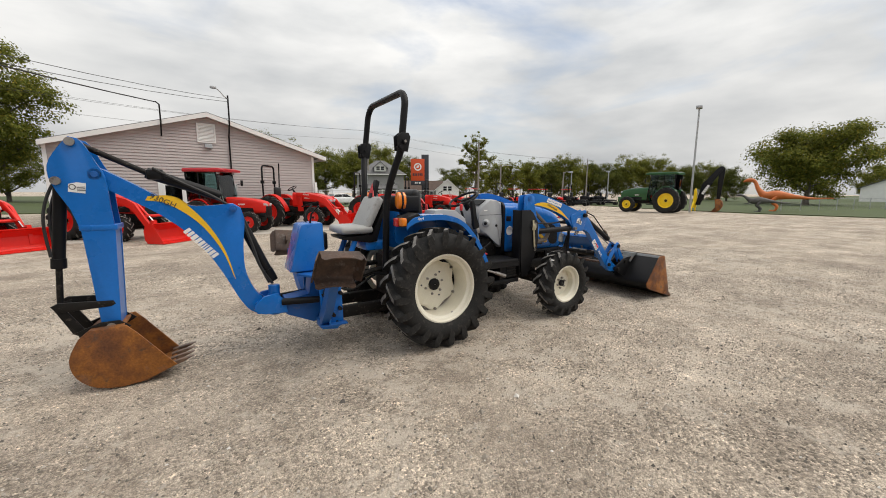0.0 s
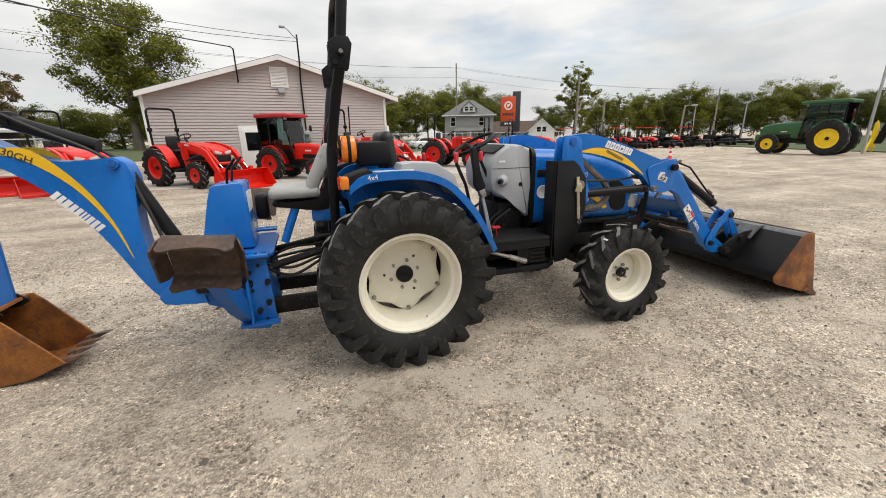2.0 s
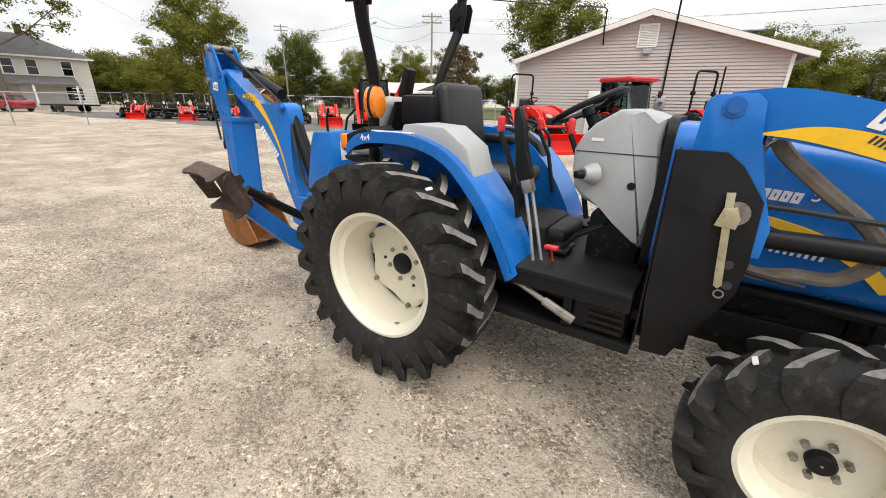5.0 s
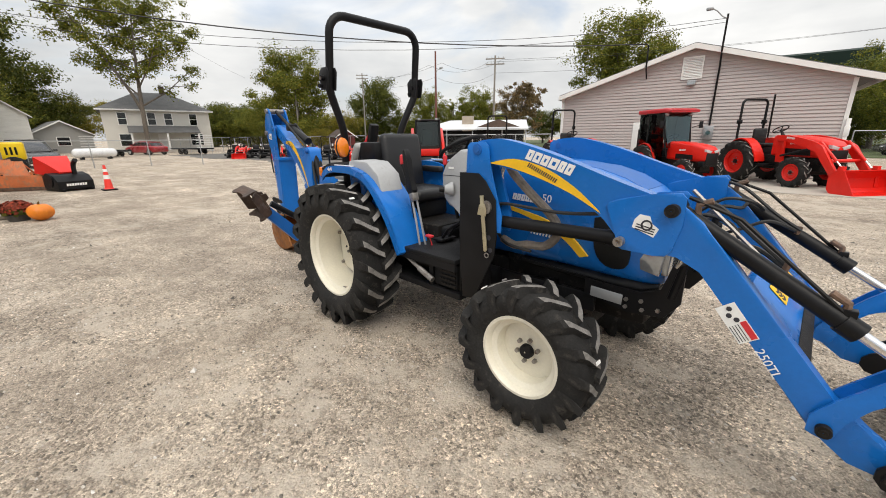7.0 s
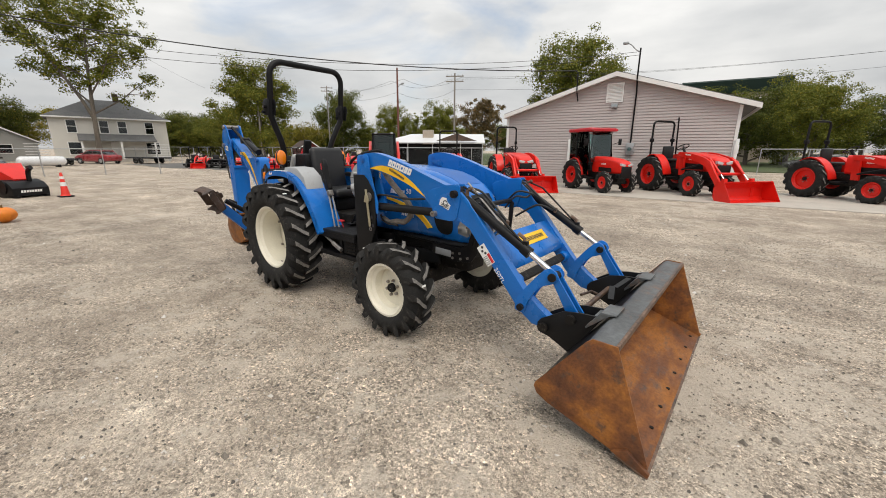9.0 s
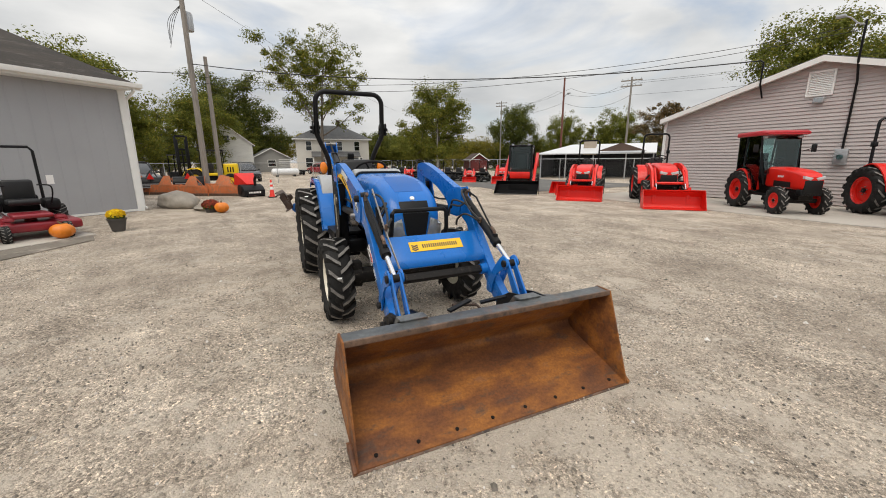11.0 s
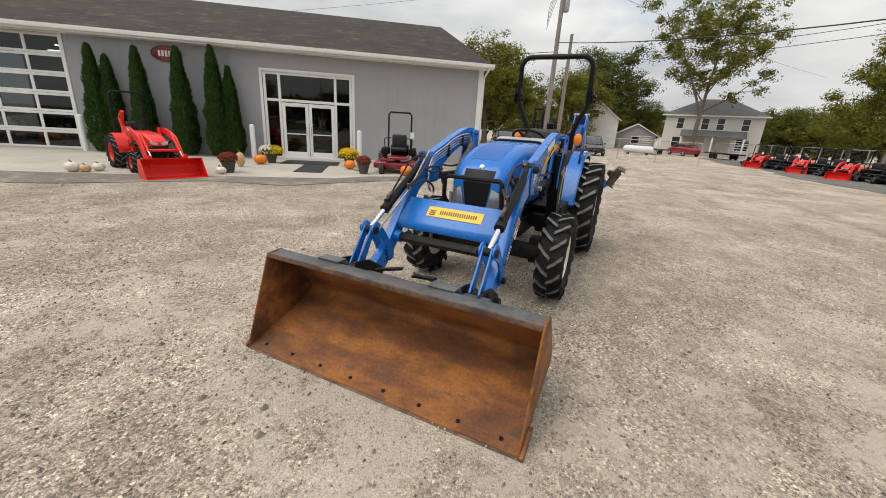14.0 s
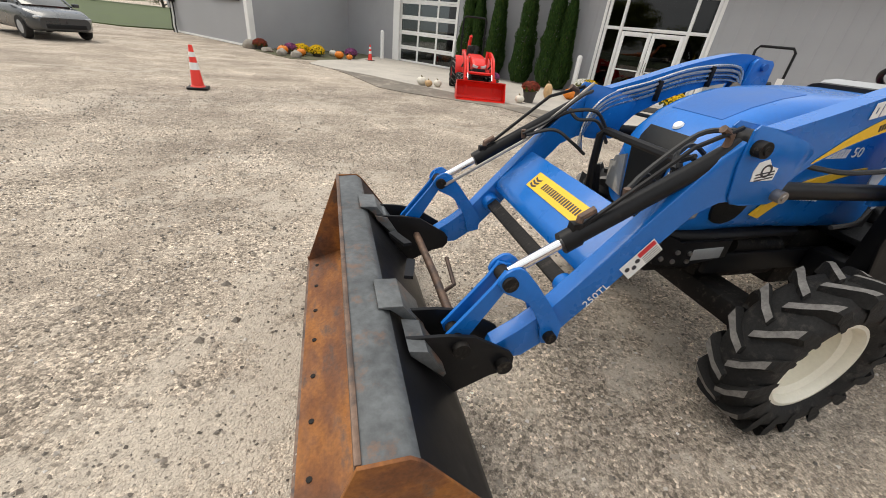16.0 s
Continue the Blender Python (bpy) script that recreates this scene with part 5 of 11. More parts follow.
    low_ = lambda pts: [(x - 0.042 * max(0.0, x - 3.6), z * 0.962) for x, z in pts]  # noqa: E731
    outer = low_([(4.230, -0.012), (3.64, 0.190), (3.585, 0.222), (3.556, 0.262), (3.560, 0.295), (3.585, 0.335), (3.84, 0.665), (3.875, 0.690), (4.00, 0.682)])
    inner = low_([(3.998, 0.662), (3.885, 0.670), (3.855, 0.650), (3.602, 0.325), (3.578, 0.293), (3.574, 0.270), (3.598, 0.236), (3.648, 0.206), (4.230, 0.004)])
    bm = B()
    prism(bm, outer + inner, -hw, hw)
    for f in bm.faces:
        c = f.calc_center_median()
        if abs(f.normal.y) < 0.5:
            f.material_index = 0
    n_out = len(outer)
    bm.faces.ensure_lookup_table()
    inside = {tuple(round(v, 4) for v in p) for p in inner}
    for f in bm.faces:
        ps = {(round(v.co.x, 4), round(v.co.z, 4)) for v in f.verts}
        if len(ps) == 2 and ps <= inside:
            f.material_index = 1
        c = f.calc_center_median()
        if len(ps) == 2 and c.x > 4.1 or (len(ps) == 2 and c.z > 0.625 and c.x > 3.97):
            f.material_index = 1
    for f in bm.faces:
        if f.material_index == 0 and f.calc_center_median().z < 0.635:
            f.material_index = 2
    bucket = part("bucket", bm, [BUCKET_BLACK, RUST, BLACK], T, "wide loader bucket, rusty inside, worn black outside", 50)
    for s in (-1, 1):
        bm = B()
        prism(bm, low_([(4.236, -0.014), (4.228, 0.05), (4.005, 0.690), (3.87, 0.695), (3.835, 0.668), (3.545, 0.288), (3.538, 0.258), (3.560, 0.215), (3.63, 0.178)]), min(s * hw, s * (hw + 0.012)), max(s * hw, s * (hw + 0.012)), 0.002)
        part("side_plate", bm, RUST, bucket, "rusty bucket side plate")
        bm = B()
        prism(bm, low_([(3.70, 0.56), (3.695, 0.575), (3.79, 0.700), (3.885, 0.702), (3.885, 0.694), (3.84, 0.690), (3.82, 0.670)]), s * 0.45 - 0.19, s * 0.45 - 0.005, 0.003)
        part("top_pad", bm, BUCKET_BLACK, bucket)
        bm = B()
        prism(bm, low_([(3.66, 0.50), (3.65, 0.515), (3.73, 0.640), (3.80, 0.652), (3.79, 0.625)]), s * 0.53 - 0.07, s * 0.53 + 0.10, 0.003)
        part("hook_plate", bm, BUCKET_BLACK, bucket)
        for yy in (s * 0.425 - 0.02, s * 0.582 - 0.02):
            bm = B()
            prism(bm, [(3.348, 0.47), (3.372, 0.502), (3.53, 0.60), (3.64, 0.618), (3.79, 0.628), (3.70, 0.48), (3.585, 0.31), (3.54, 0.335), (3.44, 0.388), (3.372, 0.398), (3.346, 0.43)], yy - 0.008, yy + 0.008, 0.003)
            part("bracket", bm, BLACK, bucket)
        for zx in ((3.395, 0.445), (3.585, 0.558)):
            bm = B()
            yy = s * 0.582 - 0.02
            cyl(bm, (zx[0], yy, zx[1]), (zx[0], yy + s * 0.035, zx[1]), 0.034, None, 14)
            part("pin", bm, GREASE, bucket)
    bm = B()
    prism(bm, [(4.214, -0.020), (4.045, 0.036), (4.049, 0.048), (4.218, -0.008)], -hw - 0.036, hw + 0.036, 0.003)
    part("cutting_edge", bm, RUST_WORN, bucket)
    for s in (-1, 1):
        bm = B()
        prism(bm, [(4.02, 0.058), (4.214, -0.008), (4.222, 0.015), (4.10, 0.10)], min(s * (hw + 0.012), s * (hw + 0.034)), max(s * (hw + 0.012), s * (hw + 0.034)), 0.003)
        part("corner_wear_plate", bm, RUST, bucket)
    bm = B()
    box(bm, 3.975, 3.994, -hw, hw, 0.630, 0.667, 0.004)
    part("lip", bm, RUST_WORN, bucket, "worn rusty top lip")
    for k in range(8):
        bm = B()
        y = -0.9 + 1.8 * k / 7
        cyl(bm, (4.148, y, 0.012), (4.150, y, 0.0275), 0.013, None, 8)
        part("bolt", bm, GREASE, bucket)
    for y, t in ((-0.14, 14), (0.14, -14)):
        bm = B()
        box(bm, -0.10, 0.10, -0.02, 0.02, 0, 0.015, m=pose(3.70, y, 0.63, 0, -10, 90 + t))
        part("latch", bm, BLACK, bucket)

    # ---- bonnet ----
    rows = [(1.276, 0.315, 0.83, 1.50, 0.10), (1.55, 0.315, 0.83, 1.495, 0.11), (1.85, 0.305, 0.83, 1.475, 0.12), (2.05, 0.298, 0.82, 1.450, 0.13), (2.20, 0.292, 0.81, 1.405, 0.13), (2.32, 0.285, 0.80, 1.345, 0.13), (2.40, 0.275, 0.80, 1.275, 0.12), (2.455, 0.255, 0.81, 1.20, 0.11), (2.49, 0.225, 0.83, 1.13, 0.10)]
    bm = B()
    loft(bm, [rrect(x, -h, h, z0, z1, r, 5) for x, h, z0, z1, r in rows])
    hood = part("bonnet", bm, BLUE, T, "rounded blue bonnet")
    bm = B()
    loft(bm, [rrect(x, -h, h, z, z + 0.0065, 0.002, 1) for x, h, z in ((1.85, 0.125, 1.4715), (2.05, 0.165, 1.4465), (2.20, 0.165, 1.4015), (2.32, 0.150, 1.3415))])
    part("bonnet_panel", bm, BLUE_DUSTY, hood, "darker blue inset in the bonnet top")
    bm = B()
    loft(bm, [rrect(x, -h, h, z - 0.01, z + 0.004, 0.004, 1) for x, h, z in ((2.415, 0.150, 1.2545), (2.455, 0.148, 1.20), (2.489, 0.120, 1.132))])
    part("air_slot", bm, MESH_GRILLE, hood, "dark slot grille")
    bm = B()
    prism(bm, [(-0.135, 1.15), (0.135, 1.15), (0.085, 0.84), (-0.085, 0.84)], 2.47, 2.502, axis="x")
    part("grille", bm, MESH_GRILLE, hood, "dark mesh grille")
    bm = B()
    lathe(bm, [(0.001, 0.012), (0.02, 0.010), (0.026, 0.0)], (0, 0, 0), "z", 16)
    bm.transform(pose(2.392, 0, 1.284, 0, 42, 0))
    part("emblem", bm, WHITE_DECAL, hood)
    for s in (-1, 1):
        bm = B()
        prism(bm, [(s * 0.150, 1.10), (s * 0.225, 1.07), (s * 0.245, 1.00), (s * 0.235, 0.90), (s * 0.105, 0.88)], 2.46, 2.508, 0.008, axis="x")
        prism(bm, [(2.49, 1.03), (2.40, 1.05), (2.365, 0.98), (2.375, 0.92), (2.47, 0.90)], min(s * 0.22, s * 0.282), max(s * 0.22, s * 0.282), 0.01)
        part("headlamp", bm, LENS, hood, "clear headlamp")
        yo = s * 0.316
        bm = B()
        prism(bm, curve2([(2.10, 1.18), (2.18, 1.195), (2.27, 1.15), (2.315, 1.05), (2.315, 0.94), (2.27, 0.90), (2.19, 0.905), (2.13, 0.96), (2.105, 1.06), (2.10, 1.18)], 2)[:-1], min(s * 0.280, s * 0.300), max(s * 0.280, s * 0.300), 0.004)
        part("side_grille", bm, MESH_GRILLE, hood, "dark side grille")
        bm = B()
        prism(bm, curve2([(1.48, 1.192), (1.62, 1.172), (1.82, 1.125), (1.98, 1.045), (2.09, 0.945)], 4) + curve2([(2.04, 0.93), (1.94, 1.015), (1.80, 1.085), (1.62, 1.142), (1.48, 1.168)], 4), min(s * 0.302, s * 0.3185), max(s * 0.302, s * 0.3185))
        part("decal", bm, YELLOW, hood, "yellow stripe decal", None)
        right = s < 0
        blocks("maker_mark", [0.028] * 6, 0.042, side(1.64 if right else 1.78, s * 0.3175, 1.252, -3 if right else 3, right), WHITE_DECAL, hood, 0.12, "white model name drawn as plain bars", 0.15)
        lettering("marking", "50", 0.068, side(1.795 if right else 1.62, s * 0.3165, 1.262, -3 if right else 3, right), WHITE_DECAL, hood)
        bars("maker_mark", [0.011] * 8, 0.05, side(1.78, s * 0.3175, 1.045, -3, right), WHITE_DECAL, hood, 0.22, "white writing drawn as plain bars", 0.15)
        # round intake and vents behind the bonnet
        bm = B()
        lathe(bm, [(0.001, 0.0), (0.05, 0.0), (0.055, 0.004), (0.06, 0.0)], (0, 0, 0), "z", 18)
        bm.transform(side(1.355, s * 0.3165, 1.135, 0, right))
        part("round_sticker", bm, WHITE_DECAL, hood)
        # rear-view of the side pipe and sleeve hoses
        if right:
            bm = B()
            tube(bm, arc([(1.60, s * 0.45, 1.46), (1.64, s * 0.45, 1.41), (1.76, s * 0.455, 1.31), (1.915, s * 0.455, 1.185), (1.955, s * 0.45, 1.09), (1.88, s * 0.45, 1.0), (1.76, s * 0.45, 0.985), (1.66, s * 0.45, 0.965), (1.56, s * 0.44, 0.99)], 6), 0.027, 8)
            part("hose_sleeve", bm, SLEEVE, T, "dusty woven hose sleeve")
        bm = B()
        tube(bm, arc([(1.52, s * 0.50, 1.20), (1.62, s * 0.50, 1.235), (2.0, s * 0.50, 1.225), (2.36, s * 0.50, 1.27)], 5), 0.011, 6)
        part("hose", bm, HOSE, T)
        bm = B()
        tube(bm, arc([(1.52, s * 0.44, 1.02), (1.62, s * 0.47, 0.97), (1.80, s * 0.48, 0.955)], 5), 0.011, 6)
        part("hose", bm, HOSE, T)
    # brush guard in front of the grille
    bm = B()
    tube(bm, [(2.55, -0.285, 0.80), (2.585, -0.285, 0.98), (2.60, -0.275, 1.165), (2.585, -0.25, 1.19), (2.585, 0.25, 1.19), (2.60, 0.275, 1.165), (2.585, 0.285, 0.98), (2.55, 0.285, 0.80)], 0.022, 8)
    part("brush_guard", bm, BLACK, T, "black tubular grille guard")
    # steel lines clipped to the inner face of one arm, and hoses on to the tilt cylinders
    for k in range(4):
        yy, d = -0.482, 0.030 + 0.026 * k
        bm = B()
        tube(bm, arc([(1.56, -0.47, 1.40 - 0.03 * k), (1.60, yy + 0.01, 1.58 - d), (1.92, yy, 1.555 - d), (2.22, yy, 1.455 - d), (2.44, yy, 1.385 - d), (2.55, yy + 0.01, 1.29 - d), (2.60, yy + 0.03, 1.14 - 0.02 * k), (2.58, yy + 0.05, 1.02)], 5), 0.0085, 6)
        part("steel_line", bm, GALV if k == 1 else LINE_STEEL, T)
    for x in (1.80, 2.14):
        bm = B()
        z = 1.58 - 0.09 - (x - 1.8) * 0.30
        box(bm, x - 0.012, x + 0.012, -0.494, -0.464, z - 0.06, z + 0.055, 0.003)
        part("line_clamp", bm, BLACK, T)
    for s in (-1, 1):
        for a, b, c, d in (((2.60, 0.45, 1.36), (2.70, 0.40, 1.33), (2.86, 0.40, 1.20), (2.98, 0.44, 1.115)), ((2.58, 0.40, 1.02), (2.72, 0.34, 1.10), (2.84, 0.36, 1.16), (2.96, 0.43, 1.11)), ((2.50, 0.38, 1.18), (2.62, 0.34, 1.27), (2.74, 0.38, 1.26), (2.80, 0.44, 1.21)), ((2.48, 0.36, 1.10), (2.60, 0.33, 1.22), (2.70, 0.37, 1.22), (2.72, 0.44, 1.26))):
            bm = B()
            tube(bm, arc([(p[0], s * p[1], p[2]) for p in (a, b, c, d)], 6), 0.010, 6)
            part("hose", bm, HOSE, T)
        bm = B()
        cyl(bm, (2.965, s * 0.445, 1.09), (2.975, s * 0.445, 1.135), 0.014, None, 6)
        part("fitting", bm, RUST_WORN, T)

    # ---- dash, steering, platform ----
    bm = B()
    cowl_line = [(0.885, 1.43), (0.935, 1.485), (1.035, 1.548), (1.085, 1.553), (1.135, 1.542), (1.225, 1.515), (1.240, 1.21), (1.242, 0.925), (1.222, 0.915), (1.190, 0.945), (1.105, 1.045), (1.02, 1.085), (0.925, 1.118), (0.872, 1.175), (0.855, 1.25), (0.850, 1.36)]
    prism(bm, cowl_line, -0.295, 0.295, 0.028)
    cowl = part("dash_cowl", bm, GREY_PLASTIC, T, "grey plastic dash cowling")
    bm = B()
    prism(bm, [(0.915, 1.478), (1.015, 1.541), (1.010, 1.549), (0.910, 1.486)], -0.22, 0.22)
    part("gauge_panel", bm, BLACK_PLASTIC, cowl)
    bm = B()
    loft(bm, [rrect(x, -h, h, z0, z1, 0.09, 4) for x, h, z0, z1 in ((1.238, 0.312, 0.80, 1.528), (1.275, 0.312, 0.80, 1.522))])
    part("dash_seal", bm, BLACK_PLASTIC, T)
    for s in (-1, 1):
        bm = B()
        box(bm, 0.865, 1.232, min(s * 0.2945, s * 0.2965), max(s * 0.2945, s * 0.2965), 1.352, 1.357)
        part("seam", bm, DARK_DECAL, cowl)
        bm = B()
        cyl(bm, (1.14, s * 0.29, 1.212), (1.14, s * 0.299, 1.212), 0.020, 0.018, 14)
        part("plug", bm, BLACK_PLASTIC, cowl)
        bm = B()
        box(bm, 1.292, 1.375, min(s * 0.31, s * 0.319), max(s * 0.31, s * 0.319), 1.265, 1.33, 0.003)
        part("vent", bm, BLACK_PLASTIC, T)
        bm = B()
        box(bm, 0.93, 0.985, min(s * 0.292, s * 0.2975), max(s * 0.292, s * 0.2975), 1.405, 1.42)
        part("sticker", bm, WHITE_DECAL, cowl)
    bm = B()
    lathe(bm, [(0.055, 0.0), (0.052, 0.018), (0.036, 0.05), (0.033, 0.065), (0.001, 0.066)], (0, 0, 0), "z", 18)
    bm.transform(pose(0.965, -0.288, 1.250, 90, 0, -40))
    key = part("ignition_boss", bm, GREY_PLASTIC, cowl)
    bm = B()
    cyl(bm, key.data.vertices[-1].co, key.data.vertices[-1].co + Vector((-0.026, -0.030, 0)), 0.022, 0.018, 12)
    part("key_switch", bm, BLACK_PLASTIC, key)
    bm = B()
    box(bm, 0.96, 1.22, -0.22, 0.22, 0.74, 1.05, 0.03)
    part("pedal_box", bm, GREASE, T)
    for s, yy in ((-1, -0.30), (-1, -0.22), (1, 0.26)):
        bm = B()
        tube(bm, [(1.05, yy, 1.0), (0.92, yy, 0.92), (0.86, yy, 0.84)], 0.012, 6)
        box(bm, 0.80, 0.90, yy - 0.05, yy + 0.05, 0.82, 0.84, 0.005)
        part("pedal", bm, BLACK_PLASTIC, T)
    wm = pose(0.82, 0, 1.555, 0, -27, 0)
    bm = B()
    seg = 36
    loft(bm, [[wm @ Vector(((0.195 + 0.016 * math.cos(a)) * math.cos(t), (0.195 + 0.016 * math.cos(a)) * math.sin(t), 0.016 * math.sin(a))) for a in [2 * math.pi * j / 8 for j in range(8)]] for t in [2 * math.pi * i / seg for i in range(seg)]], False, True)
    for a in (90, 210, 330):
        tube(bm, [wm @ Vector((0, 0, -0.03)), wm @ Vector((0.10 * math.cos(radians(a)), 0.10 * math.sin(radians(a)), -0.025)), wm @ Vector((0.195 * math.cos(radians(a)), 0.195 * math.sin(radians(a)), 0))], 0.012, 6)
    cyl(bm, wm @ Vector((0, 0, -0.045)), wm @ Vector((0, 0, 0.0)), 0.045, 0.04, 14)
    wheel = part("steering_wheel", bm, BLACK_PLASTIC, T, "black steering wheel")
    bm = B()
    cyl(bm, wm @ Vector((0, 0, -0.04)), (1.02, 0, 1.22), 0.035, 0.05, 12)
    part("steering_column", bm, BLACK_PLASTIC, T)
    bm = B()
    box(bm, 0.42, 1.27, -0.60, 0.60, 0.765, 0.805, 0.01)
    box(bm, 0.44, 1.27, -0.60, -0.575, 0.715, 0.77)
    box(bm, 0.44, 1.27, 0.575, 0.60, 0.715, 0.77)
    part("platform", bm, BLACK_PLASTIC, T, "black rubber-matted platform")
    bm = B()
    pillow(bm, 0.55, 0.85, -0.20, 0.20, 0.76, 0.90, 0.04)
    part("tunnel_cover", bm, BLACK_PLASTIC, T)
    bm = B()
    box(bm, 0.42, 1.30, -0.58, -0.30, 0.50, 0.55, 0.01)
    box(bm, 0.98, 1.02, -0.57, -0.33, 0.55, 0.765)
    box(bm, 0.45, 0.49, -0.57, -0.33, 0.55, 0.765)
    part("step", bm, BLACK, T, "black steel step")
    bm = B()
    box(bm, 1.02, 1.26, -0.56, -0.32, 0.555, 0.755, 0.02)
    part("battery_box", bm, BLACK_PLASTIC, T)
    for k in range(5):
        bm = B()
        box(bm, 1.10, 1.25, -0.575, -0.56, 0.58 + 0.035 * k, 0.595 + 0.035 * k)
        part("cooling_fin", bm, GREASE, T)
    bm = B()
    box(bm, 0.55, 1.20, 0.30, 0.58, 0.46, 0.72, 0.03)
    part("fuel_tank", bm, BLACK_PLASTIC, T, "black fuel tank under the platform")
    bm = B()
    cyl(bm, (0.70, -0.57, 0.725), (0.92, -0.595, 0.650), 0.015, None, 8)
    cyl(bm, (0.89, -0.592, 0.66), (1.045, -0.60, 0.605), 0.023, None, 8)
    part("drag_link", bm, STEEL, T)
    bm = B()
    tube(bm, [(0.86, -0.42, 0.80), (0.845, -0.43, 0.875)], 0.006, 6)
    box(bm, 0.81, 0.88, -0.45, -0.41, 0.87, 0.89, 0.006)
    part("lever", bm, RED_DECAL, T, "small red lever")

    # ---- mudguards and consoles ----
    for s in (-1, 1):
        outer = curve2([(-0.36, 1.315), (-0.26, 1.385), (-0.05, 1.405), (0.16, 1.39), (0.36, 1.31), (0.54, 1.13), (0.66, 0.94), (0.745, 0.765)], 4)
        inner = [(x - 0.020 * (1 if x > 0.3 else 0), z - 0.022) for x, z in reversed(outer)]
        bm = B()
        prism(bm, outer + inner, min(s * 0.36, s * 0.665), max(s * 0.36, s * 0.665), 0.006)
        fend = part("mudguard", bm, BLUE, T, "blue rear mudguard")
        bm = B()
        prism(bm, outer + [(x - 0.035 * max(0.0, min(1.0, (x - 0.1) / 0.4)), z - 0.058 + 0.03 * max(0.0, min(1.0, (x - 0.1) / 0.6))) for x, z in reversed(outer)], min(s * 0.650, s * 0.667), max(s * 0.650, s * 0.667), 0.004)
        part("mudguard_lip", bm, BLUE, fend)
        bm = B()
        prism(bm, outer + [(0.70, 0.70), (0.30, 0.85), (-0.10, 0.95), (-0.34, 1.1)], min(s * 0.345, s * 0.36), max(s * 0.345, s * 0.36))
        part("inner_panel", bm, BLUE, fend)
        bm = B()
        low = 0.0 if s < 0 else 0.045
        prism(bm, [(0.0, 1.40 - low), (0.02, 1.445 - low), (0.10, 1.455 - low), (0.28, 1.445 - low), (0.42, 1.35 - low), (0.47, 1.20), (0.40, 1.20), (0.30, 1.33 - low), (0.12, 1.39 - low)], min(s * 0.37, s * (0.60 if s < 0 else 0.475)), max(s * 0.37, s * (0.60 if s < 0 else 0.475)), 0.012)
        part("console", bm, GREY_PLASTIC if s < 0 else BLACK_PLASTIC, T, "grey plastic mudguard console" if s < 0 else "black plastic mudguard console")
        bm = B()
        prism(bm, [(-0.375, 1.375), (-0.22, 1.425), (-0.19, 1.40), (-0.30, 1.29), (-0.40, 1.285)], min(s * 0.42, s * 0.655), max(s * 0.42, s * 0.655), 0.01)
        tail = part("tail_panel", bm, BLACK_PLASTIC, T)
        bm = B()
        box(bm, -0.425, -0.385, min(s * 0.47, s * 0.565), max(s * 0.47, s * 0.565), 1.285, 1.375, 0.012)
        part("tail_lamp", bm, RED_LENS, tail, "red tail lamp")
        bm = B()
        box(bm, -0.415, -0.355, min(s * 0.575, s * 0.66), max(s * 0.575, s * 0.66), 1.295, 1.38, 0.012)
        part("turn_lamp", bm, AMBER, tail, "amber turn lamp")
        # amber flasher on the roll bar
        bm = B()
        lathe(bm, [(0.001, -0.012), (0.098, -0.012), (0.103, -0.009), (0.103, 0.009), (0.098, 0.012), (0.001, 0.012)], (0, 0, 0), "x", 24)
        bm.transform(pose(-0.322, s * 0.45, 1.552) @ Matrix.Diagonal((1, 0.58, 0.95, 1)))
        fl = part("flasher", bm, BLACK_PLASTIC, T)
        bm = B()
        for e in (-1, 1):
            lathe(bm, [(0.001, e * 0.052), (0.070, e * 0.050), (0.092, e * 0.040), (0.098, e * 0.012)], (0, 0, 0), "x", 24)
        bm.transform(pose(-0.322, s * 0.45, 1.552) @ Matrix.Diagonal((1, 0.58, 0.95, 1)))
        part("lens", bm, AMBER, fl, "amber lens")
        right = s < 0
        # white strip that paints the highlight along the mudguard's top edge
        bm = B()
        box(bm, -0.19, 0.10, s * 0.615 - 0.011, s * 0.615 + 0.011, 1.402, 1.4085)
        part("sticker", bm, WHITE_DECAL, fend, "white strip painted as a highlight on the mudguard edge")
        lettering("marking", "4x4", 0.048, side(-0.20 if right else -0.08, s * 0.6685, 1.368, 4 if right else -4, right), WHITE_DECAL, fend, "white lettering on the mudguard")
    # grab handle on the far mudguard
    bm = B()
    tube(bm, arc([(0.16, 0.60, 1.385), (0.17, 0.60, 1.44), (0.28, 0.605, 1.44), (0.40, 0.61, 1.36), (0.42, 0.61, 1.27)], 3), 0.013, 7)
    part("grab_handle", bm, BLACK, T)
    for x, yy, zz, red in ((0.50, -0.40, 1.475, True), (0.80, -0.20, 1.47, True), (0.44, 0.32, 1.45, True)):
        bm = B()
        tube(bm, [(x + 0.14, yy, 1.0), (x + 0.08, yy, 1.25), (x, yy, zz - 0.05)], 0.014, 8)
        lev = part("lever", bm, BLACK_PLASTIC, T)
        bm = B()
        pillow(bm, x - 0.018, x + 0.018, yy - 0.016, yy + 0.016, zz - 0.05, zz + 0.03, 0.013)
        part("grip", bm, RED_DECAL, lev, "red lever grip")
    bm = B()
    prism(bm, [(0.598, 1.535), (0.618, 1.553), (0.638, 1.535), (0.652, 1.48), (0.662, 1.36), (0.722, 1.24), (0.705, 1.20), (0.655, 1.20), (0.628, 1.25), (0.626, 1.36), (0.606, 1.48)], -0.482, -0.430, 0.010)
    joy = part("loader_joystick", bm, BLACK_PLASTIC, T, "black loader joystick with rubber boot")
    bm = B()
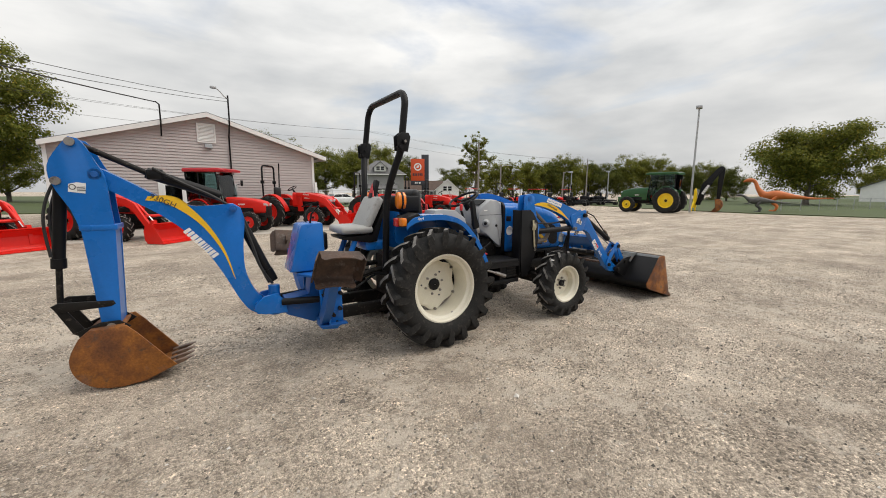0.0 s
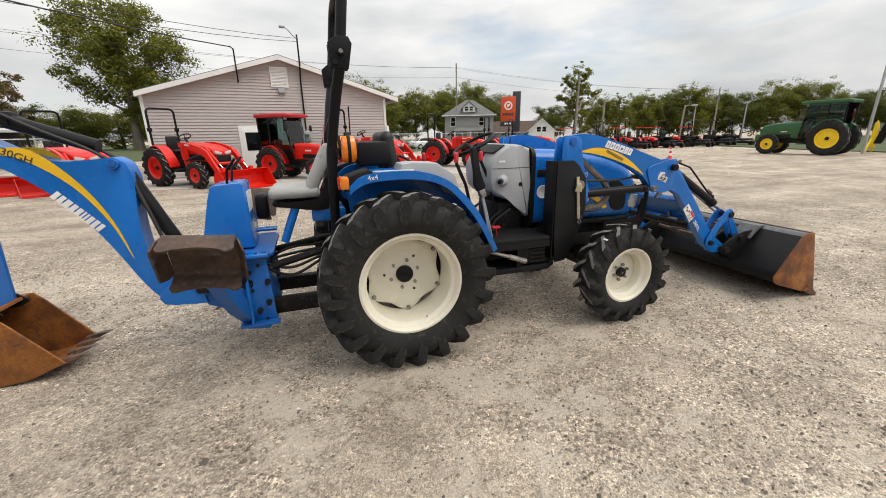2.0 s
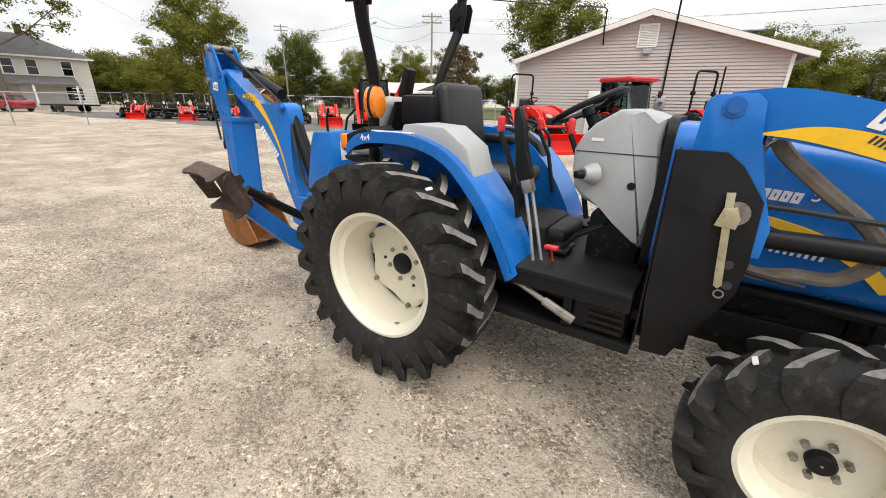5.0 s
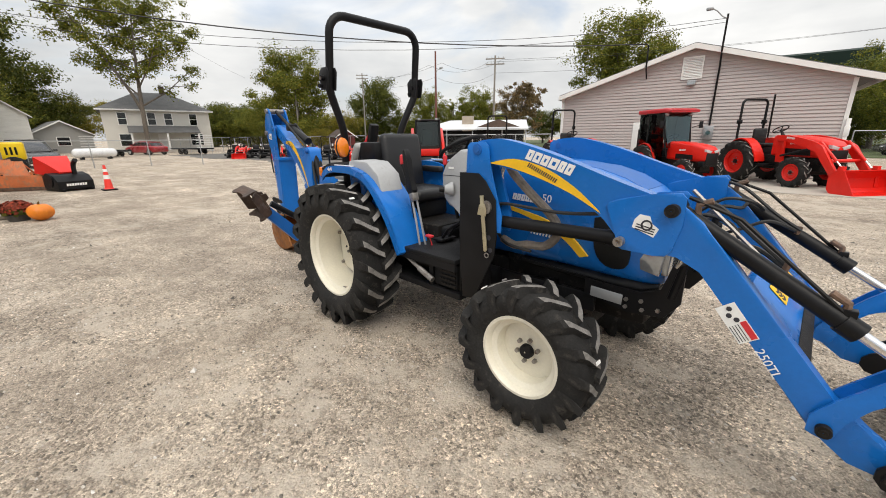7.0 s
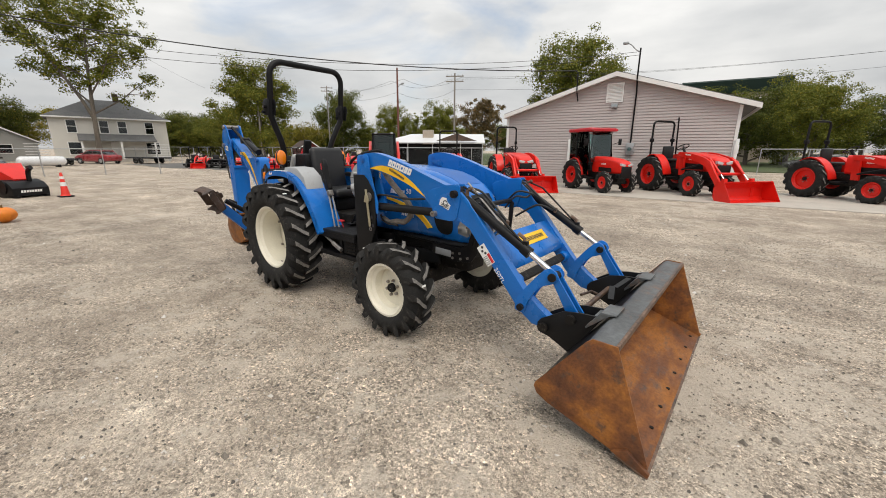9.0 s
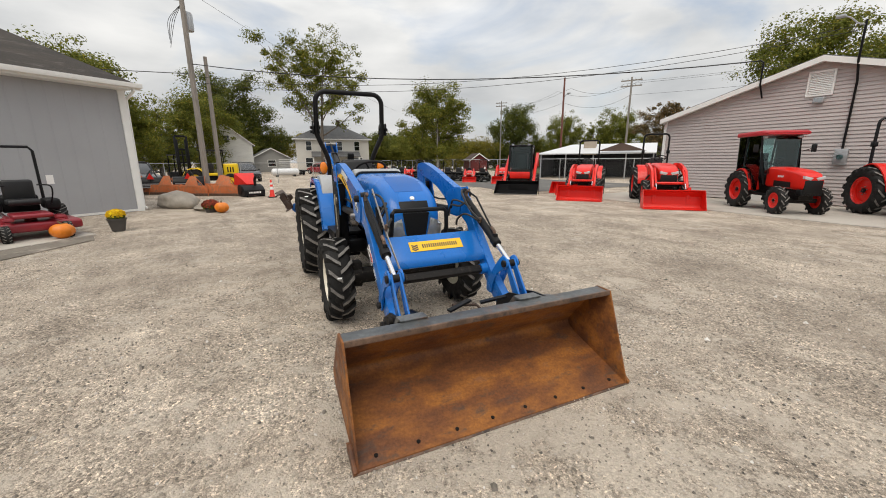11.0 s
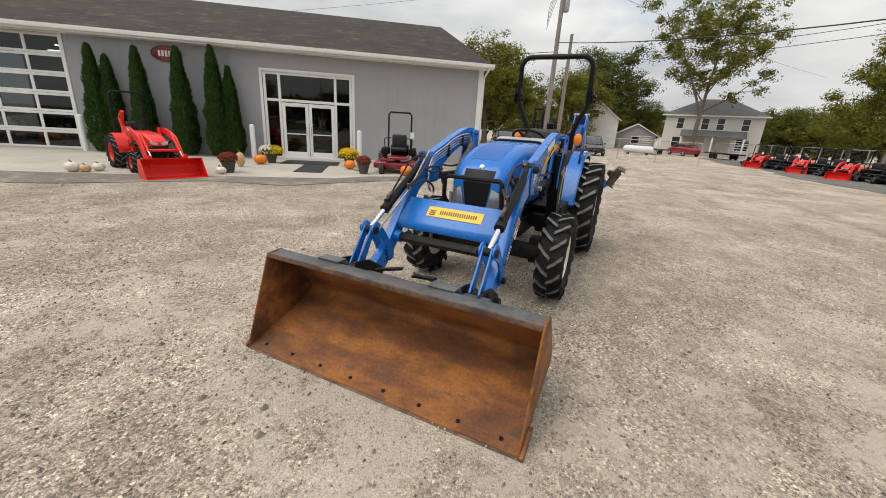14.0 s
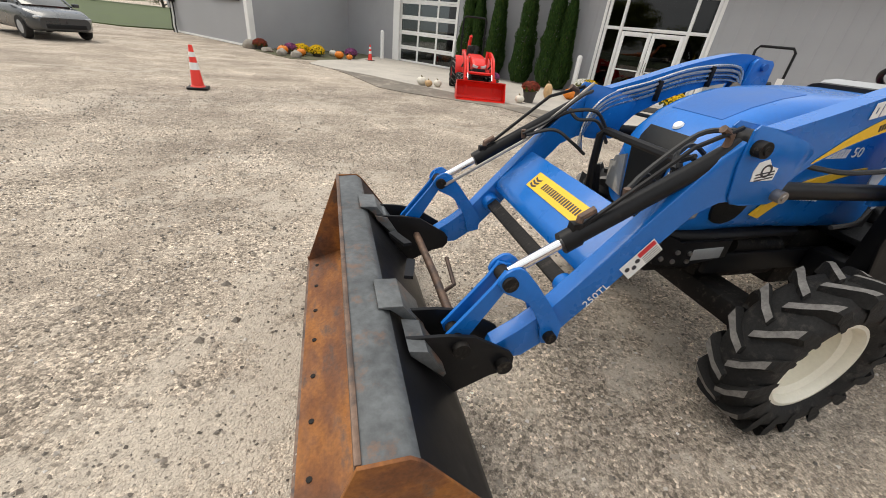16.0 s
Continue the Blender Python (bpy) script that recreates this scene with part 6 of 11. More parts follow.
    box(bm, -0.025, 0.025, -0.03, 0.03, -0.035, 0.03, 0.006, m=pose(0.698, -0.456, 1.185, 0, -18, 0))
    part("clevis", bm, STEEL, joy)
    for k in range(2):
        bm = B()
        tube(bm, [(0.692 + 0.022 * k, -0.47 + 0.03 * k, 1.16), (0.735 + 0.026 * k, -0.47 + 0.03 * k, 0.98), (0.772 + 0.035 * k, -0.47 + 0.03 * k, 0.79)], 0.009, 7)
        part("cable", bm, GALV, T)

    # ---- driver's seat ----
    bm = B()
    pillow(bm, 0.05, 0.52, -0.24, 0.24, 1.08, 1.19, 0.045)
    seat = part("seat", bm, VINYL, T, "black vinyl driver's seat")
    bm = B()
    pillow(bm, -0.05, 0.06, -0.235, 0.235, 1.14, 1.69, 0.05, pose(0.22, 0, 0.0, 0, -8, 0))
    part("backrest", bm, VINYL, seat)
    for s in (-1, 1):
        bm = B()
        pillow(bm, 0.0, 0.28, s * 0.30 - 0.03, s * 0.30 + 0.03, 1.30, 1.36, 0.02)
        part("armrest", bm, VINYL, seat)
    bm = B()
    box(bm, 0.0, 0.45, -0.20, 0.20, 0.92, 1.08, 0.03)
    part("seat_base", bm, BLACK_PLASTIC, T)
    bm = B()
    box(bm, -0.25, -0.005, -0.30, 0.30, 1.42, 1.60, 0.025)
    part("rear_box", bm, BLACK_PLASTIC, T, "black box behind the seat")

    # ---- roll bar ----
    post = lambda s: [(-0.46, s * 0.34, 0.80), (-0.44, s * 0.34, 1.45), (-0.42, s * 0.345, 1.62), (-0.40, s * 0.38, 1.76), (-0.37, s * 0.46, 1.94), (-0.345, s * 0.51, 2.06), (-0.335, s * 0.52, 2.16)]  # noqa: E731
    for s in (-1, 1):
        bm = B()
        tube(bm, arc(post(s), 3), 0.037, 10)
        part("roll_bar_post", bm, BLACK, T)
        bm = B()
        pts = [(2.06, -0.40), (2.20, -0.41), (2.24, -0.36), (2.24, -0.28), (2.20, -0.26), (2.05, -0.29)]
        prism(bm, [(x, z) for z, x in pts], min(s * 0.475, s * 0.49), max(s * 0.475, s * 0.49), 0.004)
        prism(bm, [(x, z) for z, x in pts], min(s * 0.555, s * 0.57), max(s * 0.555, s * 0.57), 0.004)
        cyl(bm, (-0.335, s * 0.46, 2.15), (-0.335, s * 0.60, 2.15), 0.024, None, 10)
        cyl(bm, (-0.375, s * 0.46, 2.09), (-0.375, s * 0.60, 2.09), 0.018, None, 10)
        hinge = part("roll_bar_hinge", bm, BLACK, T, "folding roll bar hinge")
        bm = B()
        cyl(bm, (-0.335, s * 0.60, 2.15), (-0.335, s * 0.607, 2.15), 0.014, None, 8)
        part("pin_head", bm, STEEL, hinge)
    r = 0.15
    lean = lambda z: -0.335 + 0.115 * (z - 2.13)  # noqa: E731
    hoop = [(-0.335, -0.51, 2.13), (lean(2.665 - r), -0.505, 2.665 - r)]
    hoop += [(lean(2.665 - r + r * math.sin(a)), -0.505 + r - r * math.cos(a), 2.665 - r + r * math.sin(a)) for a in [radians(k) for k in (15, 30, 45, 60, 75, 90)]]
    hoop += [(x, -y, z) for x, y, z in reversed(hoop)]
    bm = B()
    tube(bm, hoop, 0.036, 10)
    part("roll_bar", bm, BLACK, T, "black folding roll bar")
    bm = B()
    prism(bm, [(-0.52, 1.50), (-0.42, 1.78), (-0.38, 1.76), (-0.46, 1.46)], -0.05, 0.05, 0.01)
    part("slow_sign_bracket", bm, BLACK_PLASTIC, T)
    bm = B()
    prism(bm, [(-0.19, 0.0), (0.19, 0.0), (0.0, 0.32)], -0.003, 0.003, axis="x", m=pose(-0.50, 0.0, 1.42, 0, 8, 0))
    part("slow_sign", bm, RED_DECAL, T, "faded red triangular warning sign")

    backhoe(T)
    return T


def backhoe(T):
    # rear operator's seat
    bm = B()
    pillow(bm, -0.91, -0.54, -0.23, 0.23, 1.195, 1.28, 0.04)
    seat = part("backhoe_seat", bm, SEAT_GREY, T, "worn grey backhoe seat")
    bm = B()
    pillow(bm, -0.045, 0.045, -0.22, 0.22, -0.06, 0.36, 0.04, pose(-0.60, 0, 1.265, 0, 27, 0))
    part("backrest", bm, SEAT_GREY, seat)
    bm = B()
    prism(bm, [(-0.90, 1.17), (-0.54, 1.17), (-0.385, 1.56), (-0.365, 1.56), (-0.49, 1.10), (-0.58, 1.09), (-0.88, 1.14)], -0.20, 0.20, 0.01)
    part("seat_shell", bm, BLACK_PLASTIC, seat)
    bm = B()
    for yy in (-0.16, 0.16):
        tube(bm, [(-0.72, yy, 1.15), (-0.84, yy, 0.86)], 0.03, 8)
    box(bm, -0.62, -0.36, -0.18, 0.18, 1.0, 1.10, 0.02)
    part("seat_post", bm, BLUE, T)
    # control tower
    bm = B()
    prism(bm, [(-1.41, 0.84), (-1.39, 0.92), (-1.315, 1.22), (-1.29, 1.305), (-1.27, 1.318), (-1.09, 1.328), (-1.075, 1.31), (-1.06, 0.84)], -0.17, 0.17, 0.012)
    tower = part("control_tower", bm, BLUE, T, "blue backhoe control tower")
    for x in (-0.03, 0.09):
        bm = B()
        box(bm, -1.076, -1.066, x - 0.045, x + 0.045, 1.10, 1.25)
        part("warning_label", bm, WHITE_DECAL, tower)
    for x, yy in ((-1.22, -0.09), (-1.22, 0.09)):
        bm = B()
        tube(bm, [(x + 0.03, yy, 1.29), (x + 0.05, yy * 1.2, 1.42), (x + 0.12, yy * 1.6, 1.50)], 0.010, 6)
        lev = part("lever", bm, BLACK, T)
    bm = B()
    pillow(bm, -1.05, -0.95, 0.10, 0.30, 1.0, 1.20, 0.03)
    part("arm_box", bm, BLACK_PLASTIC, T)
    # frame: a flanged top plate, two bolted side plates and a narrow body
    bm = B()
    prism(bm, [(-1.34, -0.20), (-1.24, -0.36), (-0.96, -0.38), (-0.92, -0.30), (-0.92, 0.30), (-0.96, 0.38), (-1.24, 0.36), (-1.34, 0.20)], 0.80, 0.825, 0.004, axis="z")
    frame_ob = part("backhoe_frame", bm, BLUE_DUSTY, T, "dusty blue backhoe mainframe")
    bm = B()
    prism(bm, [(-1.46, 0.40), (-1.46, 0.56), (-1.22, 0.58), (-1.20, 0.80), (-1.02, 0.80), (-0.95, 0.40), (-1.02, 0.28), (-1.20, 0.28)], -0.11, 0.11, 0.01)
    part("frame_body", bm, BLUE_DUSTY, frame_ob)
    for s in (-1, 1):
        bm = B()
        prism(bm, [(-1.17, 0.26), (-1.19, 0.80), (-0.97, 0.80), (-0.95, 0.30), (-1.02, 0.24)], min(s * 0.335, s * 0.355), max(s * 0.335, s * 0.355), 0.004)
        part("side_plate", bm, BLUE, frame_ob)
        for x, z in ((-1.09, 0.70), (-1.09, 0.56), (-1.02, 0.32), (-1.12, 0.32), (-1.03, 0.75)):
            bm = B()
            cyl(bm, (x, s * 0.355, z), (x, s * 0.365, z), 0.014, 0.013, 6)
            part("bolt", bm, GREASE, frame_ob)
        bm = B()
        box(bm, -1.18, -0.96, min(s * 0.15, s * 0.334), max(s * 0.15, s * 0.334), 0.26, 0.34, 0.01)
        part("frame_tube", bm, BLUE_DUSTY, frame_ob)
        bm = B()
        box(bm, -1.16, -0.94, min(s * 0.37, s * 0.48), max(s * 0.37, s * 0.48), 0.84, 0.86, 0.004)
        fl = part("flange", bm, BLUE, frame_ob)
        for k in range(4):
            bm = B()
            cyl(bm, (-1.13 + 0.055 * k, s * 0.425, 0.859), (-1.13 + 0.055 * k, s * 0.425, 0.862), 0.012, None, 8)
            part("hole", bm, GREASE, fl)
        bm = B()
        box(bm, -1.20, -0.93, min(s * 0.355, s * 0.43), max(s * 0.355, s * 0.43), 0.30, 0.318, 0.004)
        part("foot_plate", bm, BLUE_DUSTY, frame_ob)
        bm = B()
        box(bm, -1.12, -1.10, min(s * 0.355, s * 0.43), max(s * 0.355, s * 0.43), 0.318, 0.80, 0.004)
        part("rib", bm, BLUE, frame_ob)
        for z, x in ((0.46, -0.99), (0.62, -0.98), (0.40, -1.06)):
            bm = B()
            cyl(bm, (x, s * 0.355, z), (x, s * 0.40, z), 0.022, 0.018, 8)
            part("fitting", bm, GREASE, frame_ob)
    bm = B()
    for yy in (-0.25, 0.25):
        box(bm, -1.0, 0.1, yy - 0.04, yy + 0.04, 0.32, 0.44, 0.01)
        tube(bm, [(-0.95, yy, 0.70), (-0.55, yy * 0.8, 0.78), (-0.30, yy * 0.7, 0.80)], 0.03, 8)
    part("subframe_rail", bm, GREASE, T)
    bm = B()
    for k in range(5):
        yy = -0.16 + 0.08 * k
        bm = B()
        tube(bm, arc([(-1.0, yy, 0.66), (-0.80, yy * 1.3, 0.60 + 0.03 * k), (-0.50, yy, 0.72), (-0.30, yy, 0.66)], 5), 0.013, 6)
        part("hose", bm, HOSE, T)
    # swing post
    bm = B()
    for a, b in ((-0.13, -0.10), (0.10, 0.13)):
        prism(bm, [(-1.45, 0.425), (-1.47, 0.55), (-1.54, 0.64), (-1.66, 0.62), (-1.745, 0.55), (-1.755, 0.50), (-1.73, 0.455), (-1.66, 0.44)], a, b, 0.006)
    cyl(bm, (-1.55, 0, 0.40), (-1.55, 0, 0.70), 0.055, None, 14)
    swing = part("swing_post", bm, BLUE, T)
    bm = B()
    for yy in (-0.16, 0.16):
        cyl(bm, (-1.15, yy * 1.3, 0.54), (-1.50, yy * 0.7, 0.54), 0.035, None, 12)
    part("swing_cylinder", bm, BLACK, T)
    # boom, dipper and bucket, swung slightly off the tractor's line
    fixed = set(T.children)
    up = curve2([(-2.80, 1.83), (-2.62, 1.72), (-2.40, 1.585), (-2.20, 1.515), (-2.02, 1.515), (-1.86, 1.53)], 4)
    front = curve2([(-1.80, 1.49), (-1.775, 1.36), (-1.80, 1.10), (-1.79, 0.86), (-1.715, 0.66), (-1.62, 0.56)], 4)
    back = curve2([(-1.60, 0.50), (-1.66, 0.44), (-1.76, 0.46), (-1.86, 0.60), (-1.98, 0.86), (-2.10, 1.08), (-2.26, 1.29), (-2.44, 1.45), (-2.64, 1.58), (-2.86, 1.72)], 4)
    bm = B()
    prism(bm, up + front + back + [(-2.87, 1.80)], -0.075, 0.075, 0.008)
    boom = part("boom", bm, BLUE, T, "blue curved backhoe boom")
    for s in (-1, 1):
        yo = s * 0.0755
        band = curve2([(-2.52, 1.565), (-2.36, 1.53), (-2.14, 1.35), (-1.98, 1.09), (-1.90, 0.84)], 5) + curve2([(-1.885, 0.80), (-1.955, 1.09), (-2.09, 1.36), (-2.30, 1.585), (-2.50, 1.60)], 5)
        bm = B()
        prism(bm, band, min(yo, yo + s * 0.002), max(yo, yo + s * 0.002))
        part("decal", bm, YELLOW, boom, "yellow swoosh decal", None)
        right = s < 0
        lettering("marking", "930GH", 0.068, side(-2.395, s * 0.079, 1.558, -27 if right else 27, right), DARK_DECAL, boom, "dark lettering on the yellow band")
        bars("maker_mark", [0.030, 0.028, 0.036, 0.030, 0.028, 0.013, 0.013, 0.028, 0.028, 0.028], 0.062, side(-2.14, s * 0.078, 1.17, -50 if right else 50, right), WHITE_DECAL, boom, 0.14, "white maker name drawn as plain bars", 0.1)
        for x, z, r in ((-1.862, 1.482, 0.032), (-1.69, 0.515, 0.045), (-2.82, 1.775, 0.045)):
            bm = B()
            o = 0.105 if z < 1.7 else 0.125
            lathe(bm, [(0.002, s * (o + 0.007)), (r * 0.5, s * (o + 0.007)), (r * 0.55, s * o), (r, s * o), (r, s * 0.07)], (x, 0, z), "y", 14)
            part("pin", bm, BLUE_DUSTY, boom)
    # boom cylinder, and the crowd cylinder above the boom
    bm = B()
    cyl(bm, (-1.84, 0, 1.44), (-1.60, 0.0, 0.86), 0.048, None, 14)
    cyl(bm, (-1.60, 0, 0.86), (-1.55, 0.0, 0.74), 0.055, None, 14)
    part("boom_cylinder", bm, BLACK, T, "black boom cylinder")
    for yy in (-0.05, 0.05):
        bm = B()
        tube(bm, arc([(-1.80, yy, 1.40), (-1.72, yy * 1.5, 1.12), (-1.66, yy * 1.6, 0.90), (-1.56, yy, 0.72)], 5), 0.014, 6)
        part("hose", bm, HOSE, T)
    bm = B()
    cyl(bm, (-2.50, 0, 1.80), (-1.96, 0.0, 1.60), 0.048, None, 14)
    box(bm, -2.50, -2.38, -0.06, 0.06, 1.74, 1.83, 0.015)
    crowd = part("crowd_cylinder", bm, BLACK, T, "black crowd cylinder")
    bm = B()
    cyl(bm, (-2.93, 0, 2.02), (-2.50, 0.0, 1.80), 0.024, None, 10)
    part("rod", bm, GREASE, crowd)
    for yy in (-0.06, 0.06):
        bm = B()
        tube(bm, arc([(-2.45, yy, 1.84), (-2.25, yy, 1.72), (-2.02, yy, 1.60), (-1.88, yy, 1.50)], 5), 0.012, 6)
        part("hose", bm, HOSE, T)
    # dipper
    bm = B()
    pts = curve2([(-2.90, 2.05), (-2.855, 1.99), (-2.80, 1.86), (-2.755, 1.75), (-2.745, 1.55)], 3) + [(-2.73, 1.34), (-2.765, 0.54), (-2.80, 0.49), (-2.86, 0.49), (-2.895, 0.54)] + [(-2.94, 1.33)] + curve2([(-2.99, 1.50), (-3.08, 1.70), (-3.09, 1.84), (-3.02, 1.97), (-2.95, 2.06)], 3)
    for a, b in ((-0.125, -0.105), (0.105, 0.125)):
        prism(bm, pts, a, b, 0.004)
    prism(bm, [(-2.94, 1.36), (-2.735, 1.36), (-2.77, 0.52), (-2.885, 0.52)], -0.104, 0.104)
    prism(bm, [(-3.07, 1.82), (-2.98, 1.98), (-2.99, 1.99), (-3.09, 1.83)], -0.105, 0.105)
    dip = part("dipper", bm, BLUE, T, "blue backhoe dipper arm")
    bm = B()
    box(bm, -2.955, -2.715, -0.13, 0.13, 1.325, 1.37, 0.006)
    part("weld_band", bm, BLUE, dip)
    for x, z in ((-2.94, 2.02), (-3.05, 1.72), (-2.83, 0.515)):
        bm = B()
        cyl(bm, (x, -0.15, z), (x, 0.15, z), 0.032, None, 14)
        part("pin", bm, STEEL, dip)
    for s in (-1, 1):
        bm = B()
        prism(bm, [(-0.06, -0.03), (0.04, -0.05), (0.05, 0.0), (0.055, 0.03), (0.0, 0.04), (-0.05, 0.03)], -0.001, 0.0015, axis="z", m=side(-2.93, s * 0.126, 1.67, 3, s < 0))
        st = part("dealer_sticker", bm, WHITE_DECAL, dip, "white dealer sticker")
        bm = B()
        lathe(bm, [(0.016, 0.002), (0.022, 0.002), (0.022, 0.003), (0.016, 0.003), (0.016, 0.002)], (-0.03, 0.005, 0), "z", 12)
        for k in range(3):
            box(bm, -0.005, 0.045, -0.03 + 0.014 * k, -0.024 + 0.014 * k, 0.0015, 0.003)
        bm.transform(side(-2.93, s * 0.126, 1.67, 3, s < 0))
        part("print", bm, DARK_DECAL, st)
    bm = B()
    cyl(bm, (-3.06, 0, 1.70), (-3.13, 0, 1.10), 0.043, None, 14)
    cyl(bm, (-3.13, 0, 1.10), (-3.137, 0, 1.02), 0.05, None, 14)
    bc = part("bucket_cylinder", bm, BLACK, T, "black bucket cylinder")
    bm = B()
    cyl(bm, (-3.135, 0, 1.05), (-3.16, 0, 0.72), 0.022, None, 10)
    part("rod", bm, GREASE, bc)
    for yy in (-0.07, 0.07):
        bm = B()
        tube(bm, arc([(-3.0, yy, 1.85), (-3.12, yy, 1.62), (-3.17, yy, 1.40), (-3.16, yy * 0.8, 1.12)], 5), 0.012, 6)
        part("hose", bm, HOSE, T)
        bm = B()
        prism(bm, [(-3.19, 0.73), (-3.14, 0.755), (-2.80, 0.735), (-2.785, 0.705), (-2.82, 0.685), (-3.15, 0.675)], yy * 1.7 - 0.01, yy * 1.7 + 0.01, 0.004)
        part("link", bm, GREASE, T)
        bm = B()
        prism(bm, [(-3.185, 0.72), (-3.125, 0.72), (-2.99, 0.48), (-3.03, 0.45), (-3.08, 0.48)], yy * 1.4 - 0.012, yy * 1.4 + 0.012, 0.004)
        part("link", bm, GREASE, T)
    # digging bucket
    prof_o = [(-2.42, 0.10), (-2.62, 0.02)] + curve2([(-2.78, 0.0), (-2.95, 0.03), (-3.07, 0.14), (-3.10, 0.30), (-3.03, 0.46)], 3) + [(-2.96, 0.52), (-2.74, 0.53)]
    prof_i = [(-2.74, 0.51), (-2.95, 0.50)] + curve2([(-3.01, 0.44), (-3.075, 0.30), (-3.05, 0.155), (-2.94, 0.05), (-2.78, 0.02)], 3) + [(-2.62, 0.04), (-2.42, 0.118)]
    bm = B()
    prism(bm, prof_o + prof_i, -0.205, 0.205)
    bk = part("digging_bucket", bm, RUST, T, "rusty toothed digging bucket resting on the gravel", None)
    for s in (-1, 1):
        bm = B()
        prism(bm, [(-2.40, 0.112), (-2.62, 0.018)] + curve2([(-2.78, 0.0), (-2.95, 0.03), (-3.07, 0.14), (-3.10, 0.30), (-3.03, 0.46)], 3) + [(-2.96, 0.52), (-2.72, 0.53), (-2.66, 0.46)], min(s * 0.205, s * 0.220), max(s * 0.205, s * 0.220), 0.003)
        part("side_plate", bm, RUST, bk)
        bm = B()
        prism(bm, [(-3.05, 0.50), (-2.90, 0.56), (-2.77, 0.56), (-2.70, 0.50), (-2.76, 0.46), (-3.03, 0.43)], min(s * 0.13, s * 0.145), max(s * 0.13, s * 0.145), 0.004)
        part("ear", bm, GREASE, bk)
    for k in range(4):
        y = -0.18 + 0.12 * k
        bm = B()
        prism(bm, [(-2.46, 0.085), (-2.46, 0.125), (-2.36, 0.145), (-2.27, 0.155), (-2.36, 0.115)], y - 0.022, y + 0.022, 0.004)
        part("tooth", bm, RUST_WORN, bk)
    swung = pose(-1.70, 0.052, 0, 0, 0, -2.2) @ pose(1.70, 0, 0)
    for ob in T.children:
        if ob not in fixed:
            ob.matrix_basis = swung
    # stabilisers, folded up
    for s in (-1, 1):
        bm = B()
        a, b = Vector((-1.14, s * 0.30, 0.34)), Vector((-1.20, s * 0.90, 0.90))
        loft(bm, [[p + Vector((dx, 0, 0)) + n for dx, n in ((-0.04, nn), (0.04, nn), (0.04, -nn), (-0.04, -nn))] for p, nn in ((a, Vector((0, -s * 0.03, 0.05))), (a.lerp(b, 0.5) + Vector((0, 0, -0.04)), Vector((0, -s * 0.03, 0.055))), (b, Vector((0, -s * 0.03, 0.045))))])
        leg = part("stabiliser_leg", bm, BLUE_DUSTY, T, "blue folded stabiliser leg")
        bm = B()
        cyl(bm, (-1.12, s * 0.32, 0.60), (-1.19, s * 0.84, 0.97), 0.032, None, 12)
        cyl(bm, (-1.12, s * 0.32, 0.60), (-1.125, s * 0.36, 0.63), 0.045, None, 12)
        part("stabiliser_cylinder", bm, BLACK, T)
        m = pose(-1.19, s * 0.985, 1.02, s * 62, 5, 0) @ Matrix.Scale(0.90, 4)
        bm = B()
        outer = curve2([(-0.17, -0.072), (-0.165, 0.0), (-0.14, 0.032), (0.0, 0.042), (0.14, 0.032), (0.165, 0.0), (0.17, -0.072)], 3)
        inner = curve2([(0.155, -0.072), (0.150, -0.01), (0.125, 0.016), (0.0, 0.026), (-0.125, 0.016), (-0.150, -0.01), (-0.155, -0.072)], 3)
        prism(bm, outer + inner, -0.19, 0.19, 0.002, axis="x", m=m)
        pad = part("stabiliser_pad", bm, RUST_DARK, leg, "rusty dished stabiliser pad")
        for x in (-0.07, 0.05):
            bm = B()
            prism(bm, [(-0.06, 0.03), (0.06, 0.03), (0.03, 0.12), (-0.03, 0.12)], x, x + 0.02, axis="x", m=m)
            part("pad_lug", bm, RUST_DARK, T)
        # bent flanges with hollowed edges, and flared ends
        for a, b in ((-0.172, -0.157), (0.157, 0.172)):
            bm = B()
            prism(bm, curve2([(-0.19, -0.068), (-0.195, -0.105), (-0.165, -0.130), (-0.11, -0.112), (0.0, -0.096), (0.11, -0.110), (0.155, -0.132), (0.19, -0.105), (0.19, -0.068)], 3), a, b, axis="y", m=m)
            part("flange", bm, RUST_DARK, pad)
        for e in (-1, 1):
            bm = B()
            loft(bm, [[m @ Vector((e * (x + dx), y, z)) for dx, (x, y, z) in zip((0.0, 0.0, 0.012, 0.012), ((0.185 + k, -h, w), (0.185 + k, h, w), (0.185 + k, h, w), (0.185 + k, -h, w)))] for k, h, w in ((0.0, 0.150, 0.010), (0.02, 0.155, -0.03), (0.045, 0.125, -0.085))])
            part("flared_end", bm, RUST_DARK, pad)


blue_tractor()


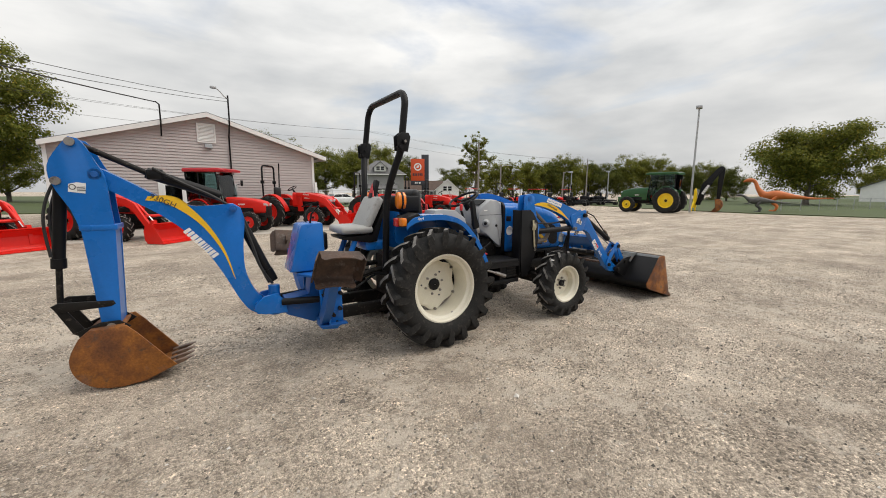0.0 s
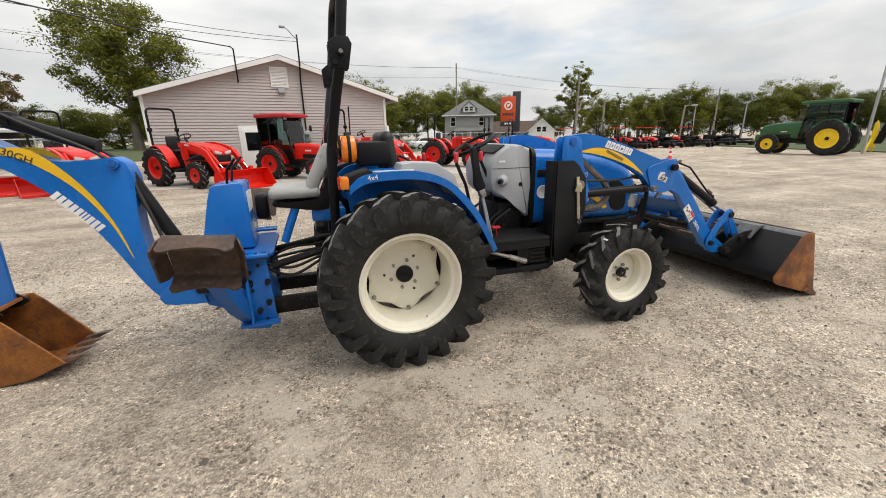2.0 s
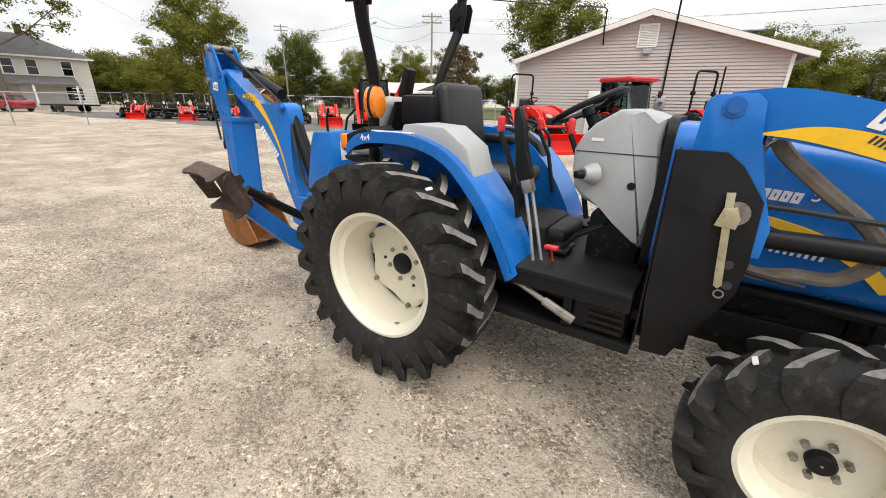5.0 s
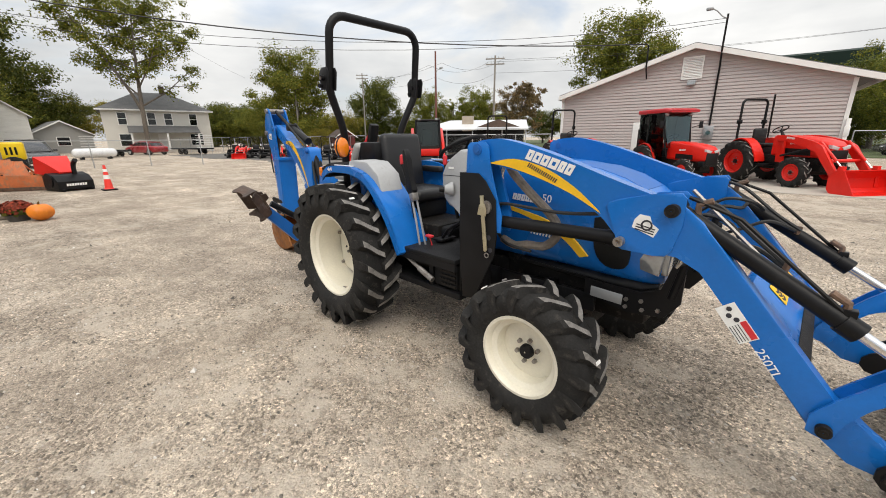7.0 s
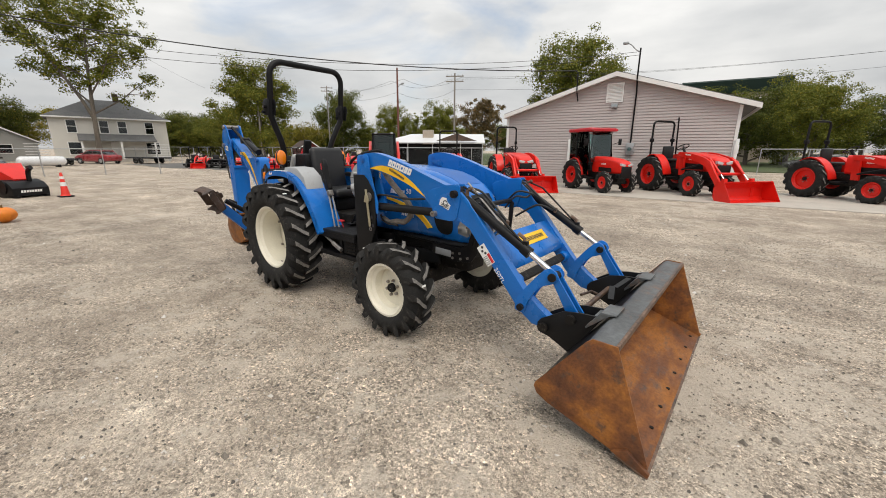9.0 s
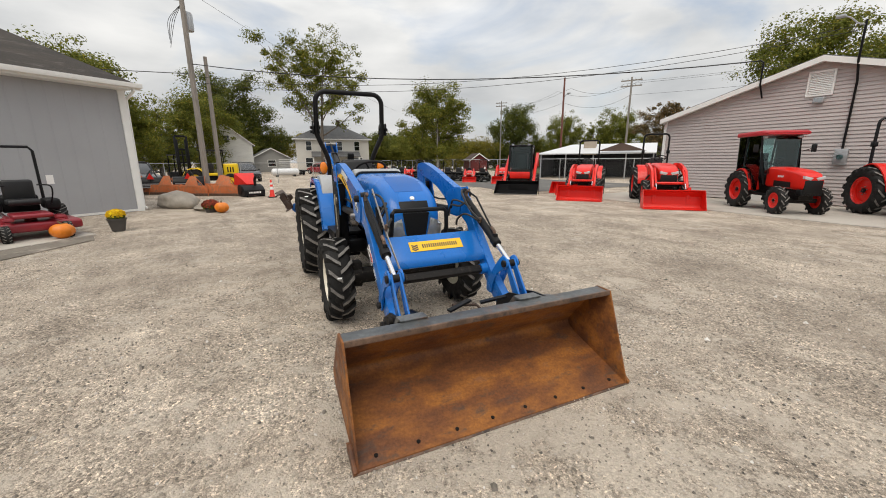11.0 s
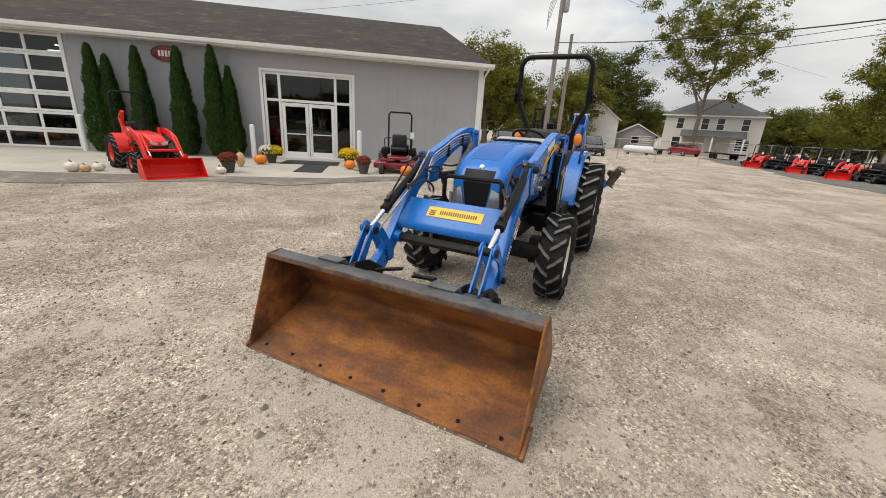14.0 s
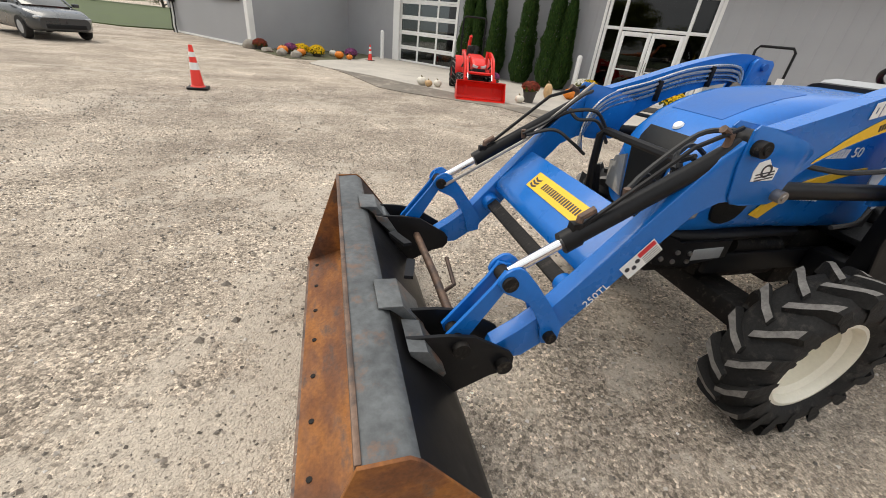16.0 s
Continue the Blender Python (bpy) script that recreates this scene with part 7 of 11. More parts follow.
# ---- other machines on the yard ----
def farm_tractor(name, label, m, paint, rim_mat, wb=1.75, R=0.60, r=0.40, cab=False, loader=True, roof_mat=None, hood_w=0.27, top=1.32, rops=True, group="", bucket_w=0.82, canopy=False):
    """A smaller tractor: x ahead, y left, origin under the rear axle."""
    T = thing(name, label, "tractor", m, group)
    for s in (-1, 1):
        farm_wheel(T, 0.0, s * 0.60, R - 0.01, R, 0.32, R * 0.56, 15, s, rim_mat, dish=0.10, bolts=6, lug_h=0.035)
        farm_wheel(T, wb, s * 0.56, r - 0.01, r, 0.23, r * 0.52, 13, s, rim_mat, dish=0.05, bolts=6, lug_h=0.028)
    bm = B()
    box(bm, -0.3, wb + 0.35, -0.20, 0.20, R * 0.70, R * 1.35, 0.03)
    box(bm, wb - 0.1, wb + 0.1, -0.48, 0.48, r - 0.08, r + 0.06, 0.03)
    part("chassis", bm, GREASE, T)
    x0, x1 = wb * 0.45, wb + 0.55
    bm = B()
    k = (x1 - x0)
    loft(bm, [rrect(x0 + k * a, -h, h, z0, z1, 0.09, 4) for a, h, z0, z1 in ((0, hood_w, 0.78, top), (0.35, hood_w, 0.78, top - 0.02), (0.7, hood_w * 0.97, 0.76, top - 0.08), (0.92, hood_w * 0.9, 0.76, top - 0.17), (1.0, hood_w * 0.8, 0.78, top - 0.27))])
    hood = part("bonnet", bm, paint, T)
    bm = B()
    box(bm, x1 - 0.03, x1 + 0.012, -hood_w * 0.78, hood_w * 0.78, 0.66, top - 0.37, 0.015)
    box(bm, x1 - 0.25, x1 - 0.02, -hood_w * 0.9, hood_w * 0.9, 0.60, 0.78, 0.02)
    part("grille", bm, MESH_GRILLE, hood)
    for s in (-1, 1):
        bm = B()
        prism(bm, [(s * hood_w * 0.10, top - 0.30), (s * hood_w * 0.84, top - 0.245), (s * hood_w * 0.86, top - 0.33), (s * hood_w * 0.30, top - 0.375)], x1 - 0.10, x1 + 0.018, 0.012, axis="x")
        part("headlamp", bm, HEADLAMP, hood, "pale headlamp")
        bm = B()
        prism(bm, [(x0 + 0.25 * k, 1.0), (x0 + 0.7 * k, 0.98), (x0 + 0.72 * k, 0.82), (x0 + 0.25 * k, 0.82)], min(s * hood_w * 0.985, s * (hood_w + 0.006)), max(s * hood_w * 0.985, s * (hood_w + 0.006)))
        part("side_grille", bm, MESH_GRILLE, hood)
        bars("maker_mark", [0.02] * 8, 0.06, side(x0 + 0.42 * k, s * (hood_w + 0.004), 1.13, 0, s < 0), WHITE_DECAL, hood, 0.25, "white maker name drawn as plain bars")
        # mudguard
        outer = curve2([(-R * 0.62, R * 1.78), (-R * 0.30, R * 2.02), (R * 0.15, R * 2.12), (R * 0.62, R * 1.86), (R * 0.98, R * 1.38), (R * 1.10, R * 1.05)], 3)
        bm = B()
        prism(bm, outer + [(x - 0.02, z - 0.03) for x, z in reversed(outer)], min(s * 0.34, s * 0.64), max(s * 0.34, s * 0.64), 0.006)
        prism(bm, outer + [(R * 0.7, R * 0.9), (-R * 0.5, R * 0.9)], min(s * 0.33, s * 0.345), max(s * 0.33, s * 0.345))
        part("mudguard", bm, paint, T)
    bm = B()
    box(bm, R * 0.7, x0 + 0.1, -0.56, 0.56, 0.50, 0.55, 0.01)
    part("platform", bm, BLACK_PLASTIC, T)
    zs = R + 0.42
    bm = B()
    pillow(bm, 0.0, 0.44, -0.22, 0.22, zs, zs + 0.10, 0.04)
    seat = part("seat", bm, VINYL, T)
    bm = B()
    pillow(bm, -0.06, 0.05, -0.21, 0.21, zs + 0.06, zs + 0.52, 0.045)
    part("backrest", bm, VINYL, seat)
    bm = B()
    box(bm, 0.02, 0.40, -0.18, 0.18, R * 1.2, zs, 0.02)
    part("seat_base", bm, BLACK_PLASTIC, T)
    bm = B()
    wm = pose(x0 - 0.16, 0, top + 0.16, 0, -32, 0)
    loft(bm, [[wm @ Vector(((0.18 + 0.015 * math.cos(a)) * math.cos(t), (0.18 + 0.015 * math.cos(a)) * math.sin(t), 0.015 * math.sin(a))) for a in [2 * math.pi * j / 6 for j in range(6)]] for t in [2 * math.pi * i / 20 for i in range(20)]], False, True)
    for a in (90, 210, 330):
        tube(bm, [wm @ Vector((0, 0, -0.02)), wm @ Vector((0.18 * math.cos(radians(a)), 0.18 * math.sin(radians(a)), 0))], 0.012, 5)
    cyl(bm, wm @ Vector((0, 0, -0.02)), (x0 + 0.05, 0, top - 0.15), 0.03, 0.05, 8)
    part("steering_wheel", bm, BLACK_PLASTIC, T)
    if cab:
        zf, zt = 0.55, 2.42
        xb, xf = -0.42, x0 + 0.02
        for s in (-1, 1):
            bm = B()
            tube(bm, [(xf + 0.10, s * 0.42, zf + 0.3), (xf + 0.02, s * 0.50, 1.35), (xf - 0.14, s * 0.56, zt)], 0.028, 6)
            tube(bm, [(xb, s * 0.52, R + 0.60), (xb, s * 0.56, zt)], 0.035, 6)
            tube(bm, [((xb + xf) / 2 - 0.15, s * 0.60, R + 0.66), ((xb + xf) / 2 - 0.15, s * 0.60, zt)], 0.025, 6)
            tube(bm, [(xb, s * 0.55, R + 0.66), (R * 0.75, s * 0.60, R + 0.52), (R * 1.02, s * 0.60, 0.62), (xf + 0.06, s * 0.52, 0.60)], 0.022, 6)
            part("cab_pillar", bm, BLACK, T)
            bm = B()
            prism(bm, [(xb + 0.03, R + 0.68), (xb + 0.03, zt), ((xb + xf) / 2 - 0.15, zt), ((xb + xf) / 2 - 0.15, R + 0.66)], s * 0.575 - 0.004, s * 0.575 + 0.004)
            part("pane", bm, CAB_GLASS, T)
            bm = B()
            prism(bm, [((xb + xf) / 2 - 0.14, zt), (xf - 0.14, zt), (xf + 0.06, 1.2), (xf + 0.04, 0.66), (R * 1.04, 0.66), (R * 0.78, R + 0.50), ((xb + xf) / 2 - 0.14, R + 0.62)], s * 0.578 - 0.004, s * 0.578 + 0.004)
            part("door_pane", bm, CAB_GLASS, T)
            bm = B()
            tube(bm, [(xf + 0.0, s * 0.56, 1.9), (xf + 0.12, s * 0.74, 1.98), (xf + 0.12, s * 0.78, 1.98)], 0.012, 5)
            box(bm, xf + 0.10, xf + 0.14, s * 0.82 - 0.07, s * 0.82 + 0.07, 1.88, 2.12, 0.01)
            part("mirror", bm, BLACK_PLASTIC, T)
            bm = B()
            box(bm, xf - 0.12, xf - 0.03, s * 0.50 - 0.06, s * 0.50 + 0.06, zt - 0.10, zt - 0.02, 0.01)
            part("work_lamp", bm, LENS, T)
        bm = B()
        loft(bm, [[Vector((xf + 0.09, -0.44, 1.20)), Vector((xf + 0.09, 0.44, 1.20)), Vector((xf - 0.13, 0.54, zt - 0.02)), Vector((xf - 0.13, -0.54, zt - 0.02))], [Vector((xf + 0.098, -0.44, 1.20)), Vector((xf + 0.098, 0.44, 1.20)), Vector((xf - 0.122, 0.54, zt - 0.02)), Vector((xf - 0.122, -0.54, zt - 0.02))]])
        part("windscreen", bm, CAB_GLASS, T)
        bm = B()
        box(bm, xb - 0.006, xb + 0.006, -0.5, 0.5, R + 0.66, zt)
        part("rear_pane", bm, CAB_GLASS, T)
        bm = B()
        loft(bm, [rrect(x, -h, h, z0, z1, 0.045, 3) for x, h, z0, z1 in ((xb - 0.16, 0.54, zt - 0.01, zt + 0.10), (xb - 0.05, 0.66, zt - 0.01, zt + 0.14), (xf + 0.0, 0.66, zt - 0.01, zt + 0.15), (xf + 0.22, 0.60, zt + 0.01, zt + 0.09))])
        part("cab_roof", bm, roof_mat or paint, T)
    elif rops:
        bm = B()
        tube(bm, [(-0.34, -0.42, R * 1.1), (-0.36, -0.42, 1.75)] + [(-0.36, -0.42 + 0.13 * (1 - math.cos(radians(a))), 2.25 + 0.13 * math.sin(radians(a))) for a in (0, 30, 60, 90)] + [(-0.36, 0.42 - 0.13 * (1 - math.cos(radians(a))), 2.25 + 0.13 * math.sin(radians(a))) for a in (90, 60, 30, 0)] + [(-0.36, 0.42, 1.75), (-0.34, 0.42, R * 1.1)], 0.034, 7)
        rb = part("roll_bar", bm, BLACK, T)
        for s in (-1, 1):
            bm = B()
            box(bm, -0.42, -0.30, s * 0.42 - 0.05, s * 0.42 + 0.05, 1.68, 1.80, 0.015)
            part("roll_bar_hinge", bm, BLACK, T)
        if canopy:
            bm = B()
            pillow(bm, -0.55, 0.85, -0.55, 0.55, 2.36, 2.44, 0.03)
            part("canopy", bm, paint, T)
    if loader:
        for s in (-1, 1):
            bm = B()
            y0, y1 = sorted((s * 0.44, s * 0.51))
            xs = wb * 0.62
            up = curve2([(xs - 0.05, 1.33), (xs + 0.3, 1.33), (wb + 0.25, 1.20), (wb + 0.52, 1.08)], 3)
            prism(bm, up + [(wb + 1.02, 0.42), (wb + 1.02, 0.30), (wb + 0.92, 0.28), (wb + 0.40, 0.92), (wb + 0.12, 1.03), (xs + 0.3, 1.18), (xs - 0.05, 1.20)], y0, y1, 0.005)
            arm = part("loader_arm", bm, paint, T)
            bars("maker_mark", [0.016] * 8, 0.05, side(xs + 0.36, s * 0.512, 1.262, -8 if s < 0 else 8, s < 0), WHITE_DECAL, arm, 0.25, "white maker name drawn as plain bars")
            bm = B()
            prism(bm, [(xs - 0.10, 1.34), (xs + 0.10, 1.34), (xs + 0.18, 0.62), (xs - 0.02, 0.62)], min(s * 0.36, s * 0.43), max(s * 0.36, s * 0.43), 0.006)
            part("loader_tower", bm, paint, T)
            bm = B()
            cyl(bm, (wb + 0.38, s * 0.40, 1.18), (wb + 0.86, s * 0.40, 0.72), 0.032, None, 8)
            part("tilt_cylinder", bm, paint, T)
            bm = B()
            cyl(bm, (wb + 0.86, s * 0.40, 0.72), (wb + 1.02, s * 0.40, 0.56), 0.018, None, 8)
            part("rod", bm, CHROME, T)
            bm = B()
            cyl(bm, (xs + 0.15, s * 0.475, 0.80), (wb + 0.30, s * 0.475, 1.02), 0.03, None, 8)
            part("lift_cylinder", bm, BLACK, T)
            bm = B()
            prism(bm, [(wb + 0.94, 0.30), (wb + 1.02, 0.62), (wb + 1.12, 0.62), (wb + 1.16, 0.12), (wb + 1.0, 0.14)], s * 0.47 - 0.05, s * 0.47 + 0.05, 0.005)
            part("bucket_bracket", bm, paint, T)
        bm = B()
        cyl(bm, (wb + 0.68, -0.48, 0.72), (wb + 0.68, 0.48, 0.72), 0.045, None, 10)
        part("cross_tube", bm, paint, T)
        bx = wb + 1.1
        o = [(bx + 0.62, 0.0), (bx + 0.10, 0.0), (bx + 0.02, 0.10), (bx, 0.34), (bx + 0.08, 0.52), (bx + 0.30, 0.56)]
        i = [(bx + 0.30, 0.54), (bx + 0.095, 0.50), (bx + 0.02, 0.34), (bx + 0.04, 0.11), (bx + 0.11, 0.018), (bx + 0.62, 0.014)]
        bm = B()
        prism(bm, o + i, -bucket_w, bucket_w)
        bk = part("bucket", bm, paint, T, "", None)
        for s in (-1, 1):
            bm = B()
            prism(bm, o, min(s * bucket_w, s * (bucket_w + 0.01)), max(s * bucket_w, s * (bucket_w + 0.01)))
            part("side_plate", bm, paint, bk, "", None)
    return T


def fwd(x, y, heading, ahead=0.0):
    """The pose of a machine whose point `ahead` metres before its origin stands at x, y."""
    h = radians(heading)
    return pose(x - ahead * math.cos(h), y - ahead * math.sin(h), 0, 0, 0, heading)


RG = "red tractors along the gabled building"
red_loader = farm_tractor("tractor", "new red-orange compact tractor with loader bucket lowered onto the gravel", fwd(-4.88, 10.92, -56, 3.74), RED, RED, hood_w=0.31, top=1.34, group=RG)
red_loader.scale = (1.1, 1.1, 1.1)
for x, y, h, k in ((-1.1, 11.15, -50, 1.15), (5.95, 12.4, -46, 1.2), (10.9, 13.3, -46, 1.15), (14.6, 14.0, -48, 1.1), (18.0, 16.5, -52, 1.1)):
    copy_thing(red_loader, fwd(x, y, h, 3.4 * k)).scale = (k, k, k)
cab_tractor = farm_tractor("tractor", "new red-orange tractor with glazed cab and dark red roof", fwd(1.54, 13.0, -42, 2.05), RED, RED, wb=2.05, R=0.64, r=0.43, cab=True, loader=False, roof_mat=RED_CAB, hood_w=0.30, top=1.42, group=RG)
FAR_ROW = "tractors parked in the far row"
for k, (x, y, h) in enumerate(((29, 27, -60), (31.5, 26.5, -75), (34, 26.2, -68), (36.8, 25.6, -80), (39.5, 25.0, -70), (42.5, 24.4, -76), (24.5, 25.0, -60), (21.0, 22.5, -55))):
    if k % 2:
        t = copy_thing(red_loader, fwd(x, y, h, 2.7))
        t["group"] = FAR_ROW
        t.scale = (0.8, 0.8, 0.8)
canopy_tractor = farm_tractor("tractor", "red tractor with a flat red sun canopy in the far row", fwd(33, 24.0, -85, 2.0), RED, RED, loader=False, canopy=True, group=FAR_ROW)
canopy_tractor.scale = (0.85, 0.85, 0.85)
for x, y, h in ((36.0, 23.6, -95), (29.0, 26.6, -70), (39.8, 24.6, -60), (43.6, 23.9, -88)):
    t = copy_thing(canopy_tractor, fwd(x, y, h, 2.0))
    t.scale = (0.85, 0.85, 0.85)
small = farm_tractor("tractor", "small red garden tractor with loader bucket before the arborvitae", pose(0, 0, 0), RED, RED, wb=1.55, R=0.52, r=0.33, hood_w=0.27, top=1.22, bucket_w=0.78)
small.matrix_basis = fwd(-0.92, -9.15, 72, 2.85) @ Matrix.Scale(0.86, 4)

# red backhoe folded behind the garden tractor
bm = B()
prism(bm, [(-1.05, 0.55), (-0.55, 0.55), (-0.55, 0.85), (-0.8, 0.95), (-1.05, 0.8)], -0.2, 0.2, 0.01)
tube(bm, [(-0.9, 0, 0.75), (-1.35, 0, 1.55), (-1.0, 0, 1.75)], 0.07, 6)
tube(bm, [(-1.0, 0, 1.75), (-1.4, 0, 0.8)], 0.055, 6)
part("backhoe", bm, RED, small, "folded red backhoe")


# big green field tractor, far off
green = farm_tractor("tractor", "large old green field tractor with yellow wheels and cab", fwd(32.4, 8.7, 91), GREEN_PAINT, YELLOW_PAINT, wb=2.45, R=0.80, r=0.52, cab=True, loader=False, roof_mat=GREEN_PAINT, hood_w=0.36, top=1.62)
green.scale = (1.3, 1.3, 1.3)
bm = B()
box(bm, 2.7, 3.2, -0.30, 0.30, 0.6, 1.0, 0.03)
part("front_weights", bm, GREEN_PAINT, green)


def track_loader():
    T = thing("track_loader", "red-orange skid loader with dark glazed cab and black bucket", "skid loader", fwd(-8.75, 10.9, -49, 2.25 * 1.17) @ Matrix.Scale(1.17, 4))
    bm = B()
    box(bm, -1.0, 0.75, -0.42, 0.42, 0.30, 1.05, 0.04)
    part("body", bm, GREASE, T)
    for s in (-1, 1):
        for x in (-0.50, 0.50):
            farm_wheel(T, x, s * 0.66, 0.40, 0.41, 0.28, 0.22, 13, s, RED, dish=0.05, bolts=6, lug_h=0.03)
        bm = B()
        prism(bm, [(-1.15, 1.35), (-1.05, 1.75), (-0.80, 1.80), (0.35, 1.20), (0.95, 0.62), (1.15, 0.35), (1.02, 0.28), (0.75, 0.55), (0.20, 1.02), (-0.85, 1.45), (-0.95, 1.15), (-1.1, 1.15)], min(s * 0.60, s * 0.72), max(s * 0.60, s * 0.72), 0.01)
        part("lift_arm", bm, RED, T, "red lift arm")
        bm = B()
        prism(bm, [(-1.15, 0.6), (-1.15, 1.5), (-0.75, 1.62), (-0.65, 0.6)], min(s * 0.46, s * 0.58), max(s * 0.46, s * 0.58), 0.02)
        part("rear_post", bm, RED, T)
    bm = B()
    for s in (-1, 1):
        tube(bm, [(0.68, s * 0.50, 0.95), (0.64, s * 0.50, 1.5), (0.57, s * 0.48, 2.08)], 0.05, 6)
        tube(bm, [(-0.65, s * 0.50, 1.0), (-0.65, s * 0.48, 2.08)], 0.06, 6)
        tube(bm, [(-0.65, s * 0.48, 2.06), (0.57, s * 0.48, 2.08)], 0.06, 6)
    # closed black back panel, added to make the cab glass look dark
    box(bm, -0.70, -0.62, -0.48, 0.48, 1.0, 2.06, 0.01)
    box(bm, -0.64, 0.66, -0.48, 0.48, 0.94, 1.0, 0.01)
    part("cab_frame", bm, BLACK, T)
    bm = B()
    pillow(bm, -0.74, 0.66, -0.53, 0.53, 2.05, 2.13, 0.03)
    part("cab_roof", bm, BLACK, T)
    for s in (-0.36, 0.36):
        bm = B()
        box(bm, 0.58, 0.67, s - 0.06, s + 0.06, 2.09, 2.17, 0.01)
        part("work_lamp", bm, LENS, T)
    bm = B()
    loft(bm, [[Vector((0.68, -0.46, 0.92)), Vector((0.68, 0.46, 0.92)), Vector((0.57, 0.44, 2.05)), Vector((0.57, -0.44, 2.05))], [Vector((0.688, -0.46, 0.92)), Vector((0.688, 0.46, 0.92)), Vector((0.578, 0.44, 2.05)), Vector((0.578, -0.44, 2.05))]])
    part("windscreen", bm, CAB_GLASS, T)
    for s in (-1, 1):
        bm = B()
        prism(bm, [(-0.62, 1.1), (-0.62, 2.05), (0.56, 2.05), (0.64, 1.1)], s * 0.495 - 0.004, s * 0.495 + 0.004)
        part("pane", bm, CAB_GLASS, T)
    bm = B()
    pillow(bm, -0.45, 0.0, -0.25, 0.25, 0.95, 1.75, 0.05)
    part("seat", bm, VINYL, T)
    bm = B()
    box(bm, 0.66, 0.80, -0.46, 0.46, 0.62, 0.92, 0.03)
    part("front_panel", bm, RED, T)
    bm = B()
    o = [(2.25, 0.0), (1.45, 0.0), (1.30, 0.10), (1.28, 0.40), (1.42, 0.55), (1.50, 0.55)]
    i = [(1.50, 0.53), (1.43, 0.53), (1.305, 0.39), (1.32, 0.11), (1.455, 0.02), (2.25, 0.016)]
    prism(bm, o + i, -0.92, 0.92)
    bk = part("bucket", bm, BLACK, T, "black low-profile bucket", None)
    for s in (-1, 1):
        bm = B()
        prism(bm, [(2.25, 0.0), (1.45, 0.0), (1.30, 0.10), (1.28, 0.40), (1.42, 0.55), (1.52, 0.55)], min(s * 0.92, s * 0.935), max(s * 0.92, s * 0.935))
        part("side_plate", bm, BLACK, bk, "", None)
    bm = B()
    box(bm, 2.10, 2.26, -0.935, 0.935, -0.004, 0.02)
    part("cutting_edge", bm, STEEL, bk)
    for s in (-1, 1):
        bm = B()
        prism(bm, [(2.26, 0.0), (2.02, 0.0), (2.02, 0.09), (2.20, 0.14)], min(s * 0.936, s * 0.95), max(s * 0.936, s * 0.95))
        part("corner_plate", bm, ZINC, bk, "bare metal bucket corner")
    box_bm = B()
    box(box_bm, 1.1, 1.32, -0.45, 0.45, 0.12, 0.5, 0.02)
    part("coupler", box_bm, BLACK, T)


track_loader()


def zero_turn_mower(paint, label, m):
    T = thing("riding_mower", label, "mower", m)
    for s in (-1, 1):
        farm_wheel(T, -0.25, s * 0.52, 0.29, 0.30, 0.24, 0.15, 20, s, BLACK, dish=0.05, bolts=4, lug_h=0.012)
        farm_wheel(T, 1.02, s * 0.42, 0.16, 0.165, 0.13, 0.08, 16, s, BLACK, dish=0.02, bolts=0, lug_h=0.006)
        bm = B()
        tube(bm, [(1.02, s * 0.30, 0.42), (0.3, s * 0.30, 0.40), (-0.5, s * 0.30, 0.42)], 0.035, 6)
        tube(bm, [(1.02, s * 0.30, 0.42), (1.04, s * 0.42, 0.42), (1.04, s * 0.42, 0.36)], 0.035, 6)
        part("frame_rail", bm, paint, T)
        bm = B()
        pillow(bm, -0.45, 0.15, s * 0.42 - 0.12, s * 0.42 + 0.12, 0.50, 0.72, 0.05)
        part("side_pod", bm, BLACK_PLASTIC, T)
        bm = B()
        tube(bm, arc([(0.18, s * 0.38, 0.62), (0.30, s * 0.42, 0.85), (0.30, s * 0.40, 1.0), (0.26, s * 0.22, 1.02)], 4), 0.014, 6)
        part("lap_bar", bm, BLACK, T)
    bm = B()
    pillow(bm, 0.02, 0.92, -0.68, 0.68, 0.16, 0.34, 0.05)
    deck = part("mowing_deck", bm, paint, T, "")
    for s in (-0.42, 0.0, 0.42):
        bm = B()
        cyl(bm, (0.48, s, 0.34), (0.48, s, 0.42), 0.10, 0.08, 12)
        part("spindle", bm, paint, deck)
    bm = B()
    pillow(bm, 0.25, 0.95, -0.28, 0.28, 0.42, 0.50, 0.03)
    part("foot_plate", bm, paint, T)
    bm = B()
    pillow(bm, -0.20, 0.28, -0.24, 0.24, 0.62, 0.74, 0.05)
    seat = part("seat", bm, VINYL, T)
    bm = B()
    pillow(bm, -0.28, -0.16, -0.23, 0.23, 0.70, 1.12, 0.05)
    part("backrest", bm, VINYL, seat)
    bm = B()
    pillow(bm, -0.85, -0.30, -0.28, 0.28, 0.45, 0.80, 0.05)
    part("engine", bm, BLACK_PLASTIC, T)
    bm = B()
    tube(bm, [(-0.35, -0.36, 0.55), (-0.40, -0.36, 1.70), (-0.40, -0.30, 1.78), (-0.40, 0.30, 1.78), (-0.40, 0.36, 1.70), (-0.35, 0.36, 0.55)], 0.028, 7)
    part("roll_bar", bm, BLACK, T)
    bm = B()
    box(bm, -0.004, 0.004, -0.06, 0.06, -0.09, 0.09, m=pose(0.35, 0.42, 1.12, 0, 0, 20))
    part("price_tag", bm, WHITE_DECAL, T)
    return T


mower = zero_turn_mower(MAROON_PAINT, "maroon zero-turn mower with black roll bar beside the shop wall", fwd(-5.92, -5.62, 22, 1.02))
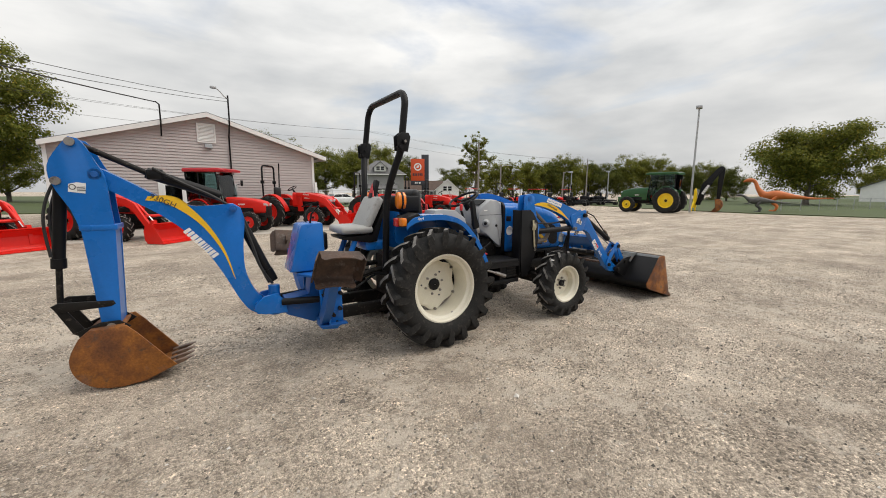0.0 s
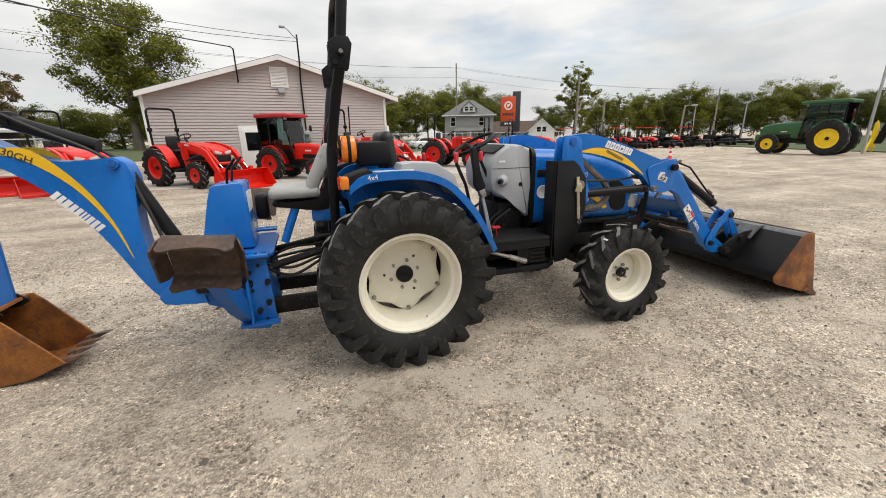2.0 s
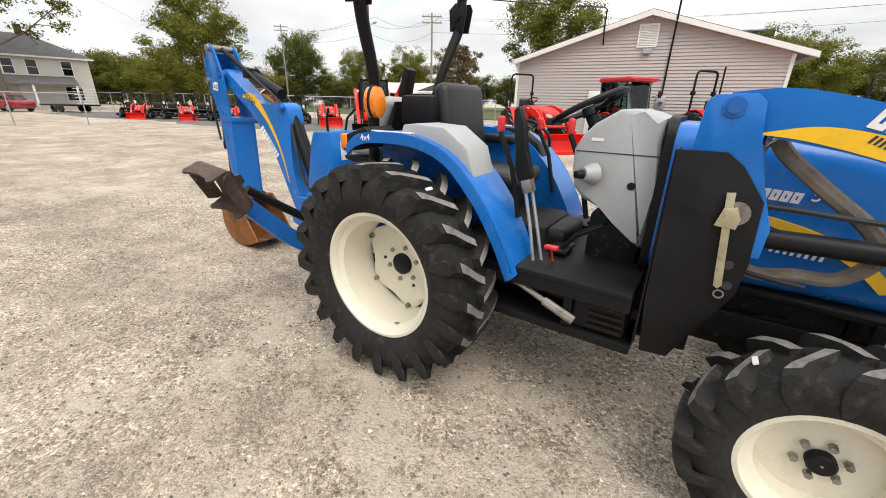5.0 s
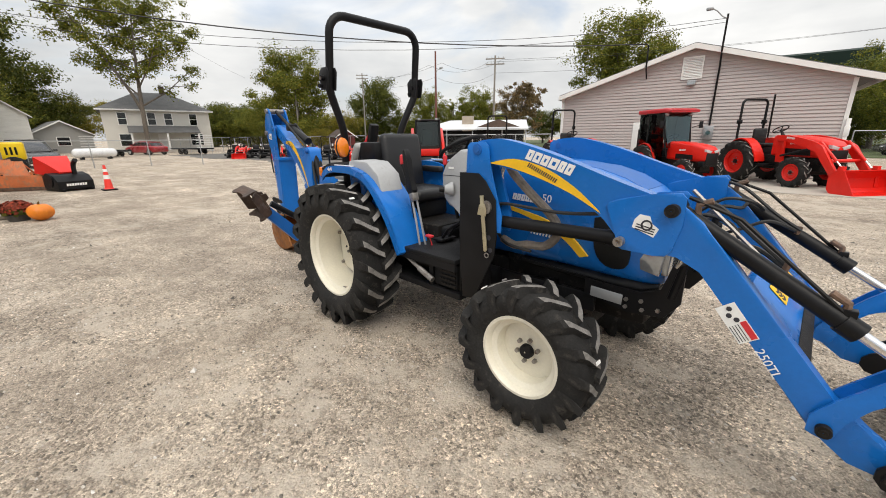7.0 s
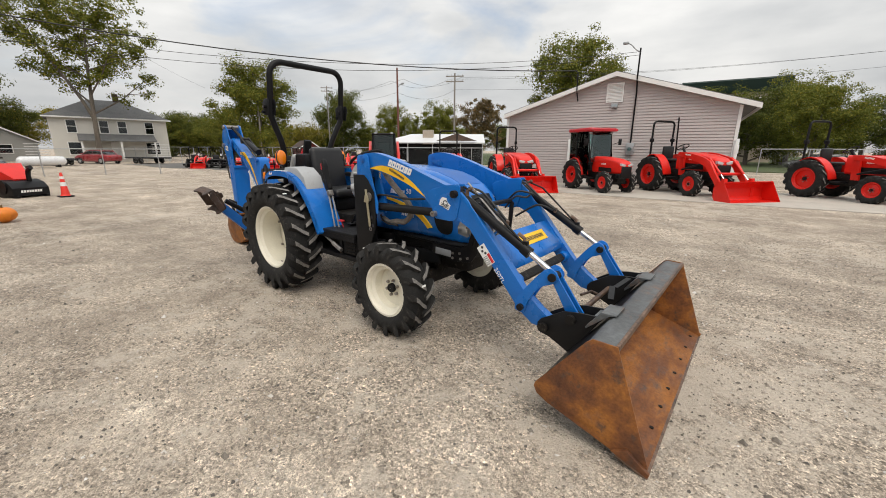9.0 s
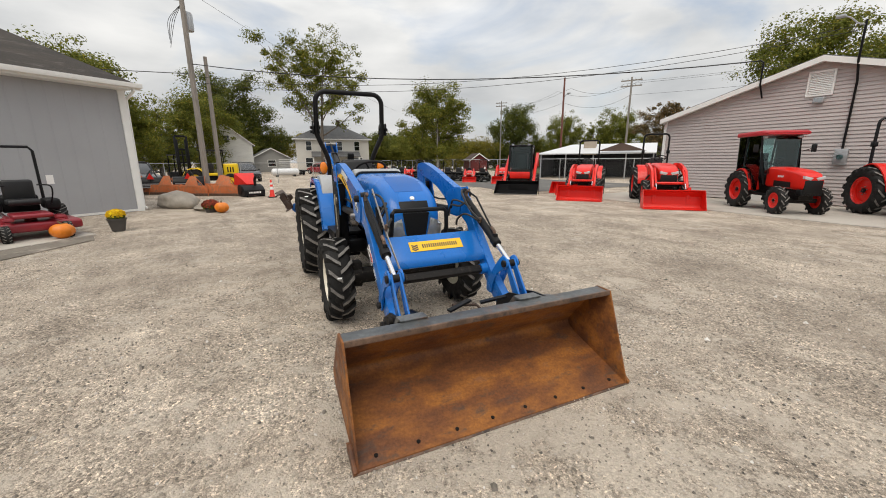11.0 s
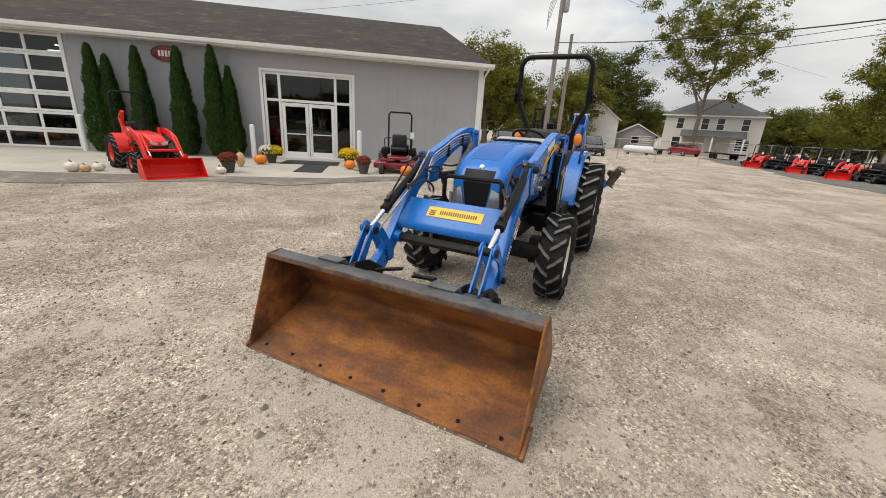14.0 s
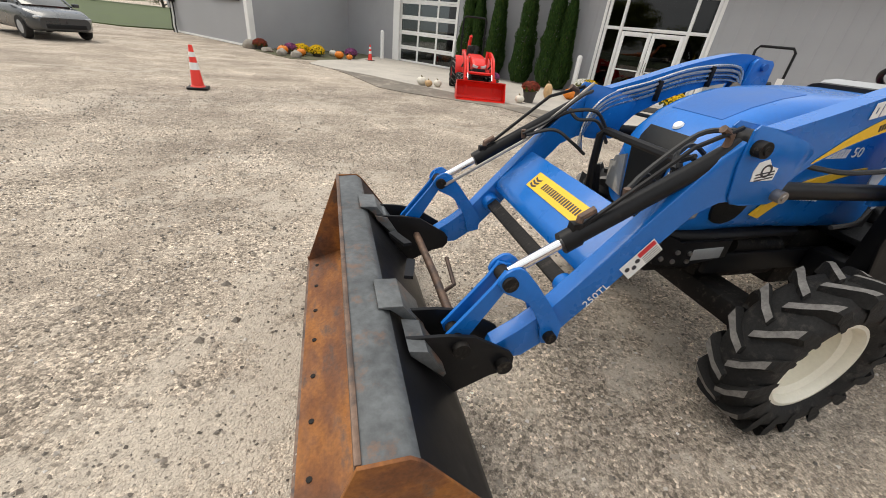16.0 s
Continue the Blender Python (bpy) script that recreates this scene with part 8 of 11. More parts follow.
mower.scale = (1.14, 1.14, 1.14)


def box_blade(T):
    bm = B()
    box(bm, 0.0, 0.03, -0.85, 0.85, 0.03, 0.52, 0.005)
    for s in (-1, 1):
        prism(bm, [(-0.03, 0.0), (0.72, 0.0), (0.72, 0.30), (0.50, 0.46), (-0.03, 0.54)], min(s * 0.85, s * 0.88), max(s * 0.85, s * 0.88), 0.004)
    box(bm, 0.50, 0.58, -0.85, 0.85, 0.32, 0.42, 0.01)
    part("blade_box", bm, RAIL_ORANGE, T)
    bm = B()
    box(bm, -0.02, -0.003, -0.84, 0.84, 0.0, 0.12, 0.003)
    part("cutting_edge", bm, RUST_WORN, T)
    # tapered hitch tower of two sheets with a brace between
    bm = B()
    for s in (-1, 1):
        loft(bm, [[Vector((0.04, s * 0.36, 0.50)), Vector((0.06, s * 0.36, 0.50)), Vector((0.06, s * 0.10, 0.50)), Vector((0.04, s * 0.10, 0.50))], [Vector((0.26, s * 0.15, 0.98)), Vector((0.28, s * 0.15, 0.98)), Vector((0.28, s * 0.07, 0.98)), Vector((0.26, s * 0.07, 0.98))]])
        tube(bm, [(0.27, s * 0.10, 0.94), (0.56, s * 0.34, 0.40)], 0.028, 6)
    loft(bm, [[Vector((0.045, -0.10, 0.50)), Vector((0.055, -0.10, 0.50)), Vector((0.055, 0.10, 0.50)), Vector((0.045, 0.10, 0.50))], [Vector((0.262, -0.07, 0.97)), Vector((0.272, -0.07, 0.97)), Vector((0.272, 0.07, 0.97)), Vector((0.262, 0.07, 0.97))]])
    part("hitch_frame", bm, RAIL_ORANGE, T, "faded orange hitch tower")
    for k in range(4):
        bm = B()
        prism(bm, [(0.52, 0.52), (0.56, 0.52), (0.56, 0.05), (0.62, 0.0), (0.52, 0.06)], -0.66 + 0.44 * k - 0.02, -0.66 + 0.44 * k + 0.02)
        part("ripper", bm, BLACK, T)


ib = thing("box_blade", "faded orange box blade implement standing on the gravel", "implement", pose(-17.55, -2.95, 0, 0, 0, 146), "orange implements beside the shop")
box_blade(ib)
for x, y, r in ((-16.55, -1.50, 146), (-19.4, -4.15, 148), (-20.3, -5.4, 150), (-18.7, -1.6, 140)):
    copy_thing(ib, pose(x, y, 0, 0, 0, r))


def tiller(m):
    """A rotary tiller: black hood over its tines, grey gearbox, red triangle on the back."""
    T = thing("rotary_tiller", "black and red rotary tiller with pale stripes beside the box blades", "implement", m, "rotary tillers beside the shop")
    bm = B()
    prism(bm, curve2([(-0.05, 0.35), (-0.02, 0.62), (0.16, 0.86), (0.45, 0.90), (0.72, 0.74), (0.80, 0.50)], 3) + [(0.76, 0.50), (0.44, 0.86), (0.16, 0.82), (0.0, 0.35)], -0.72, 0.72, 0.004)
    part("hood", bm, BLACK, T)
    for s in (-1, 1):
        bm = B()
        prism(bm, [(-0.04, 0.12), (0.78, 0.12), (0.80, 0.50), (0.45, 0.90), (0.10, 0.82)], min(s * 0.72, s * 0.75), max(s * 0.72, s * 0.75), 0.004)
        part("end_plate", bm, RAIL_ORANGE, T)
    for k in range(3):
        bm = B()
        box(bm, -0.065, -0.045, -0.62, 0.62, 0.36 + 0.085 * k, 0.40 + 0.085 * k)
        part("slat", bm, GALV, T)
    bm = B()
    cyl(bm, (0.40, -0.70, 0.36), (0.40, 0.70, 0.36), 0.09, None, 10)
    for k in range(10):
        y = -0.63 + 0.14 * k
        for j in range(3):
            a = 2.1 * j + 0.5 * k
            tube(bm, [(0.40, y, 0.36), (0.40 + 0.22 * math.cos(a), y, 0.36 + 0.22 * math.sin(a)), (0.40 + 0.27 * math.cos(a + 0.3), y + 0.05, 0.36 + 0.27 * math.sin(a + 0.3))], 0.014, 4)
    part("tine_rotor", bm, RUST_DARK, T)
    bm = B()
    prism(bm, [(-0.17, 0.80), (0.17, 0.80), (0.0, 1.12)], -0.02, -0.008, axis="x")
    part("warning_triangle", bm, RED, T)
    bm = B()
    box(bm, -0.008, 0.02, -0.03, 0.03, 0.60, 0.98)
    for s in (-1, 1):
        tube(bm, [(0.40, s * 0.25, 0.88), (0.72, s * 0.06, 1.25)], 0.03, 6)
    tube(bm, [(0.72, 0.0, 1.25), (0.15, 0.0, 0.85)], 0.025, 6)
    part("hitch_frame", bm, BLACK, T)


tiller(pose(-19.35, -3.05, 0, 0, 0, 178))
tiller(pose(-19.85, -4.75, 0, 0, 0, 176))


def forklift():
    """A dark forklift seen from its mast, standing beyond the implements."""
    T = thing("forklift", "dark forklift with tall lattice mast beyond the implements", "forklift", pose(-25.6, -3.35, 0, 0, 0, 20))
    for s in (-1, 1):
        bm = B()
        box(bm, 0.0, 0.12, s * 0.34 - 0.05, s * 0.34 + 0.05, 0.10, 3.35, 0.01)
        box(bm, 0.03, 0.10, s * 0.24 - 0.04, s * 0.24 + 0.04, 0.12, 3.15, 0.01)
        part("mast_rail", bm, BLACK, T)
        bm = B()
        box(bm, 0.20, 1.20, s * 0.25 - 0.06, s * 0.25 + 0.06, 0.06, 0.11, 0.01)
        part("fork", bm, GREASE, T)
        farm_wheel(T, -0.25, s * 0.50, 0.33, 0.34, 0.24, 0.18, 16, s, BLACK, dish=0.04, bolts=0, lug_h=0.01)
    bm = B()
    for z in (0.6, 1.6, 2.45, 3.30):
        box(bm, -0.02, 0.02, -0.30, 0.30, z, z + 0.12, 0.01)
    cyl(bm, (0.05, 0.0, 0.3), (0.05, 0.0, 2.4), 0.05, None, 10)
    part("mast_crossbar", bm, BLACK, T)
    bm = B()
    box(bm, -1.7, -0.1, -0.50, 0.50, 0.35, 1.05, 0.06)
    part("body", bm, BLACK, T)
    bm = B()
    for x in (-0.25, -1.35):
        for s in (-1, 1):
            tube(bm, [(x, s * 0.46, 1.0), (x, s * 0.44, 2.15)], 0.035, 6)
    box(bm, -1.45, -0.15, -0.50, 0.50, 2.13, 2.20, 0.02)
    part("overhead_guard", bm, BLACK, T)


forklift()


def chipper():
    """A three-point wood chipper: slanted housing, flywheel drum, open red hopper."""
    T = thing("wood_chipper", "red wood chipper with black housing and tilted hopper", "implement", pose(-15.75, -0.45, 0, 0, 0, 15) @ Matrix.Scale(0.80, 4))
    bm = B()
    prism(bm, [(-0.25, 0.08), (0.85, 0.08), (0.85, 0.40), (0.62, 0.62), (0.20, 0.74), (-0.25, 0.60)], -0.62, 0.62, 0.03)
    body = part("housing", bm, BLACK, T)
    bm = B()
    cyl(bm, (0.25, -0.66, 0.45), (0.25, -0.62, 0.45), 0.30, None, 20)
    part("drum_cover", bm, BLACK, body)
    bars("maker_mark", [0.07] * 8, 0.10, pose(0.853, 0.0, 0.26, 90, 0, 90), WHITE_DECAL, body, 0.2, "white maker name drawn as plain bars")
    for y in (-0.5, 0.5):
        bm = B()
        box(bm, -0.3, 0.95, y - 0.05, y + 0.05, 0.0, 0.09, 0.01)
        part("skid", bm, BLACK, T)
    # hopper: an open flared box, its mouth tilted upwards
    rings = []
    for a, b, hw, hz in ((0.30, 0.60, 0.24, 0.16), (-0.15, 0.84, 0.40, 0.24), (-0.72, 1.06, 0.58, 0.34)):
        rings.append([Vector((a + 0.28 * z, y, b + z)) for y, z in ((-hw, -hz), (hw, -hz), (hw, hz), (-hw, hz))])
    for a, b, hw, hz in ((-0.70, 1.05, 0.55, 0.31), (-0.15, 0.84, 0.37, 0.21), (0.28, 0.61, 0.21, 0.13)):
        rings.append([Vector((a + 0.28 * z, y, b + z)) for y, z in ((-hw, -hz), (hw, -hz), (hw, hz), (-hw, hz))])
    bm = B()
    loft(bm, rings)
    part("hopper", bm, RED, T, "red flared feed hopper")
    bm = B()
    tube(bm, arc([(0.45, 0.2, 0.6), (0.50, 0.2, 1.05), (0.75, 0.2, 1.25)], 4), 0.09, 8)
    part("discharge_spout", bm, BLACK, T)


chipper()


def yellow_loader():
    """A yellow wheeled loader with an open cab frame, beyond the implements."""
    T = thing("wheel_loader", "yellow wheeled loader with a thin open cab frame", "loader", pose(-25.4, -1.65, 0, 0, 0, 82))
    bm = B()
    pillow(bm, 0.58, 1.50, -0.48, 0.48, 0.75, 1.58, 0.10)
    hood = part("bonnet", bm, YELLOW_PAINT, T, "yellow bonnet")
    for k in range(3):
        bm = B()
        box(bm, 0.85 + 0.16 * k, 0.93 + 0.16 * k, -0.490, -0.478, 1.0, 1.35)
        part("vent", bm, BLACK, hood)
    bm = B()
    box(bm, -1.6, 1.5, -0.40, 0.40, 0.45, 0.80, 0.04)
    part("chassis", bm, BLACK, T)
    bm = B()
    for x in (-0.70, 0.62):
        for y in (-0.55, 0.55):
            tube(bm, [(x, y, 0.8), (x * 0.95, y * 0.95, 2.42)], 0.030, 6)
    part("cab_frame", bm, BLACK, T)
    bm = B()
    box(bm, -0.78, 0.72, -0.62, 0.62, 2.42, 2.50, 0.03)
    part("cab_roof", bm, BLACK, T)
    bm = B()
    pillow(bm, -0.45, 0.0, -0.24, 0.24, 0.95, 1.62, 0.06)
    part("cab_seat", bm, VINYL, T)
    bm = B()
    box(bm, -0.70, 0.60, -0.54, 0.54, 0.78, 0.95, 0.03)
    part("cab_floor", bm, YELLOW_PAINT, T)
    for s in (-1, 1):
        for x, R in ((-1.05, 0.60), (1.05, 0.46)):
            farm_wheel(T, x, s * 0.70, R, R, 0.34, R * 0.45, 16, s, YELLOW_PAINT, dish=0.05, bolts=0, lug_h=0.025)
        bm = B()
        o = [(-1.05 + 0.70 * math.cos(radians(k)), 0.62 + 0.70 * math.sin(radians(k))) for k in range(5, 176, 17)]
        i = [(-1.05 + 0.65 * math.cos(radians(k)), 0.62 + 0.65 * math.sin(radians(k))) for k in range(175, 4, -17)]
        prism(bm, o + i, s * 0.70 - 0.20, s * 0.70 + 0.20, 0.004)
        part("mudguard", bm, YELLOW_PAINT, T)


yellow_loader()


# ---- cars and trailers ----
CAR_GLASS = surface("dark_car_glass", (0.01, 0.011, 0.012), 0.06, var=0.05, coat=0.5)


def car(name, label, m, paint, L=4.6, H=1.45, W=1.8, group="", suv=False):
    T = thing(name, label, "car", m, group)
    h, e = W / 2, L / 2
    bm = B()
    loft(bm, [rrect(x, -y, y, z0, z1, r, 4) for x, y, z0, z1, r in ((-e, h * 0.80, 0.42, 0.84, 0.12), (-e + 0.10, h * 0.90, 0.32, 0.93, 0.15), (-e + 0.7, h * 0.99, 0.26, 1.0, 0.17), (0, h, 0.24, 1.0, 0.17), (e - 1.3, h * 0.99, 0.24, 0.98, 0.17), (e - 0.6, h * 0.97, 0.25, 0.90, 0.16), (e - 0.2, h * 0.90, 0.27, 0.80, 0.16), (e, h * 0.76, 0.34, 0.68, 0.14))])
    part("body", bm, paint, T, "", 50)
    back = -e + (0.12 if suv else 0.55)
    bm = B()
    loft(bm, [rrect(x, -y, y, 0.90, z1, r, 4) for x, y, z1, r in ((back, h * 0.68, 1.0, 0.04), (back + 0.45, h * 0.78, H - 0.10, 0.20), (back + 0.95, h * 0.79, H - 0.02, 0.22), (0.0, h * 0.79, H - 0.01, 0.22), (0.45, h * 0.77, H - 0.06, 0.20), (1.30, h * 0.72, 0.99, 0.04))])
    part("glasshouse", bm, CAR_GLASS, T, "dark car windows", 50)
    bm = B()
    loft(bm, [rrect(x, -y, y, z1 - 0.10, z1, 0.045, 3) for x, y, z1 in ((back + 0.42, h * 0.66, H - 0.085), (back + 0.95, h * 0.72, H + 0.004), (0.0, h * 0.72, H + 0.012), (0.46, h * 0.68, H - 0.045))])
    part("roof", bm, paint, T, "", 50)
    for s in (-1, 1):
        for x0, z0, x1, z1 in ((back + 0.05, 0.98, back + 0.55, H - 0.04), (1.22, 0.99, 0.42, H - 0.05), (-0.25, 0.98, -0.30, H - 0.03)):
            bm = B()
            tube(bm, [(x0, s * h * 0.80, z0), (x1, s * h * 0.735, z1)], 0.035, 6)
            part("pillar", bm, paint, T)
        bm = B()
        pillow(bm, 0.85, 1.02, s * (h + 0.06) - 0.09, s * (h + 0.06) + 0.09, 0.98, 1.10, 0.03)
        part("door_mirror", bm, paint, T)
        for x in (-L / 2 + 0.85, L / 2 - 0.9):
            bm = B()
            lathe(bm, [(0.20, -0.10), (0.32, -0.10), (0.34, -0.05), (0.34, 0.05), (0.32, 0.10), (0.20, 0.10)], (x, s * (h - 0.08), 0.33), "y", 24)
            w = part("wheel", bm, RUBBER, T)
            bm = B()
            lathe(bm, [(0.002, s * 0.07), (0.10, s * 0.085), (0.19, s * 0.10), (0.21, s * 0.09)], (x, s * (h - 0.08), 0.33), "y", 16)
            part("rim", bm, GALV, w)
        bm = B()
        pillow(bm, L / 2 - 0.42, L / 2 - 0.03, s * (h - 0.30) - 0.17, s * (h - 0.30) + 0.17, 0.62, 0.71, 0.03)
        part("headlamp", bm, LENS, T)
        bm = B()
        pillow(bm, -L / 2 - 0.005, -L / 2 + 0.2, s * (h - 0.32) - 0.17, s * (h - 0.32) + 0.17, 0.70, 0.82, 0.03)
        part("tail_lamp", bm, RED_LENS, T)
    bm = B()
    box(bm, L / 2 - 0.06, L / 2 + 0.010, -0.55, 0.55, 0.36, 0.50, 0.02)
    part("grille", bm, BLACK_PLASTIC, T)
    return T


CAR_GREY = surface("dark_grey_car_paint", (0.05, 0.055, 0.06), 0.3, 0.5, var=0.05, coat=0.7)
CAR_RED = surface("red_car_paint", (0.30, 0.012, 0.02), 0.3, 0.2, var=0.05, coat=0.7)
CAR_WHITE = surface("white_car_paint", (0.72, 0.73, 0.74), 0.3, 0.0, var=0.04, coat=0.6)
CAR_BLACK = surface("black_car_paint", (0.012, 0.012, 0.013), 0.3, 0.1, var=0.05, coat=0.7)
car("car", "dark grey saloon car parked at the yard's edge", pose(12.0, -19.6, 0, 0, 0, 130), CAR_GREY)
car("car", "red saloon car parked under the tall tree", pose(-50.5, 12.0, 0, 0, 0, 200), CAR_RED)
car("car", "black estate car beside the white garage", pose(-33.5, 0.9, 0, 0, 0, 10), CAR_BLACK, H=1.7, suv=True)
car("car", "dark pickup behind the implements", pose(-27.5, -6.2, 0, 0, 0, 20), CAR_BLACK, L=5.2, H=1.75, suv=True)
tank = thing("tank", "long white tank lying on the ground by the street", "tank", pose(-43, 6.0, 0, 0, 0, 100))
bm = B()
lathe(bm, [(0.002, -1.6), (0.22, -1.57), (0.38, -1.42), (0.40, -1.3), (0.40, 1.3), (0.38, 1.42), (0.22, 1.57), (0.002, 1.6)], (0, 0, 0.55), "x", 20)
part("shell", bm, CAR_WHITE, tank)
for x in (-1.0, 1.0):
    bm = B()
    box(bm, x - 0.08, x + 0.08, -0.3, 0.3, 0.0, 0.22, 0.01)
    part("cradle", bm, BLACK, tank)
car("car", "white car across the street by the gabled building", pose(18.5, 42, 0, 0, 0, 10), CAR_WHITE)
car("car", "black car across the street by the gabled building", pose(13.0, 41, 0, 0, 0, 185), CAR_BLACK)


def trailer(m):
    T = thing("flat_trailer", "flat black trailer with raised white ramp", "trailer", m, "trailers by the street")
    bm = B()
    box(bm, -2.5, 2.5, -1.0, 1.0, 0.55, 0.68, 0.02)
    tube(bm, [(2.5, 0, 0.6), (3.7, 0, 0.55)], 0.06, 6)
    part("bed", bm, BLACK, T)
    for s in (-1, 1):
        for x in (-0.5, 0.4):
            bm = B()
            lathe(bm, [(0.16, -0.1), (0.32, -0.1), (0.34, 0), (0.32, 0.1), (0.16, 0.1)], (x, s * 1.1, 0.34), "y", 18)
            part("wheel", bm, RUBBER, T)
    for k in range(6):
        bm = B()
        box(bm, -2.52, -2.46, -0.9, 0.9, 0.75 + 0.25 * k, 0.80 + 0.25 * k)
        part("ramp_rung", bm, WHITE_PAINT, T)


trailer(pose(-48.5, 8.0, 0, 0, 0, 12))
trailer(pose(-47.5, 15.5, 0, 0, 0, 190))


# ---- cones, planters, pumpkins, bollards ----
def cone(x, y, label, s=1.0, m=None):
    T = thing("traffic_cone", label, "traffic cone", (m or Matrix()) @ pose(x, y, 0) @ Matrix.Scale(s, 4), "traffic cones")
    bm = B()
    box(bm, -0.17, 0.17, -0.17, 0.17, 0.0, 0.035, 0.01)
    part("base", bm, BLACK_PLASTIC, T, "black rubber base")
    bm = B()
    rad = lambda z: 0.110 - 0.080 * z / 0.72  # noqa: E731
    lathe(bm, [(0.125, 0.03), (0.118, 0.05)] + [(rad(z), z) for z in (0.06, 0.30, 0.50, 0.70, 0.72)] + [(0.022, 0.72)], (0, 0, 0), "z", 20)
    part("body", bm, CONE_ORANGE, T)
    for z0, z1 in ((0.32, 0.44), (0.53, 0.61)):
        bm = B()
        lathe(bm, [(rad(z0) + 0.001, z0), (rad(z0) + 0.004, z0 + 0.002), (rad(z1) + 0.004, z1 - 0.002), (rad(z1) + 0.001, z1)], (0, 0, 0), "z", 20)
        part("reflective_band", bm, WHITE_DECAL, T, "white reflective band")


cone(5.74, -9.28, "orange traffic cone with two white bands on the gravel", 1.15)
cone(-14.3, 0.38, "orange traffic cone beside the black implement", 1.15)
cone(19.3, 10.4, "orange traffic cone out on the yard", 1.15)
cone(16.85, -2.35, "small orange traffic cone against the shop wall", 0.95, SHOP)

PUMPKIN = surface("pumpkin_skin", (0.72, 0.20, 0.012), 0.45, var=0.15, scale=6)
PUMPKIN_WHITE = surface("white_pumpkin_skin", (0.68, 0.64, 0.54), 0.5, var=0.1, scale=6)
PUMPKIN_TAN = surface("tan_gourd_skin", (0.55, 0.36, 0.18), 0.5, var=0.2, scale=6)
STEM = surface("dry_stem", (0.16, 0.13, 0.06), 0.8, var=0.3)


def pumpkin(m, r, material, label, tall=0.8):
    T = thing("pumpkin", label, "pumpkin", m, "autumn pumpkins")
    bm = B()
    rings = []
    for i in range(1, 12):
        a = math.pi * i / 12 - math.pi / 2
        ring = []
        for j in range(32):
            t = 2 * math.pi * j / 32
            rr = r * math.cos(a) * (1 - 0.07 * abs(math.cos(4 * t)) ** 0.5 + 0.05)
            ring.append(Vector((rr * math.cos(t), rr * math.sin(t), r * tall * (1 + math.sin(a)) - 0.06 * r * (abs(math.sin(a)) > 0.93))))
        rings.append(ring)
    loft(bm, rings)
    part("rind", bm, material, T)
    bm = B()
    tube(bm, [(0, 0, r * tall * 1.9), (0.02, 0, r * tall * 2.1), (0.05, 0.01, r * tall * 2.25)], 0.022, 6, 0.014)
    part("stem", bm, STEM, T)
    return T


def petals(name, bm_leaf, mat, parent, centre, r, n, size, seed, flat=0.7):
    rng = random.Random(seed)
    verts, faces = [], []
    for _ in range(n):
        d = Vector((rng.gauss(0, 1), rng.gauss(0, 1), rng.gauss(0, 1))).normalized()
        if d.z < -0.25:
            d.z = -d.z
        p = Vector(centre) + Vector((d.x * r, d.y * r, d.z * r * flat)) * rng.uniform(0.82, 1.04)
        u = d.orthogonal().normalized()
        v = d.cross(u)
        a = rng.uniform(0, 6.28)
        u, v = u * math.cos(a) + v * math.sin(a), v * math.cos(a) - u * math.sin(a)
        s = size * rng.uniform(0.7, 1.3)
        b = len(verts)
        verts += [p + s * u, p + s * v + 0.3 * s * d, p - s * u, p - s * v + 0.3 * s * d]
        faces.append((b, b + 1, b + 2, b + 3))
    me = bpy.data.meshes.new(name)
    me.from_pydata([tuple(v) for v in verts], [], faces)
    me.materials.append(mat)
    ob = new(name, me)
    ob.parent = parent
    ob["kind"] = "stuff"
    return ob


POT = surface("dark_planter", (0.06, 0.055, 0.05), 0.6, var=0.2)


def mum_pot(m, mats, label, r=0.26, seed=1):
    T = thing("flower_pot", label, "flower pot", m, "flower pots along the shop")
    bm = B()
    lathe(bm, [(0.13, 0.0), (0.19, 0.28), (0.205, 0.28), (0.205, 0.31), (0.17, 0.31), (0.16, 0.26)], (0, 0, 0), "z", 20)
    bm.faces.new([v for v in bm.verts if abs(v.co.z) < 1e-6][::-1]) if False else None
    part("pot", bm, POT, T)
    petals("foliage", None, LEAF_DARK, T, (0, 0, 0.36), r * 0.9, 320, 0.04, seed)
    for k, mt in enumerate(mats):
        petals("blossom", None, mt, T, (0.09 * (k - (len(mats) - 1) / 2) * 2, 0, 0.40), r * (1.0 if len(mats) == 1 else 0.8), 520, 0.032, seed + 5 + k)
    return T


S = lambda s, out, z=0.012: SHOP @ pose(s, -out, z)  # noqa: E731
mum_pot(S(6.40, 2.10), [PETAL_YELLOW, PETAL_WHITE], "yellow and white chrysanthemums in a dark pot", 0.42, 3)
mum_pot(S(3.62, 2.30), [PETAL_YELLOW], "yellow chrysanthemums in a dark pot", 0.40, 4)
mum_pot(S(3.05, 4.35), [PETAL_RUST], "rust red flowers in a dark pot", 0.24, 5)
mum_pot(S(6.85, 5.20), [PETAL_RUST], "rust red flowers in a dark pot", 0.25, 6)
mum_pot(S(0.60, 4.35, 0.0), [PETAL_YELLOW], "yellow flowers in a dark pot on the gravel", 0.19, 7)
mum_pot(S(8.75, 4.2), [PETAL_PURPLE], "purple flowers in a dark pot", 0.20, 8)
pumpkin(S(6.62, 2.75), 0.21, PUMPKIN, "orange pumpkin beside the shop door")
pumpkin(S(3.55, 3.22), 0.20, PUMPKIN, "orange pumpkin beside the shop door")
pumpkin(S(1.66, 4.45, 0.012), 0.21, PUMPKIN, "orange pumpkin in front of the mower")
